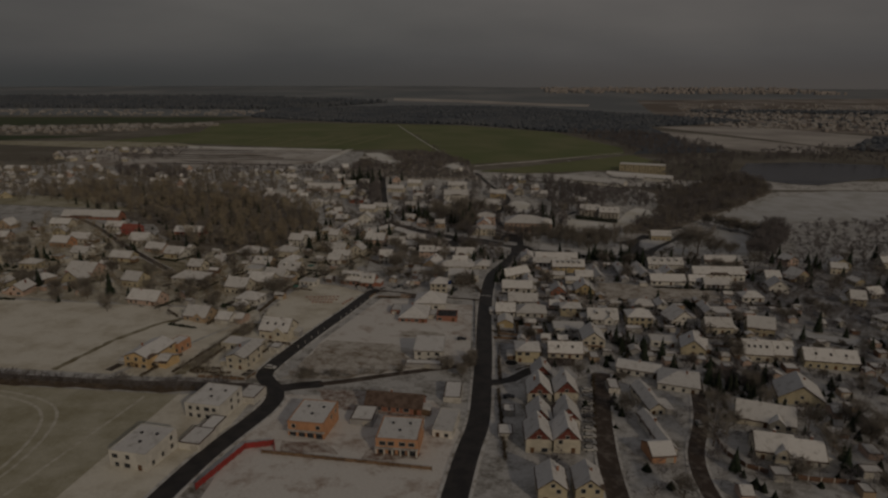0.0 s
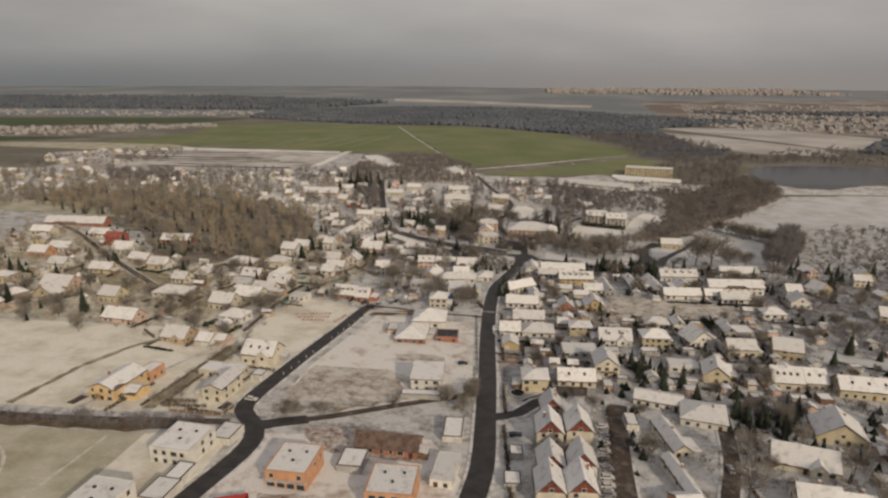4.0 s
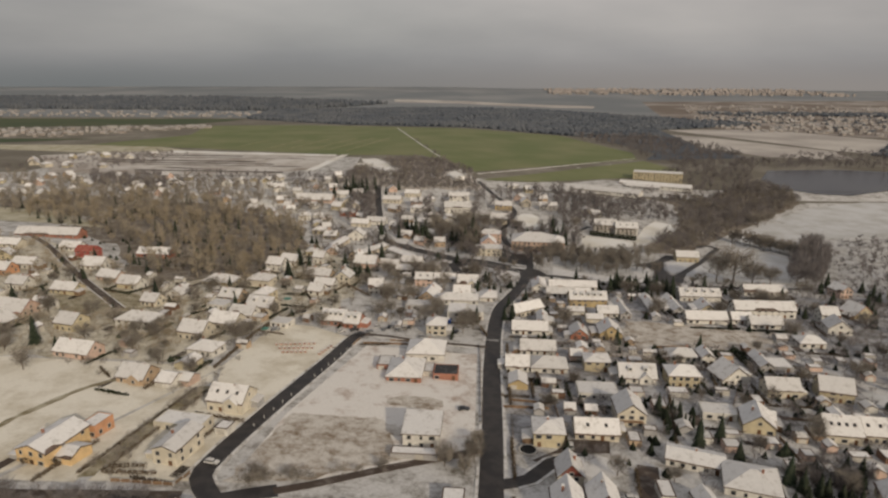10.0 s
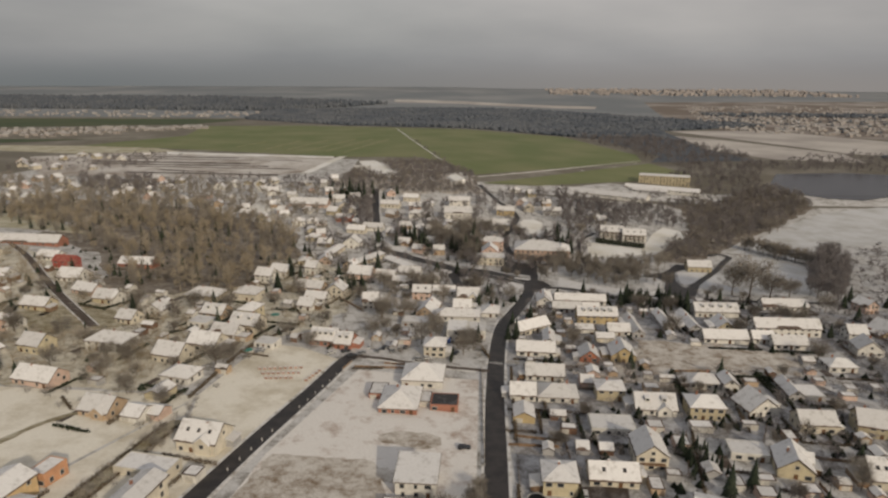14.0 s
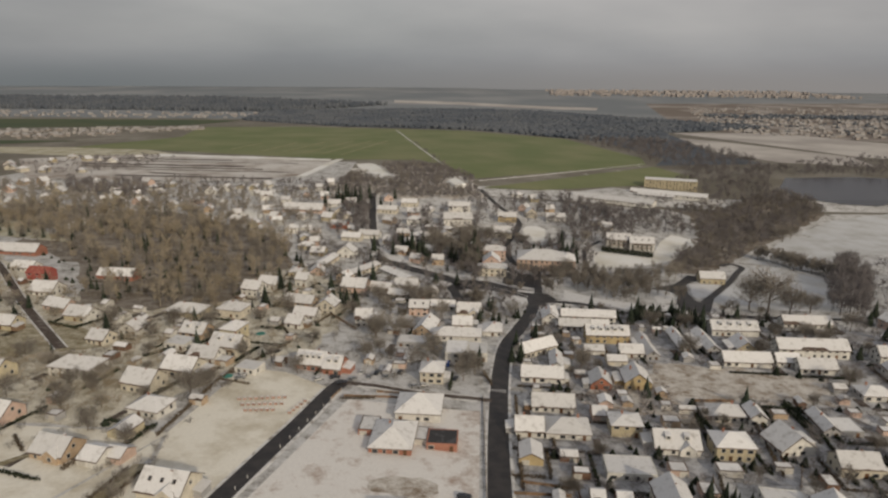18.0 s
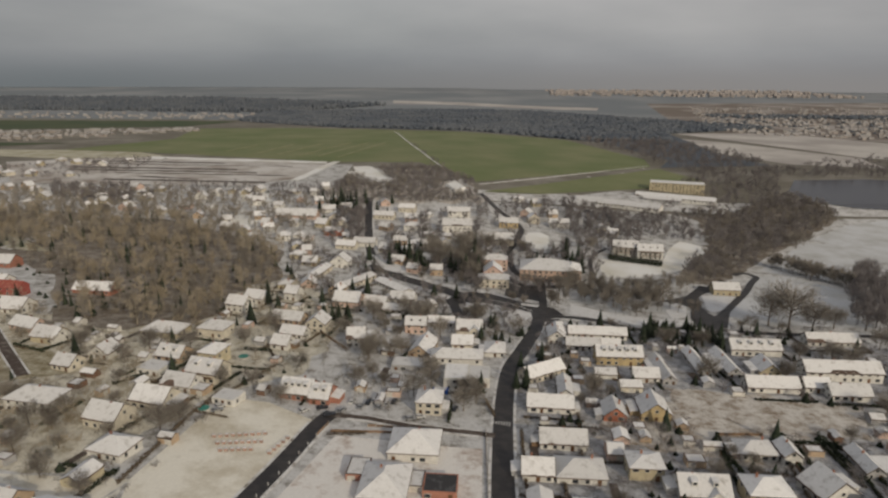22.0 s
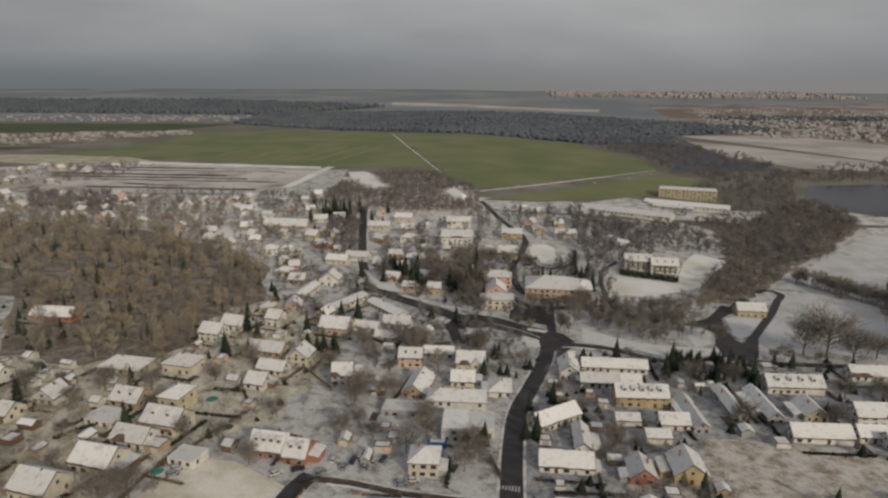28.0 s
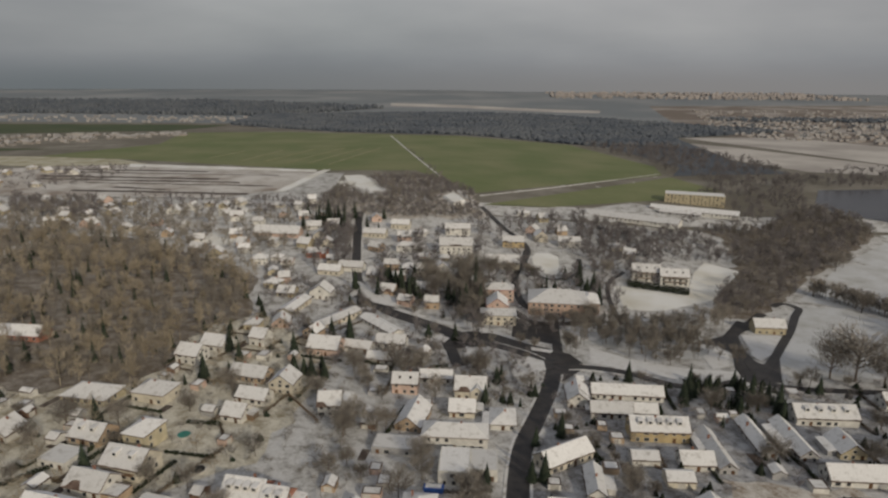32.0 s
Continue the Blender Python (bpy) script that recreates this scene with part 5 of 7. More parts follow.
# ---- trees ----
def tree_geo(seed, height, spread_r, twigs, blade, length, trunk_r, limbs=9, up=1.0):
    """A bare tree: trunk and limbs in one mesh, the crown of fine twigs in another."""
    rng = random.Random(seed)
    t, c = Geo(), Geo()
    fork = height * 0.2
    t.tube((0, 0, -0.3), (rng.uniform(-.2, .2), rng.uniform(-.2, .2), fork), trunk_r, trunk_r * 0.75, 6)
    t.tube((0, 0, fork - 0.1), (rng.uniform(-.6, .6), rng.uniform(-.6, .6), height * 0.85), trunk_r * 0.72, trunk_r * 0.2, 5)
    tips = [Vector((0, 0, height * k)) for k in (0.6, 0.7, 0.8)]
    for i in range(limbs):
        a, k = 2.4 * i + rng.random(), (i + 0.5) / limbs
        z0 = fork + height * 0.5 * k
        reach = spread_r * (0.4 + 0.6 * math.sin(math.pi * (0.2 + 0.7 * k))) * rng.uniform(0.7, 1.05)
        end = Vector((math.cos(a) * reach, math.sin(a) * reach, min(height * 0.95, z0 + reach * rng.uniform(0.35, 0.95))))
        t.tube((0, 0, z0 - 0.1), end, trunk_r * 0.42, trunk_r * 0.12, 4)
        tips += [Vector((0, 0, z0)).lerp(end, u) for u in (0.4, 0.6, 0.75, 0.9, 1.0)]
    for _ in range(twigs):
        p = rng.choice(tips) + Vector((rng.gauss(0, 1), rng.gauss(0, 1), rng.gauss(0.2, 0.8))) * spread_r * 0.2
        d = (Vector((p.x, p.y, 0)).normalized() * rng.uniform(0.2, 1.0) + Vector((rng.gauss(0, .45), rng.gauss(0, .45), rng.uniform(0.3, 1.2) * up))).normalized()
        s = d.cross(Vector((rng.gauss(0, 1), rng.gauss(0, 1), rng.gauss(0, 1)))).normalized() * blade * rng.uniform(0.6, 1.3)
        q = p + d * length * rng.uniform(0.6, 1.3)
        k = len(c.v)
        c.v += [tuple(p - s), tuple(p + s), tuple(q + s * 0.3), tuple(q - s * 0.3)]
        c.f.append((k, k + 1, k + 2, k + 3))
        c.m.append(0)
    return t, c


def conifer_geo(seed, height, r, tiers=11):
    """A spruce: trunk, and tiers of drooping ragged boughs."""
    rng = random.Random(seed)
    t, c = Geo(), Geo()
    t.tube((0, 0, -0.3), (0, 0, height * 0.9), height * 0.022, 0.03, 6)
    for i in range(tiers):
        k = i / (tiers - 1)
        z, rr = height * (0.1 + 0.84 * k), r * (1 - k) ** 0.85 + 0.12
        n = max(6, int(14 * (1 - k) + 5))
        for j in range(n):
            a = 2 * math.pi * (j + rng.random() * 0.8) / n
            e = rr * rng.uniform(0.7, 1.15)
            d, s = Vector((math.cos(a), math.sin(a), 0)), Vector((-math.sin(a), math.cos(a), 0))
            wd = 0.26 * rr + 0.16
            top = Vector((0, 0, z + height * 0.075))
            b = len(c.v)
            c.v += [tuple(top), tuple(d * e * 0.55 + s * wd + Vector((0, 0, z + rng.uniform(-.1, .2)))), tuple(d * e + Vector((0, 0, z - 0.16 * e - rng.uniform(0, .3)))),
                    tuple(d * e * 0.55 - s * wd + Vector((0, 0, z + rng.uniform(-.1, .2)))), tuple(d * e * 0.4 + Vector((0, 0, z - 0.4)))]
            c.f += [(b, b + 1, b + 2), (b, b + 2, b + 3), (b + 4, b + 2, b + 1), (b + 4, b + 3, b + 2)]
            c.m += [0] * 4
    return t, c


def first_tree(kind, geos, mats, label, category, group):
    thing = new(kind)
    part("trunk", geos[0].mesh("trunk", mats[0]), thing)
    part("crown", geos[1].mesh("crown", mats[1]), thing)
    return tagged(thing, label, category, group)


BARE = [first_tree("bare_tree", tree_geo(s, h, r, int(n * 1.7), 0.07, 1.6, 0.22), (BARK, TWIGS), w + " leafless garden tree with fine brown twigs", "tree", "garden trees")
        for s, h, r, n, w in ((1, 8.5, 3.6, 420, "spreading"), (2, 6.5, 2.9, 340, "low"), (3, 10.5, 4.0, 480, "tall"), (4, 5.0, 2.2, 260, "small"))]
BIG = [first_tree("bare_tree", tree_geo(s, h, r, 2000, 0.085, 2.0, 0.45, 18), (BARK, TWIGS), "large spreading leafless tree on the snowy meadow", "tree", "meadow trees") for s, h, r in ((21, 17, 8.0), (22, 15, 7.0))]
FIRS = [first_tree("conifer", conifer_geo(s, h, r), (BARK, NEEDLES), w + " dark green conifer", "tree", "conifers") for s, h, r, w in ((5, 11, 2.6, "tall"), (6, 8, 2.3, "broad"), (7, 6, 1.1, "slim columnar"), (8, 14, 3.0, "very tall"))]
USED = set()


def plant(kinds, i, x, y, scale=1.0):
    ob = kinds[i % len(kinds)]
    m = pose(x, y, gz(x, y), 0, 0, spread.uniform(0, 360)) @ Matrix.Scale(scale * spread.uniform(0.85, 1.15), 4)
    if ob.name not in USED:
        USED.add(ob.name)
        ob.matrix_world = m
        return ob
    new_one = copy_thing(ob, m)
    new_one.scale = m.to_scale()
    return new_one


def grow(kinds, n, x0, x1, y0, y1, gap=1.2, scale=1.0):
    made = 0
    for _ in range(n * 8):
        if made == n:
            return
        x, y = spread.uniform(x0, x1), spread.uniform(y0, y1)
        if not blocked(x, y, gap):
            made += 1
            plant(kinds, spread.randrange(len(kinds)), x, y, scale)


for x, y, s in ((46.3, 551.1, 0.6), (53.9, 542.9, 0.6), (67.2, 551.2, 0.6), (78.8, 557.5, 0.6), (39.6, 647.4, 0.6), (111.6, 657.5, 0.6), (176.2, 478.3, 1.35), (186, 475, 1.4), (197, 471, 1.1), (211, 475, 0.9), (260, 590, 0.8), (300, 690, 0.9), (312, 700, 0.7)):
    plant(BIG, int(x), x, y, s)
# gardens
grow(BARE, 52, 30, 200, 225, 470, 1.2, 0.75)
grow(BARE, 44, -220, -65, 285, 470, 1.2, 0.85)
grow(BIG, 7, -60, 10, 385, 480, 1.0, 0.6)
grow(BIG, 9, -220, -75, 300, 440, 1.0, 0.55)
grow(BIG, 4, 100, 200, 240, 400, 1.0, 0.45)
grow(BARE, 26, -45, 12, 355, 480)
grow(BARE, 20, 55, 150, 150, 235)
grow(FIRS, 16, 60, 150, 165, 245, 0.6, 0.75)
grow(BIG, 8, 100, 190, 350, 440, 0.6, 0.6)
grow(BARE, 30, -60, 140, 480, 700)
grow(BARE, 7, -40, 8, 228, 250, 0.5, 0.7)
grow(BARE, 30, -330, -160, 300, 420)
grow(FIRS, 16, -330, -180, 300, 460, 0.8, 0.9)
grow(FIRS, 14, 10, 40, 370, 470, 0.8, 0.8)
grow(BARE, 25, 200, 340, 290, 460)
grow(FIRS, 24, 60, 200, 225, 470, 0.8, 0.8)
grow(FIRS, 30, 95, 135, 440, 462, 0.5, 0.9)
grow(FIRS, 14, -120, -60, 440, 560, 0.8, 1.0)
grow(FIRS, 14, -50, -25, 590, 640, 0.6, 1.2)
grow(FIRS, 10, -5, 18, 560, 640, 0.6, 1.3)
grow(FIRS, 10, 60, 95, 545, 640, 0.6, 1.2)
grow(BIG, 8, -25, 25, 560, 660, 0.6, 0.9)
grow(FIRS, 26, -70, 60, 500, 660, 0.8, 1.0)
grow(FIRS, 20, 200, 330, 380, 470, 0.8, 1.1)
grow(FIRS, 12, -230, -100, 280, 420, 0.8, 0.9)
grow(FIRS, 16, -150, -60, 680, 790, 0.8, 1.2)
for x, y in ((-71, 456), (-68, 460), (-64, 457), (-60, 461), (-58, 456)):
    plant(FIRS, 0, x, y, 0.9)


def triangles(faces):
    return np.array([(f[0], f[i], f[i + 1]) for f in faces for i in range(1, len(f) - 1)], np.int32)


def mesh_of_triangles(name, v, t, mat):
    me = bpy.data.meshes.new(name)
    me.vertices.add(len(v))
    me.vertices.foreach_set("co", np.asarray(v, np.float32).ravel())
    me.loops.add(3 * len(t))
    me.loops.foreach_set("vertex_index", t.ravel())
    me.polygons.add(len(t))
    me.polygons.foreach_set("loop_start", np.arange(0, 3 * len(t), 3, dtype=np.int32))
    me.update(calc_edges=True)
    me.materials.append(mat)
    return me


def woods(name, n, kinds, inside, mat, label, lo=0.8, hi=1.25, seed=3):
    """Many trees of a wood as one mesh."""
    rng = np.random.default_rng(seed)
    x0, x1, y0, y1, test = inside
    vs, ts, off, made, tries = [], [], 0, 0, 0
    shapes = [(np.array(t.v + c.v), triangles(t.f + [tuple(i + len(t.v) for i in f) for f in c.f])) for t, c in kinds]
    while made < n and tries < 12 * n:
        tries += 1
        x, y = rng.uniform(x0, x1), rng.uniform(y0, y1)
        if not test(x, y) or blocked(x, y, 0.4):
            continue
        made += 1
        v, t = shapes[rng.integers(len(shapes))]
        a, s = rng.uniform(0, 6.28), rng.uniform(lo, hi)
        r = np.array([[math.cos(a), -math.sin(a), 0], [math.sin(a), math.cos(a), 0], [0, 0, 1]])
        vs.append(v @ r.T * s + (x, y, gz(x, y)))
        ts.append(t + off)
        off += len(v)
    return tagged(new(name, mesh_of_triangles(name, np.concatenate(vs), np.concatenate(ts), mat)), label, "woods", kind="stuff")


WOOD_TREES = [tree_geo(s, h, r, 190, 0.1, 2.6, 0.24, 7, 1.8) for s, h, r in ((31, 15, 2.7), (32, 18, 3.1), (33, 12, 3.0), (34, 16, 2.4))]
WOOD_FAR = [tree_geo(s, h, r, 95, 0.17, 3.0, 0.26, 4, 1.7) for s, h, r in ((35, 15, 3.0), (36, 18, 3.4), (37, 12, 3.2), (38, 16, 2.7))]
SCRUB_FAR = [tree_geo(s, h, r, 34, 0.16, 2.0, 0.1, 3) for s, h, r in ((44, 5, 2.4), (45, 4, 2.2), (46, 6.5, 2.4))]
SCRUB = [tree_geo(s, h, r, 70, 0.09, 1.8, 0.1, 5) for s, h, r in ((41, 5, 2.4), (42, 4, 2.2), (43, 6.5, 2.4))]
woods("bare_woodland", 320, WOOD_TREES, within(LEFT_WOOD), TWIGS_PALE, "pale brown leafless woodland between the houses", 0.6, 1.12, seed=3)
woods("bare_woodland", 230, WOOD_TREES, within(LEFT_WOOD), TWIGS, "brown leafless woodland between the houses", 0.55, 1.02, seed=33)
woods("conifer_stand", 140, [conifer_geo(51, 13, 2.4, 8), conifer_geo(52, 10, 2.0, 8)], within(LEFT_WOOD), NEEDLES, "dark conifers among the bare woodland", 0.6, 0.95, seed=23)
woods("bare_woodland", 34, WOOD_TREES, within([(92, 530), (140, 536), (172, 562), (160, 578), (130, 556), (95, 545)]), TWIGS, "bare trees along the stream", 0.6, 0.95, seed=24)
woods("bare_woodland", 330, WOOD_FAR, within(RIGHT_WOOD), TWIGS, "grey leafless woodland along the stream", 0.45, 0.8, seed=44)
woods("bare_woodland", 420, WOOD_FAR, within(RIGHT_WOOD), TWIGS_DARK, "dark leafless woodland along the stream", 0.5, 0.85, seed=4)
woods("bare_woodland", 80, WOOD_TREES, within([(56, 500), (130, 500), (135, 535), (100, 570), (60, 545)]), TWIGS, "bare trees beside the village green", 0.6, 0.9, seed=5)
woods("bare_woodland", 120, WOOD_TREES, within([(224.7, 480.6), (218.8, 455.7), (233.3, 459.7), (265.4, 501.2), (306.8, 575.5), (320.9, 619.8), (294.3, 597.3), (255.6, 536.2)]), TWIGS_DARK, "dense dark clump of bare trees by the meadow", 0.55, 1.25, seed=6)
woods("bare_woodland", 110, WOOD_FAR, within([(250.1, 634.5), (290.3, 570.2), (284.1, 558.8), (245.1, 622.6)]), TWIGS, "row of bare trees across the meadow", 0.65, 0.85, seed=7)
woods("bare_woodland", 330, WOOD_FAR, within([(282, 805), (380, 890), (398, 935), (440, 1005), (640, 1010), (600, 1090), (320, 1080), (325, 985), (240, 915), (200, 800)]), TWIGS_DARK, "dark woods round the pond", 0.6, 0.9, seed=8)
woods("bare_woodland", 240, WOOD_FAR, within(SCRUB_LAND), TWIGS, "grey bare trees in the scrub below the field", 0.35, 0.7, seed=45)
woods("brown_scrub", 900, SCRUB_FAR, within(SCRUB_LAND), TWIGS_DARK, "brown scrub below the green field", seed=9)
woods("brown_scrub", 300, SCRUB, within([(-330, 198), (-88, 201), (-80, 208), (-330, 204)]), TWIGS_DARK, "brown hedge scrub along the field track", 0.4, 0.8, seed=10)
woods("brown_scrub", 100, SCRUB, within([(-62, 216), (-40, 221), (8, 240), (8, 252), (-30, 238), (-55, 236)]), TWIGS, "brown scrub along the muddy track", 0.35, 0.7, seed=12)
woods("bare_woodland", 150, WOOD_FAR, within([(-452, 825), (-353, 816), (-320, 742), (-414, 766)]), TWIGS_DARK, "dark tree belt below the building land", 0.6, 0.8, seed=13)
woods("bare_woodland", 150, WOOD_FAR, within([(-330, 780), (-130, 770), (-150, 840), (-330, 838)]), TWIGS_DARK, "bare trees between far gardens", 0.4, 0.7, seed=14)
woods("bare_woodland", 900, WOOD_FAR, within([(-640, 640), (-110, 620), (-110, 770), (-640, 830)]), TWIGS, "bare trees scattered between far houses", 0.45, 0.9, seed=15)
woods("bare_woodland", 420, WOOD_FAR, within([(-60, 520), (60, 520), (150, 640), (200, 790), (20, 790), (-60, 700)]), TWIGS_DARK, "bare trees between the houses of the village centre", 0.5, 0.9, seed=16)
woods("bare_woodland", 420, WOOD_FAR, within([(296, 1085), (480, 1120), (470, 1300), (420, 1480), (250, 1500), (312, 1190)]), TWIGS_DARK, "dark bare woods behind the green field", 0.7, 1.0, seed=25)
woods("bare_woodland", 60, SCRUB_FAR, within([(-8, 925), (-4, 930), (-86, 1325), (-92, 1325)]), TWIGS_DARK, "bare bushes along the field road", 0.7, 1.0, seed=26)
woods("brown_scrub", 200, SCRUB_FAR, within([(640, 1000), (900, 960), (700, 1230), (520, 1130)]), TWIGS_DARK, "brown bushes by the white field", 1.0, 1.6, seed=27)
woods("bare_woodland", 200, WOOD_FAR, within([(560, 1010), (640, 1010), (900, 950), (900, 800), (640, 810), (640, 980)]), TWIGS_DARK, "dark bare woods beyond the pond", 0.6, 0.9, seed=28)
woods("garden_shrubs", 800, SCRUB, within([(28, 150), (160, 150), (200, 300), (200, 470), (30, 470)]), TWIGS_DARK, "bare brown shrubs in the gardens", 0.3, 0.85, seed=17)
woods("evergreen_shrubs", 270, [conifer_geo(61, 3.2, 1.3, 6), conifer_geo(62, 2.2, 1.5, 5)], within([(28, 150), (160, 150), (200, 300), (200, 470), (30, 470)]), NEEDLES, "dark evergreen shrubs in the gardens", 0.7, 1.5, seed=61)
woods("garden_shrubs", 620, SCRUB, within([(-240, 330), (-105, 262), (-65, 350), (12, 352), (30, 490), (-110, 540), (-240, 440)]), TWIGS, "bare brown shrubs in the gardens", 0.3, 0.75, seed=18)
woods("garden_shrubs", 420, SCRUB, within([(-345, 300), (-112, 300), (-104, 360), (-215, 440), (-345, 545)]), TWIGS_PALE, "bare brown shrubs in the gardens beside the field", 0.35, 0.9, seed=71)
woods("evergreen_shrubs", 120, [conifer_geo(63, 3.2, 1.3, 6), conifer_geo(64, 2.2, 1.5, 5)], within([(-345, 300), (-112, 300), (-66, 385), (-58, 470), (-112, 545), (-345, 545)]), NEEDLES, "dark evergreen shrubs in the gardens", 0.6, 1.4, seed=72)
woods("garden_shrubs", 420, SCRUB_FAR, within([(-112, 545), (-60, 470), (30, 440), (40, 500), (-30, 540), (-75, 600), (-140, 640)]), TWIGS_DARK, "bare brown shrubs between the old houses", 0.4, 0.9, seed=73)
woods("bare_woodland", 90, WOOD_FAR, within([(-112, 545), (-60, 460), (30, 430), (36, 500), (-30, 535), (-75, 600), (-140, 640)]), TWIGS, "bare trees between the old houses", 0.3, 0.6, seed=74)
woods("bare_woodland", 190, WOOD_FAR, within([(262, 462), (300, 560), (345, 625), (480, 660), (520, 430), (300, 436)]), TWIGS_DARK, "dark bare trees between far gardens", 0.4, 0.8, seed=75)
woods("garden_shrubs", 70, SCRUB, within([(-107, 216), (-103, 240), (-101, 262), (-98, 279), (-90, 280), (-93, 256), (-94, 243), (-97, 232), (-97, 216)]), TWIGS, "bare brown shrubs along the plot boundary", 0.3, 0.6, seed=82)
woods("columnar_shrubs", 34, [conifer_geo(65, 5.0, 0.8, 8), conifer_geo(66, 4.0, 0.7, 7)], within([(72, 259), (86, 260), (84, 280), (77, 280)]), NEEDLES, "dark columnar evergreens between two gardens", 0.7, 1.2, seed=83)
woods("bare_woodland", 230, WOOD_FAR, within([(100, 690), (196, 694), (226, 700), (228, 770), (190, 776), (138, 826), (110, 812)]), TWIGS_DARK, "grey bare trees below the long industrial roofs", 0.45, 0.85, seed=84)
woods("brown_scrub", 160, SCRUB_FAR, within([(-650, 880), (-440, 880), (-420, 1060), (-560, 1050)]), TWIGS_DARK, "dark shrubs between plots at the edge of the building land", 0.6, 1.4, seed=85)
woods("garden_shrubs", 320, SCRUB_FAR, within([(244, 462), (300, 560), (345, 625), (480, 660), (520, 430), (240, 436)]), TWIGS_DARK, "bare brown shrubs in far gardens", 0.6, 1.2, seed=76)
woods("bare_woodland", 60, WOOD_FAR, within([(3, 548), (18, 545), (20, 610), (6, 620), (-2, 590)]), TWIGS, "tall bare trees beside the village street", 0.8, 1.1, seed=77)
woods("bare_woodland", 60, WOOD_FAR, within([(96, 486), (140, 500), (128, 530), (96, 524), (70, 516)]), TWIGS, "bare trees along the brook", 0.5, 0.9, seed=78)
woods("conifer_stand", 26, [conifer_geo(53, 12, 2.6, 8), conifer_geo(54, 9, 2.2, 8)], within([(-44, 588), (-22, 588), (-20, 606), (-46, 604)]), NEEDLES, "dark conifers above the village street", 0.8, 1.1, seed=79)
woods("conifer_stand", 12, [conifer_geo(55, 18, 3.6, 9)], within([(-128, 744), (-104, 744), (-102, 766), (-128, 764)]), NEEDLES, "tall dark conifers between far houses", 0.9, 1.2, seed=80)
woods("conifer_stand", 30, [conifer_geo(56, 9, 2.0, 8)], within([(100, 456), (134, 456), (134, 461), (100, 462)]), NEEDLES, "row of dark conifers beside the road", 0.7, 1.0, seed=81)
woods("garden_shrubs", 520, SCRUB_FAR, within([(180, 262), (345, 250), (430, 420), (300, 456), (200, 456)]), TWIGS_DARK, "dense bare shrubs in far gardens", 0.5, 1.0, seed=91)
woods("bare_woodland", 80, WOOD_FAR, within([(190, 300), (345, 270), (430, 430), (300, 456), (210, 456)]), TWIGS_DARK, "dark bare trees in far gardens", 0.35, 0.7, seed=92)
woods("bare_woodland", 34, WOOD_TREES, within([(96, 236), (110, 224), (128, 232), (126, 246), (112, 242)]), TWIGS_DARK, "dark bare trees beside the large house", 0.3, 0.55, seed=97)
woods("conifer_stand", 26, [conifer_geo(57, 8, 2.0, 8), conifer_geo(58, 5.5, 1.6, 7)], within([(92, 224), (104, 210), (112, 214), (128, 236), (122, 246), (104, 238)]), NEEDLES, "dark garden conifers beside the large house", 0.7, 1.1, seed=98)
# Pale twigs here put the bright sunlight on these trees into their colour.
woods("orchard_trees", 150, SCRUB, within([(-345, 300), (-112, 300), (-92, 362), (-66, 385), (-58, 470), (-112, 545), (-150, 480), (-215, 440), (-345, 545)]), TWIGS_PALE, "sunlit bare orchard trees in the gardens", 0.8, 1.35, seed=93)
woods("garden_shrubs", 150, SCRUB_FAR, within([(-62, 600), (-20, 574), (0, 548), (20, 600), (0, 640), (-50, 640)]), TWIGS_DARK, "bare shrubs above the village street", 0.5, 1.0, seed=95)
woods("bare_woodland", 90, WOOD_FAR, within([(-108, 640), (-74, 640), (-84, 700), (-88, 790), (-118, 790)]), TWIGS_DARK, "dark bare trees along the upper street", 0.6, 1.0, seed=96)
woods("garden_shrubs", 300, SCRUB, within([(200, 270), (340, 270), (340, 455), (200, 455)]), TWIGS_DARK, "bare brown shrubs in far gardens", 0.4, 0.9, seed=19)


def hazed_wood(name, n, poly, label, seed, h=14):
    """Crowns of a distant wood as one uneven mesh."""
    rng = np.random.default_rng(seed)
    x0, x1, y0, y1, test = within(poly)
    vs, fs, made = [], [], 0
    while made < n:
        x, y = rng.uniform(x0, x1), rng.uniform(y0, y1)
        if not test(x, y):
            continue
        made += 1
        r, hh, z, k = rng.uniform(4, 10), h * rng.uniform(0.55, 1.1), gz(x, y), len(vs)
        for lvl, (zz, rr) in enumerate(((0, 0.8), (0.55, 1.0), (0.85, 0.6))):
            for i in range(5):
                a = i * 1.2566 + rng.uniform(-.4, .4)
                q = r * rr * rng.uniform(0.7, 1.2)
                vs.append((x + q * math.cos(a), y + q * math.sin(a), z + hh * zz * rng.uniform(0.9, 1.1)))
        vs.append((x, y, z + hh))
        for lvl in range(2):
            fs += [(k + 5 * lvl + i, k + 5 * lvl + (i + 1) % 5, k + 5 * lvl + 5 + (i + 1) % 5, k + 5 * lvl + 5 + i) for i in range(5)]
        fs += [(k + 10 + i, k + 10 + (i + 1) % 5, k + 15) for i in range(5)]
    me = bpy.data.meshes.new(name)
    me.from_pydata(vs, [], fs)
    me.polygons.foreach_set("use_smooth", [True] * len(me.polygons))
    me.materials.append(HAZED_WOOD)
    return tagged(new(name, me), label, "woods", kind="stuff")


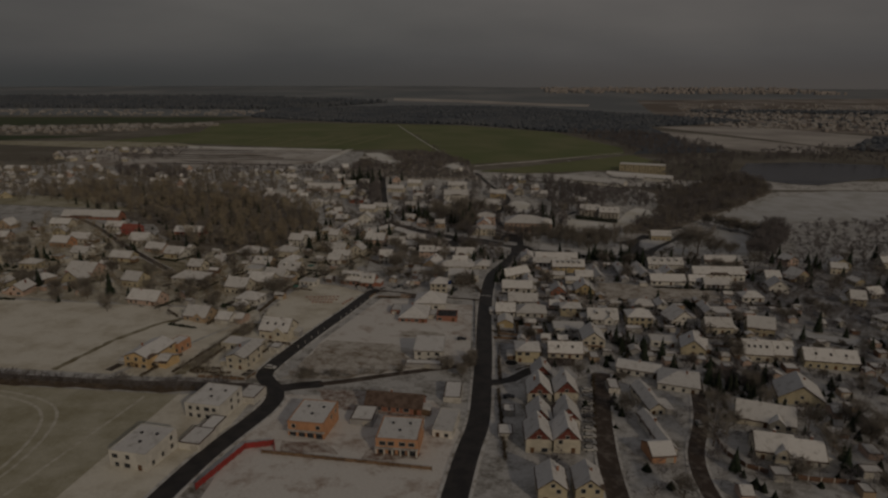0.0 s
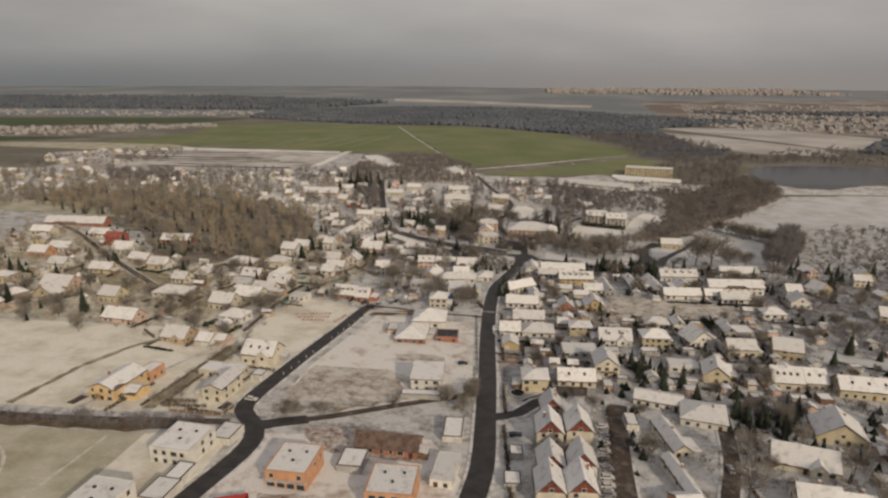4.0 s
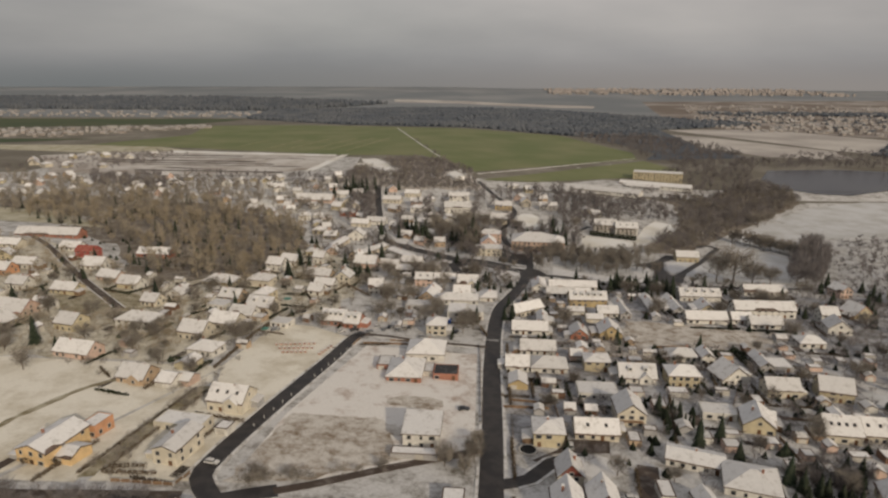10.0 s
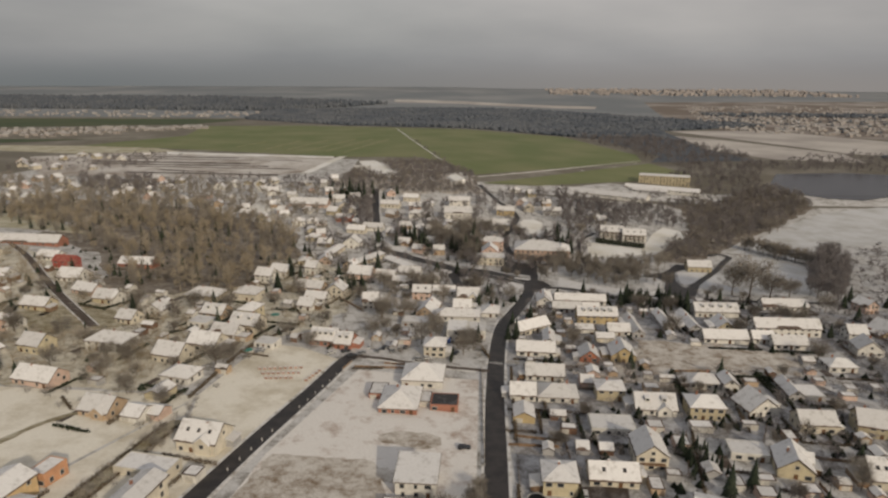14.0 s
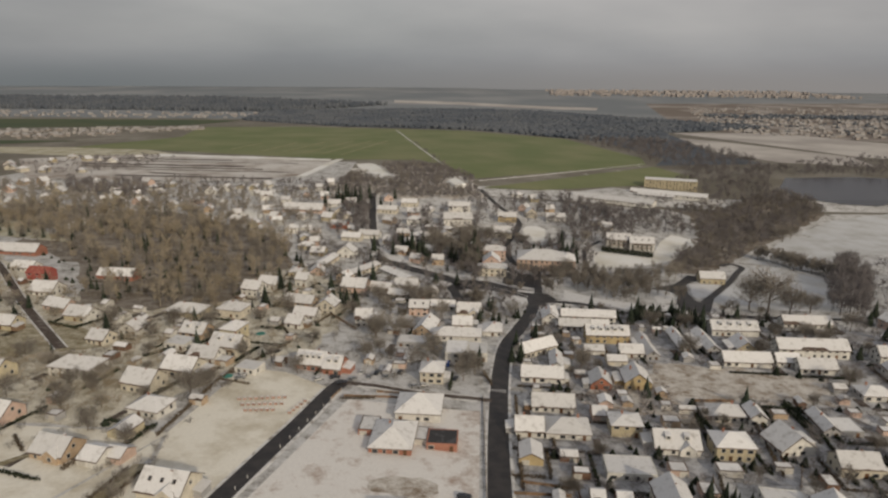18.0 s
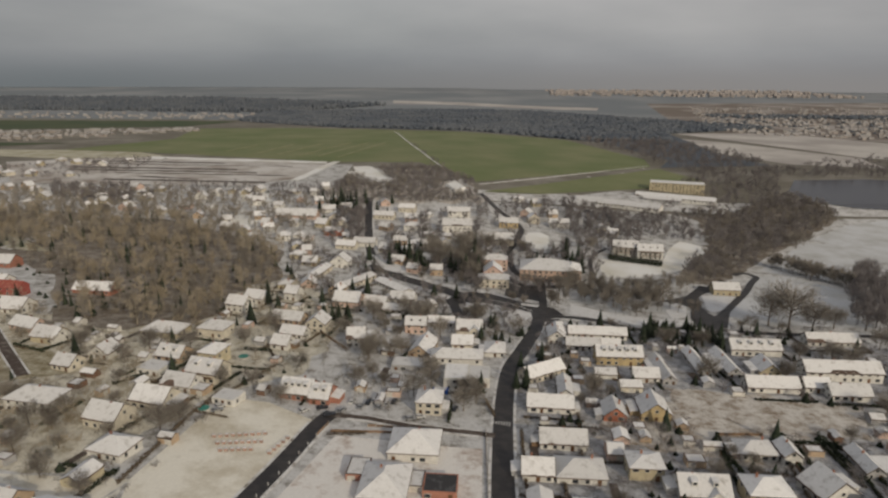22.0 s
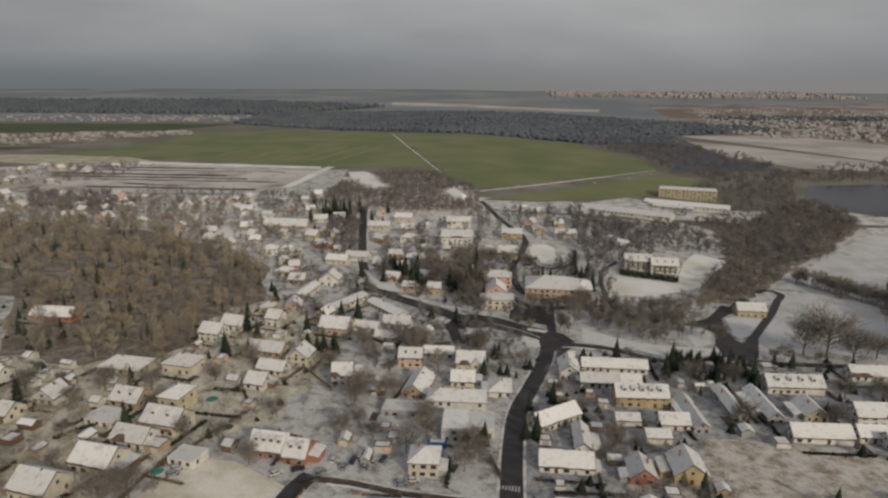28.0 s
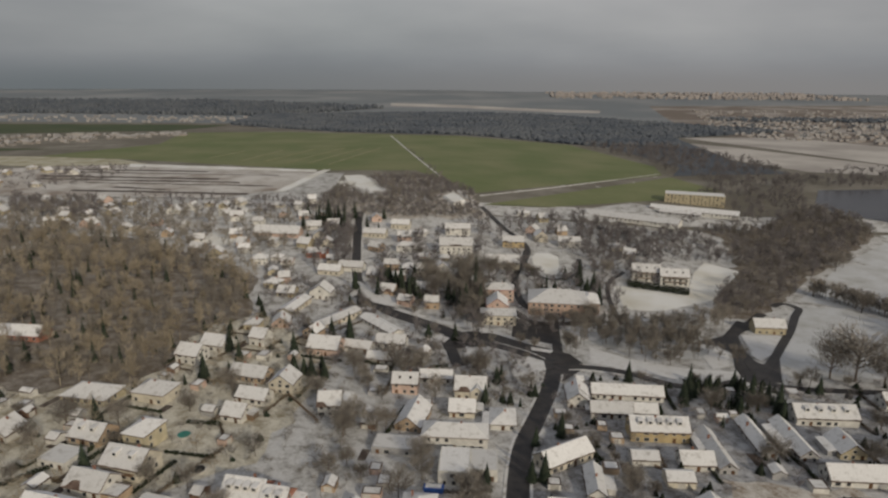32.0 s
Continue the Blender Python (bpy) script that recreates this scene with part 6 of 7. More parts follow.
hazed_wood("far_woods", 9000, [(-300, 1780), (60, 1680), (230, 1530), (440, 1480), (520, 1750), (900, 2000), (300, 2700), (-700, 2500), (-640, 2000)], "dark distant woods behind the green field", 1, 9)
hazed_wood("far_woods", 6000, [(-3000, 2600), (-700, 2400), (-300, 2900), (-1200, 3300), (-3000, 3200)], "distant wooded ridge with blue-grey haze in its colour", 2, 18)
hazed_wood("far_woods", 1500, [(700, 1150), (1150, 950), (1500, 1000), (1200, 1300), (900, 1400)], "dark woods beyond the white field", 3, 9)
hazed_wood("far_woods", 1300, [(900, 2400), (3200, 2300), (3200, 2500), (900, 2600)], "dark tree belts in the distant plain", 4, 9)


def far_houses(name, n, poly, label, seed, size=10.0, tall=6.0, walls=None):
    """The houses of a distant place, each with its walls and roof, as one mesh."""
    rng = np.random.default_rng(seed)
    x0, x1, y0, y1, test = within(poly)
    g, made = Geo(), 0
    while made < n:
        x, y = rng.uniform(x0, x1), rng.uniform(y0, y1)
        if not test(x, y):
            continue
        made += 1
        a, z = rng.uniform(-0.4, 0.4), gz(x, y)
        f, d, h = size * rng.uniform(0.7, 1.5), size * rng.uniform(0.6, 1.0), tall * rng.uniform(0.6, 1.2)
        c, s = math.cos(a), math.sin(a)
        at = lambda u, v, w: (x + c * u - s * v, y + s * u + c * v, z + w)
        ring = [(-f / 2, -d / 2), (f / 2, -d / 2), (f / 2, d / 2), (-f / 2, d / 2)]
        slot = int(rng.integers(3))
        g.solid([at(u, v, -1) for u, v in ring], [at(u, v, h) for u, v in ring], slot)
        e = 1.08
        g.poly([at(-f / 2 * e, -d / 2 * e, h), at(f / 2 * e, -d / 2 * e, h), at(f / 2 * e, 0, h + d * 0.35), at(-f / 2 * e, 0, h + d * 0.35)], 3)
        g.poly([at(f / 2 * e, d / 2 * e, h), at(-f / 2 * e, d / 2 * e, h), at(-f / 2 * e, 0, h + d * 0.35), at(f / 2 * e, 0, h + d * 0.35)], 3)
    return tagged(new(name, g.mesh(name, *(walls or (HAZED_WALL, HAZED_WALL, HAZED_ROSE, HAZED_ROOF)))), label, "town", kind="stuff")


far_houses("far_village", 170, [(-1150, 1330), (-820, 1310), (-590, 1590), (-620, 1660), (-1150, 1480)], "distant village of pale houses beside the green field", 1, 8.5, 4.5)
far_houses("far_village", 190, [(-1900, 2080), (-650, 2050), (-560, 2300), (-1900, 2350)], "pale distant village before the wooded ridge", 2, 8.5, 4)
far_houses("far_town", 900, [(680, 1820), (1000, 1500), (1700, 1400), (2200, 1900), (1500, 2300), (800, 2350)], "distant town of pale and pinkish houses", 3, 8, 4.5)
far_houses("far_city", 520, [(560, 4000), (2300, 3900), (2300, 4700), (560, 4700)], "pinkish blocks of a city, dimmed with haze in the colour", 4, 16, 12, (HAZED_CITY, HAZED_CITY, HAZED_CITY, HAZED_CITY))
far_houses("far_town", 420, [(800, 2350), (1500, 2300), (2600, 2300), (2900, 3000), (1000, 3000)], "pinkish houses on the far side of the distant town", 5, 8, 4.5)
hazed_wood("far_woods", 260, [(700, 1820), (1700, 1450), (2200, 1950), (1500, 2300), (800, 2350)], "bare tree clumps among the houses of the distant town", 6, 7)

# ---- glowing backdrop sheet: haze painted behind the plain ----
haze = bpy.data.materials.new("painted_haze")
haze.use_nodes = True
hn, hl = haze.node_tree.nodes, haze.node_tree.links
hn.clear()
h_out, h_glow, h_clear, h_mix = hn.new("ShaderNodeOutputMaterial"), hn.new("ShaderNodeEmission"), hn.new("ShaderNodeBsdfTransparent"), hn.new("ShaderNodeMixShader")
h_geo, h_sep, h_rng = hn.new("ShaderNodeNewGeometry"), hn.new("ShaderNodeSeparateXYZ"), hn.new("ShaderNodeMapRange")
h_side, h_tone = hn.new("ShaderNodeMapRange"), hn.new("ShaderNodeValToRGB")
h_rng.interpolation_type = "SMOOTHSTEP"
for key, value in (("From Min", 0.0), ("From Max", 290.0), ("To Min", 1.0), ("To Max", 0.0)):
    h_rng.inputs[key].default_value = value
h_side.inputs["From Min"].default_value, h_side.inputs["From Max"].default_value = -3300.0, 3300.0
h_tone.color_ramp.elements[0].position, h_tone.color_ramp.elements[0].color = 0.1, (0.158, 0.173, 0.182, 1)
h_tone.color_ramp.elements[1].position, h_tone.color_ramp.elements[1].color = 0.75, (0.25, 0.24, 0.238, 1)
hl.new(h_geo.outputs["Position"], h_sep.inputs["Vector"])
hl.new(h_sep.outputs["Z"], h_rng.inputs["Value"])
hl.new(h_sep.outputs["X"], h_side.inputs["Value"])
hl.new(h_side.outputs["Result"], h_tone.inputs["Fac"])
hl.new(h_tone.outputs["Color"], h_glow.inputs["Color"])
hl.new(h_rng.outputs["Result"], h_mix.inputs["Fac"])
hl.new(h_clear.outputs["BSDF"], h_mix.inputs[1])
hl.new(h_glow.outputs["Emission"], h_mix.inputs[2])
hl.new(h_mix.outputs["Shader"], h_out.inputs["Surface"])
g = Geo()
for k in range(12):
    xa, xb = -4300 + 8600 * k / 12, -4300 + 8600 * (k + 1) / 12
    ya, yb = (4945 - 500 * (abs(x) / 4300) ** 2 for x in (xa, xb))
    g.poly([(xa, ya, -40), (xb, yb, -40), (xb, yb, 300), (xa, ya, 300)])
tagged(new("backdrop", g.mesh("backdrop", haze)), "glowing backdrop of painted haze fading into the sky", "backdrop", kind="structure")

# ---- hedges, fences, cars and yard things ----
def hedge(a, b, height, look_of):
    """A clipped or wild hedge: a ragged mass of small sprays along a line."""
    rng = random.Random(int(a[0] * 31 + b[1] * 17))
    g = Geo()
    d = Vector((b[0] - a[0], b[1] - a[1], 0))
    n = int(d.length * 22)
    for _ in range(n):
        t = rng.random()
        x, y = a[0] + d.x * t + rng.gauss(0, 0.25), a[1] + d.y * t + rng.gauss(0, 0.25)
        if near_road(x, y, -0.3):
            continue
        p = Vector((x, y, gz(x, y) + height * rng.uniform(0.0, 0.75)))
        u = Vector((rng.gauss(0, 1), rng.gauss(0, 1), rng.gauss(0.6, 0.6))).normalized() * rng.uniform(0.35, 0.8)
        w = u.cross(Vector((rng.gauss(0, 1), rng.gauss(0, 1), rng.gauss(0, 1)))).normalized() * (0.28 if look_of == "evergreen" else 0.16)
        k = len(g.v)
        g.v += [tuple(p - w), tuple(p + w), tuple(p + u + w * 0.6), tuple(p + u - w * 0.6)]
        g.f.append((k, k + 1, k + 2, k + 3))
        g.m.append(0)
    if g.v:
        words = "dark evergreen hedge dusted with snow between gardens" if look_of == "evergreen" else "leafless brown hedge along a garden boundary"
        tagged(new("hedge", g.mesh("hedge", HEDGE if look_of == "evergreen" else BRUSH)), words, "hedge", "garden hedges")


FENCE_MATS = dict(wood=(WOOD, WOOD, "weathered brown board fence"), pale=(CONCRETE, WOOD, "low fence with pale concrete posts"), red=(RED_FENCE, RED_FENCE, "red sheet fence round the building site"),
                  garden=(PLASTER["white"], PLASTER["brown"], "dark brown garden wall with white posts"))


GARDEN_WALL = [(87.7, 193.3), (84.9, 183.7), (84.6, 175.0), (87.5, 168.0), (93.4, 164.3), (102.7, 161.9), (117.0, 160.7)]


def fence(a, b, height, style):
    """Posts with a panel between each two."""
    post_mat, panel_mat, words = FENCE_MATS[style]
    thing = new("fence")
    thing.matrix_world = pose(a[0], a[1], gz(*a))
    d = Vector((b[0] - a[0], b[1] - a[1], 0))
    n = max(1, round(d.length / 3.2))
    turn = math.degrees(math.atan2(d.y, d.x))
    w = d.length / n
    gp, gb = Geo(), Geo()
    gp.box(-0.12, 0.12, -0.12, 0.12, -0.4, height + 0.15)
    gb.box(0.12, w - 0.12, -0.03, 0.03, 0.1, height)
    post, panel = gp.mesh("post", post_mat), gb.mesh("panel", panel_mat)
    spots = [i for i in range(n + 1) if not near_road(a[0] + d.x * i / n, a[1] + d.y * i / n, 0.0)]
    if len(spots) < 2:
        bpy.data.objects.remove(thing)
        return
    for i in spots:
        x, y = a[0] + d.x * i / n, a[1] + d.y * i / n
        z = gz(x, y) - gz(*a)
        part("post", post, thing, m=pose(x - a[0], y - a[1], z, 0, 0, turn))
        if i < n and not near_road(x + d.x / n, y + d.y / n, 0.0):
            part("panel", panel, thing, m=pose(x - a[0], y - a[1], z, 0, 0, turn))
    tagged(thing, words, "fence", "fences")


CAR_PAINT = dict(white=material("white_car_paint", (0.7, 0.7, 0.7), rough=0.35, scale=1.0), silver=material("silver_car_paint", (0.42, 0.43, 0.45), rough=0.35, scale=1.0, metal=0.4), dark=material("dark_car_paint", (0.04, 0.045, 0.06), rough=0.3, scale=1.0))


def car_meshes(paint):
    body, cabin, glass, wheel = Geo(), Geo(), Geo(), Geo()
    side = [(-2.15, 0.35), (2.15, 0.35), (2.2, 0.75), (1.1, 0.92), (-2.1, 0.98), (-2.2, 0.7)]
    body.solid([(x, 0.86, z) for x, z in side], [(x, -0.86, z) for x, z in side])
    top = [(-1.75, 0.95), (1.05, 0.9), (0.35, 1.42), (-1.35, 1.45)]
    cabin.solid([(x, 0.76 if z < 1.2 else 0.62, z) for x, z in top], [(x, -0.76 if z < 1.2 else -0.62, z) for x, z in top])
    band = [(-1.8, 1.0), (0.98, 0.98), (0.42, 1.34), (-1.42, 1.36)]
    glass.solid([(x, 0.775 if z < 1.2 else 0.66, z) for x, z in band], [(x, -0.775 if z < 1.2 else -0.66, z) for x, z in band])
    wheel.tube((0, -0.1, 0), (0, 0.1, 0), 0.32, 0.32, 12)
    return body.mesh("body", paint), cabin.mesh("roof", paint), glass.mesh("window_band", GLASS), wheel.mesh("wheel", TYRE)


CAR_MESHES = {k: car_meshes(m) for k, m in CAR_PAINT.items()}


def car(x, y, rot, colour):
    body, cabin, glass, wheel = CAR_MESHES[colour]
    thing = new("car")
    thing.matrix_world = pose(x, y, gz(x, y) + (0.2 if near_road(x, y, 0) else 0.05), 0, 0, rot)
    part("body", body, thing)
    part("roof", cabin, thing)
    part("window_band", glass, thing, "dark glass band")
    for wx in (-1.35, 1.35):
        for wy in (-0.8, 0.8):
            part("wheel", wheel, thing, "black tyre", m=pose(wx, wy, 0.32))
    tagged(thing, f"{colour} parked passenger car on snowy ground", "car", "parked cars")


def pool(x, y, r, mat):
    thing = new("garden_pool")
    thing.matrix_world = pose(x, y, gz(x, y))
    rim, cover = Geo(), Geo()
    n = 20
    ring = [(math.cos(2 * math.pi * i / n), math.sin(2 * math.pi * i / n)) for i in range(n)]
    rim.solid([(r * a, r * b, -0.3) for a, b in ring], [(r * a, r * b, 0.7) for a, b in ring])
    cover.solid([(r * 0.88 * a, r * 0.88 * b, 0.65) for a, b in ring], [(r * 0.86 * a, r * 0.86 * b, 0.75) for a, b in ring])
    part("rim", rim.mesh("rim", FRAME), thing)
    part("cover", cover.mesh("cover", mat), thing)
    tagged(thing, "round raised garden pool with a " + ("teal" if mat is TEAL else "dark") + " cover", "pool", "garden pools")


def container(x, y, rot):
    thing = new("skip_container")
    thing.matrix_world = pose(x, y, gz(x, y), 0, 0, rot)
    g = Geo()
    g.solid([(-3, -1.1, -0.2), (3, -1.1, -0.2), (3, 1.1, -0.2), (-3, 1.1, -0.2)], [(-3.2, -1.3, 1.9), (3.2, -1.3, 1.9), (3.2, 1.3, 1.9), (-3.2, 1.3, 1.9)])
    part("body", g.mesh("body", BLUE_TARP), thing)
    g = Geo()
    g.box(-2.6, 2.4, -0.9, 0.9, 1.9, 2.15)
    part("load", g.mesh("load", SNOW), thing, "snow on the load")
    tagged(thing, "blue metal container beside the white house", "container")


gp = Geo()
gp.box(-0.6, 0.6, -0.45, 0.45, 0.0, 0.14)
PALLET_BASE = gp.mesh("pallet_base", WOOD)
gp = Geo()
gp.box(-0.55, 0.55, -0.4, 0.4, 0.14, 0.95)
PALLET_LOAD = gp.mesh("load", BRICK_PACK)
gp = Geo()
gp.box(-0.5, 0.55, -0.36, 0.4, 0.95, 1.03)
PALLET_SNOW = gp.mesh("snow_cover", SNOW)


def pallet(x, y):
    rng = random.Random(int(x * 100))
    thing = new("brick_pallet")
    thing.matrix_world = pose(x, y, gz(x, y) + 0.08, 0, 0, -11 + rng.uniform(-8, 8))
    part("pallet_base", PALLET_BASE, thing)
    part("load", PALLET_LOAD, thing)
    part("snow_cover", PALLET_SNOW, thing)
    tagged(thing, "pallet of red bricks under a little snow", "pallet", "brick pallets")


def gardens():
    """Hedges and trodden yards round the houses near the main road."""
    rng = random.Random(77)
    for x, y, rot, F, D, st in list(HOMES):
        if not 225 < y < 540 or not -260 < x < 230 or F * D < 60 or (-48 < x < 12 and 245 < y < 338):
            continue
        c, s = math.cos(radians(rot)), math.sin(radians(rot))
        at = lambda u, v: (x + c * u - s * v, y + s * u + c * v)
        clear = lambda p: not near_road(*p, 0.3) and not any((a - p[0]) ** 2 + (b - p[1]) ** 2 < (q * 0.8) ** 2 for a, b, q in PLACED)
        side = rng.choice((-1, 1))
        if rng.random() < 0.75:
            u = side * (F / 2 + rng.uniform(1.5, 3.5))
            ends = at(u, -D / 2 - rng.uniform(2, 8)), at(u, D / 2 + rng.uniform(0, 7))
            if all(clear(p) for p in ends):
                hedge(*ends, rng.uniform(0.9, 1.9), rng.choice(("evergreen", "evergreen", "bare")))
        if rng.random() < 0.6:
            v = -D / 2 - rng.uniform(4, 9)
            ends = at(-F / 2 - rng.uniform(0, 3), v), at(F / 2 + rng.uniform(0, 4), v)
            if all(clear(p) for p in ends):
                hedge(*ends, rng.uniform(0.8, 1.5), rng.choice(("evergreen", "bare", "bare")))
        if rng.random() < 0.5:
            u, v, w, d = -side * (F / 2 + 2.2), -D / 2 - 2, rng.uniform(2.5, 4), rng.uniform(6, 10)
            ring = [at(u - w / 2, v - d / 2), at(u + w / 2, v - d / 2), at(u + w / 2, v + d / 2), at(u - w / 2, v + d / 2)]
            if all(clear(p) for p in ring):
                drape("driveway", ring, TRACK, 0.1, label="dark trodden driveway beside a house", category="driveway")


gardens()

# crossing of the main road
thing = new("zebra_crossing")
thing.matrix_world = pose(16.8, 349, gz(16.8, 349) + 0.16, 0, 0, -5)
gp = Geo()
gp.box(-0.25, 0.25, -1.6, 1.6, -0.02, 0.02)
bar = gp.mesh("bar", material("road_paint", (0.6, 0.6, 0.6), (0.35, 0.35, 0.35), scale=2.0))
for i in range(7):
    part("bar", bar, thing, m=pose(-3.0 + i, 0, 0))
tagged(thing, "worn white zebra crossing bars on the asphalt", "crossing")

car(-40.7, 360.5, 80, 'white')
car(-36.7, 356.6, 80, 'silver')
car(-34.4, 360.5, 80, 'dark')
car(-32.1, 363.5, 80, 'white')
car(-29.8, 357.5, 80, 'silver')
car(-27.2, 360.5, 80, 'white')
car(-24.5, 362.7, 80, 'dark')
car(-8.6, 377.5, 60, 'white')
car(-3.4, 365.5, 70, 'silver')
car(-0.7, 359.5, 70, 'dark')
car(-13.6, 351.1, 5, 'white')
car(-17.1, 349.0, 5, 'silver')
car(-72.9, 226.7, -11, 'white')
car(37.8, 248.4, 85, 'white')
car(-57.1, 350.4, 40, 'white')
car(-50.9, 353.4, 20, 'dark')
car(-20.9, 530.7, 70, 'white')
car(-43.3, 352.2, 60, 'silver')
car(-88.4, 349.7, 30, 'white')
car(-88.3, 346.4, 30, 'silver')
car(-47.1, 348.3, 20, 'dark')
car(-31.5, 362.1, 20, 'white')
car(19.6, 211.1, 5, 'dark')
car(83.2, 194.3, 85, 'silver')
car(2.6, 273.1, 5, 'dark')
car(50.0, 219.4, 4, 'white')
car(48.9, 213.3, -3, 'silver')
car(47.8, 207.6, 2, 'white')
car(46.8, 202.1, -5, 'white')
car(45.9, 197.0, 3, 'dark')
car(45.2, 192.1, 4, 'silver')
car(44.3, 187.5, -3, 'white')
car(43.5, 183.0, 2, 'white')
car(42.7, 178.8, -5, 'silver')
car(42.0, 174.8, 3, 'white')
hedge((-99.0, 296.9), (-96.2, 343.4), 1.6, 'bare')
hedge((-96.2, 343.4), (-79.6, 391.4), 1.4, 'bare')
hedge((-101.2, 218.2), (-86.1, 219.1), 1.5, 'bare')
hedge((-100, 221.0), (-90.5, 222.5), 1.8, 'bare')
hedge((-107.5, 217), (-98.5, 277), 0.9, 'bare')
hedge((-101.5, 219), (-93.5, 276), 1.1, 'bare')
hedge((-126.4, 220.8), (-114.4, 220.6), 2.5, 'bare')
hedge((-142.6, 291.4), (-134.1, 282.7), 1.2, 'bare')
hedge((119.7, 341.6), (136.5, 341.3), 1.8, 'evergreen')
hedge((121.3, 635.8), (160.4, 620.0), 4.6, 'evergreen')
hedge((120.5, 632.7), (159.5, 617.2), 4.6, 'evergreen')
hedge((120.2, 629.8), (158.5, 614.3), 4.2, 'evergreen')
hedge((119.9, 626.9), (157.2, 612.8), 4.0, 'evergreen')
hedge((93.1, 339.8), (92.8, 317.7), 1.8, 'evergreen')
hedge((119.3, 347.3), (111.4, 312.5), 1.8, 'evergreen')
hedge((132.7, 348.4), (131.3, 325.2), 2.2, 'evergreen')
hedge((134.9, 302.1), (129.5, 280.7), 1.6, 'evergreen')
hedge((145.0, 332.5), (150.1, 324.3), 1.8, 'evergreen')
hedge((114.5, 342.9), (104.5, 291.6), 1.6, 'bare')
hedge((133.4, 324.4), (125.6, 288.1), 1.6, 'evergreen')
hedge((95.1, 346.6), (87.2, 307.4), 1.8, 'evergreen')
hedge((92.6, 340.6), (89.6, 320.9), 1.5, 'evergreen')
hedge((120.1, 338.8), (118.5, 323.3), 1.5, 'evergreen')
hedge((-131.9, 368.0), (-109.2, 366.3), 1.5, 'bare')
hedge((-148.8, 370.8), (-152.5, 362.5), 1.5, 'bare')
hedge((-136.0, 362.7), (-124.1, 379.8), 1.6, 'evergreen')
hedge((-122.3, 373.8), (-121.9, 396.0), 1.4, 'evergreen')
hedge((-97.9, 387.2), (-80.1, 385.7), 1.2, 'evergreen')
hedge((-99.2, 408.4), (-86.6, 408.2), 2.0, 'evergreen')
hedge((-86.6, 408.2), (-79.1, 393.4), 1.6, 'bare')
hedge((-44.6, 477.6), (-30.5, 471.5), 2.2, 'evergreen')
hedge((-12.1, 475.7), (-4.2, 478.4), 2.0, 'evergreen')
hedge((11.7, 367.8), (15.1, 352.6), 2.0, 'bare')
hedge((-31.7, 336.2), (-44.9, 333.8), 1.2, 'bare')
hedge((23.7, 344.1), (20.2, 279.2), 1.4, 'bare')
hedge((18.5, 251.6), (17.4, 225.9), 1.3, 'bare')
hedge((48.4, 368.0), (42.4, 327.1), 1.3, 'bare')
hedge((41.7, 323.9), (69.7, 323.2), 1.2, 'bare')
hedge((30.7, 347.6), (54.3, 347.3), 1.3, 'bare')
hedge((119.6, 463.3), (140.5, 461.1), 2.0, 'evergreen')
hedge((16.1, 217.6), (15.1, 167.1), 1.6, 'bare')
hedge((55.6, 235.8), (46.6, 188.0), 1.2, 'bare')
hedge((85.1, 296.4), (70.1, 237.1), 1.5, 'bare')
hedge((109.8, 240.4), (125.5, 236.4), 2.4, 'evergreen')
hedge((102.0, 227.0), (97.4, 206.8), 2.4, 'evergreen')
hedge((108.6, 232.5), (108.4, 216.1), 2.6, 'evergreen')
hedge((169.7, 288.6), (190.7, 276.6), 1.3, 'bare')
fence((-57.2, 163.4), (-6.8, 159.4), 1.2, 'wood')
fence((-96.6, 214.3), (-78.8, 214.0), 1.2, 'pale')
fence((-78.6, 214.6), (-69.4, 244.1), 1.1, 'pale')
fence((-69.6, 244.9), (-46.1, 341.7), 1.1, 'pale')
fence((-68.5, 143.4), (-62.5, 165.3), 2.0, 'red')
fence((-62.5, 165.3), (-54.8, 168.1), 2.0, 'red')
fence((-54.8, 168.1), (-54.0, 165.4), 2.0, 'red')
fence((10.7, 342.9), (8.6, 246.7), 0.9, 'pale')
fence((22.3, 314.5), (20.9, 276.7), 1.1, 'pale')
fence((19.9, 269.3), (17.7, 227.5), 1.0, 'pale')
fence((-32.0, 341.6), (-16.5, 341.6), 1.0, 'pale')
fence((-72.6, 441.6), (-52.6, 415.9), 1.4, 'wood')
fence((23.2, 388.9), (28.3, 419.9), 1.0, 'pale')
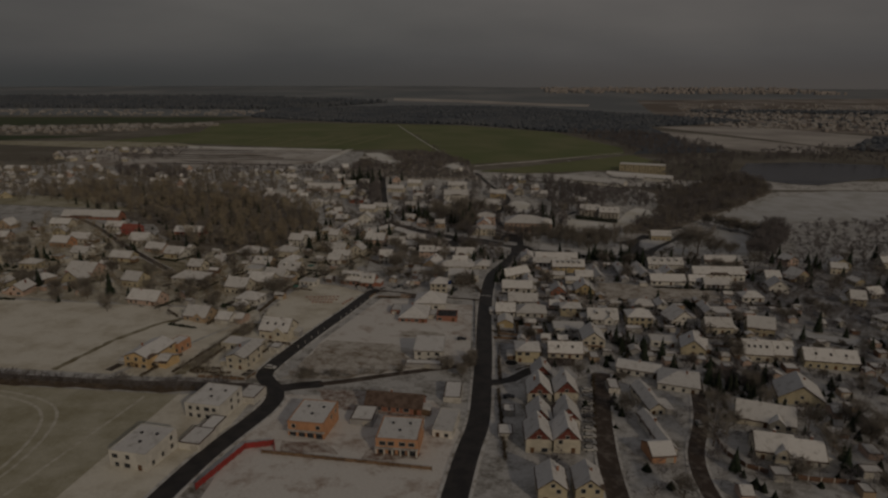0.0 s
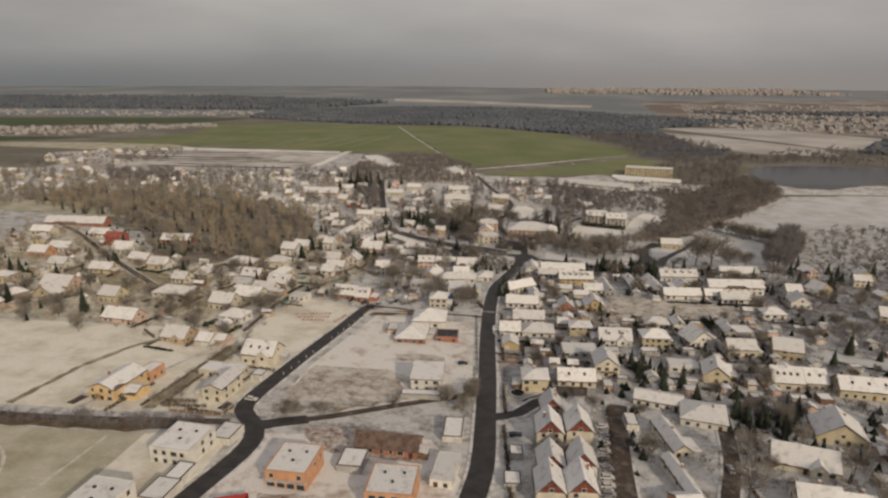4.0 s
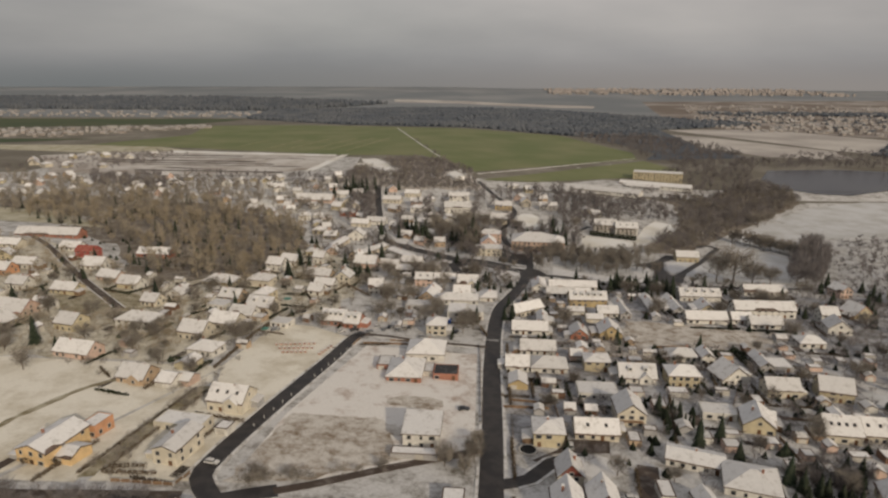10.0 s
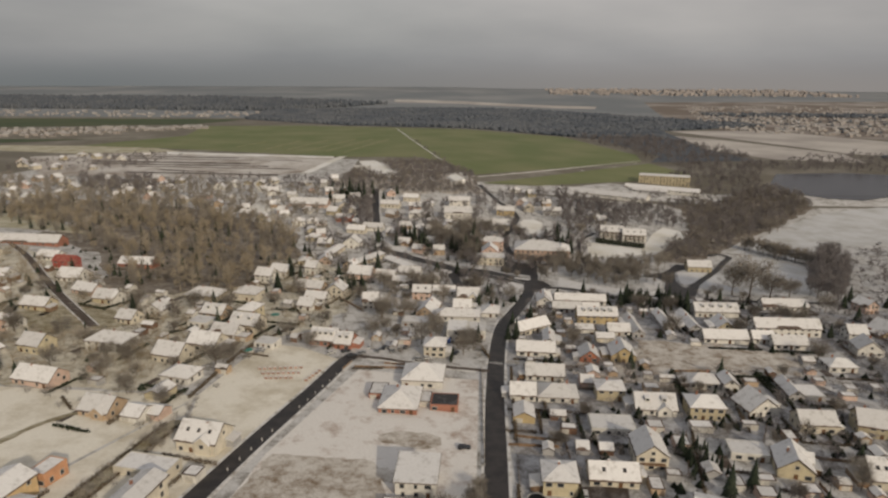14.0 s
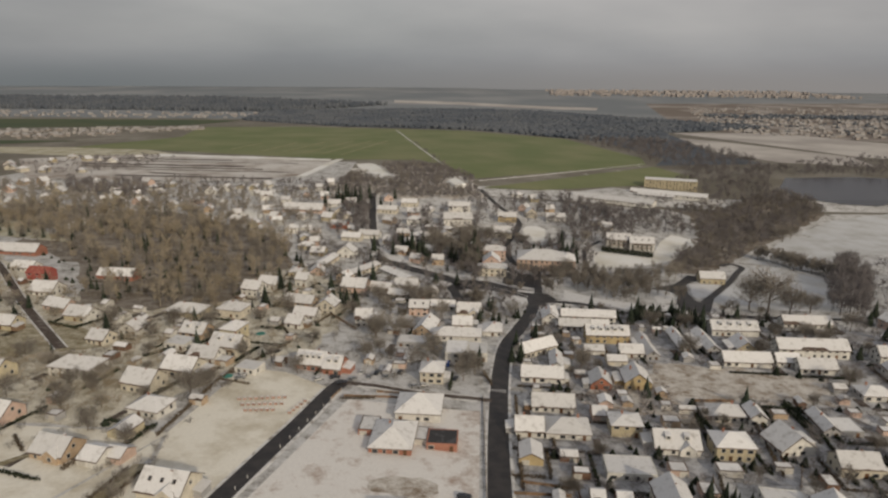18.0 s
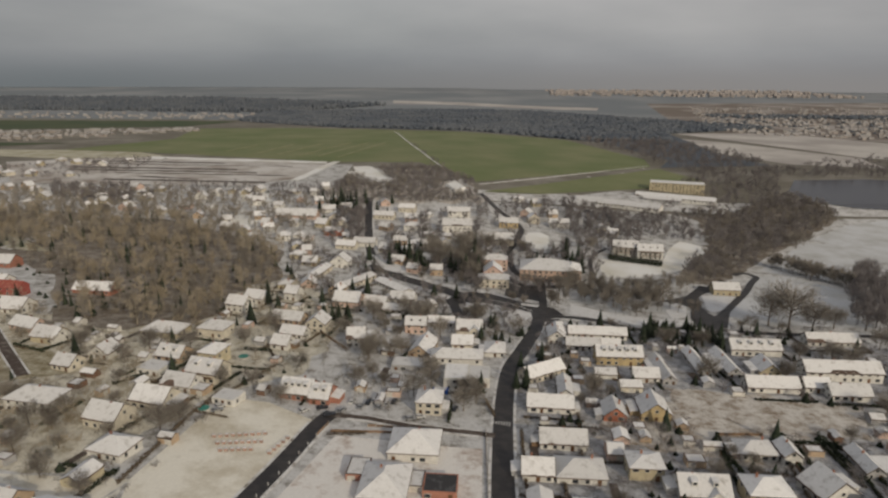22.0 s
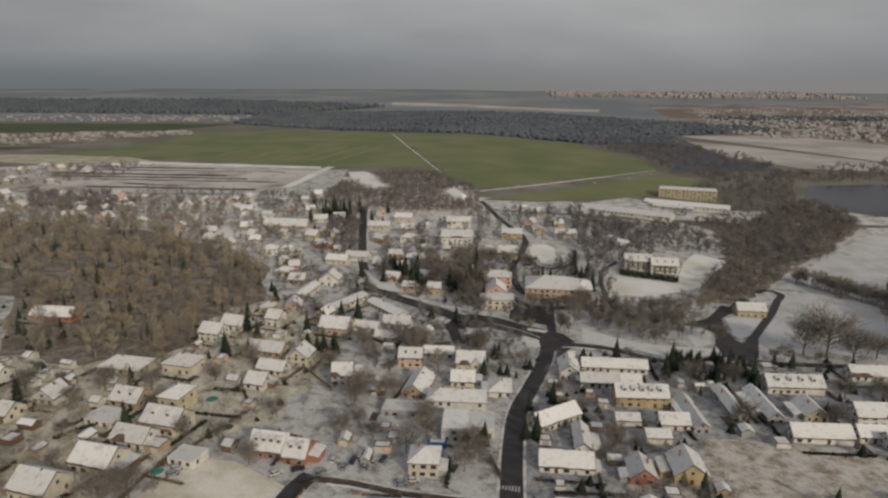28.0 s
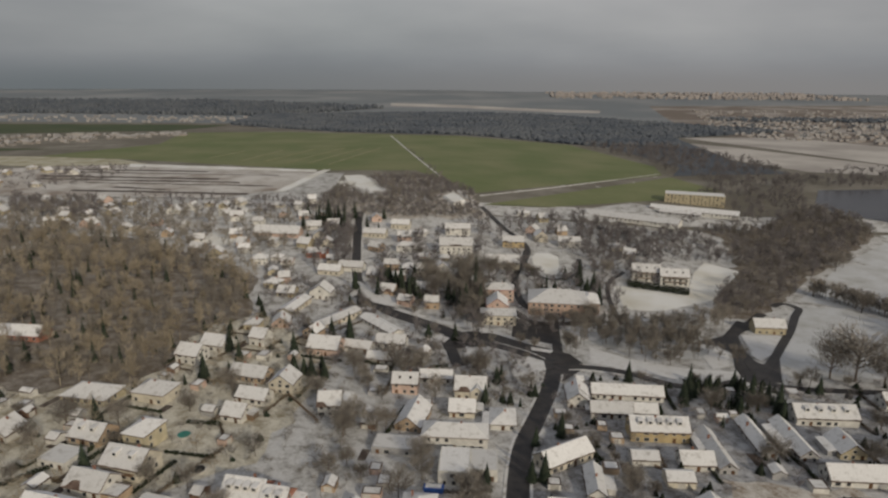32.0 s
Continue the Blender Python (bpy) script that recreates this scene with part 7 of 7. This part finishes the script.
fence((17.6, 276.0), (34.2, 275.6), 1.2, 'wood')
fence((62.4, 397.3), (71.6, 391.3), 1.2, 'wood')
fence((-52.0, 426.4), (-20.8, 422.6), 1.2, 'wood')
fence((37.0, 283.6), (36.8, 268.9), 1.3, 'wood')
fence((81.3, 289.4), (72.4, 261.3), 1.4, 'wood')
fence((115.1, 335.9), (108.3, 296.5), 1.3, 'wood')
fence((90.3, 330.5), (94.6, 345.8), 1.2, 'wood')
fence((94.6, 345.8), (111.6, 346.4), 1.2, 'wood')
fence((117.0, 274.8), (133.5, 272.4), 1.3, 'wood')
fence((111.6, 259.4), (110.7, 243.7), 1.3, 'wood')
fence((20.2, 282.3), (35.3, 279.9), 1.1, 'wood')
fence((113.1, 296.9), (97.1, 268.1), 1.2, 'wood')
fence((-44, 336), (-18, 338), 1.0, 'wood')
for a, b in zip(GARDEN_WALL, GARDEN_WALL[1:]):
    fence(a, b, 1.7, 'garden')
pool(-96.3, 399.2, 2.6, TEAL)
pool(-93.5, 347.0, 2.4, TEAL)
pool(23.3, 244.8, 3.0, TYRE)
pool(-82.6, 377.7, 2.6, TYRE)
container(-6.6, 374.5, -4)
# rows of brick pallets on the empty plot
pallet(-82.2, 327.4)
pallet(-80.2, 327.9)
pallet(-78.2, 328.4)
pallet(-76.2, 328.9)
pallet(-74.2, 329.4)
pallet(-72.2, 329.9)
pallet(-70.1, 330.4)
pallet(-68.1, 331.0)
pallet(-66.0, 331.5)
pallet(-79.4, 323.0)
pallet(-77.4, 323.4)
pallet(-75.5, 323.8)
pallet(-73.5, 324.3)
pallet(-71.6, 324.7)
pallet(-69.6, 325.1)
pallet(-67.7, 325.5)
pallet(-65.7, 325.9)
pallet(-76.9, 318.7)
pallet(-75.1, 319.1)
pallet(-73.2, 319.4)
pallet(-71.3, 319.8)
pallet(-69.3, 320.1)
pallet(-67.4, 320.5)
pallet(-60.8, 319.0)
pallet(-60.0, 321.5)
pallet(-59.3, 324.0)
pallet(-58.4, 326.6)
pallet(-57.6, 329.3)
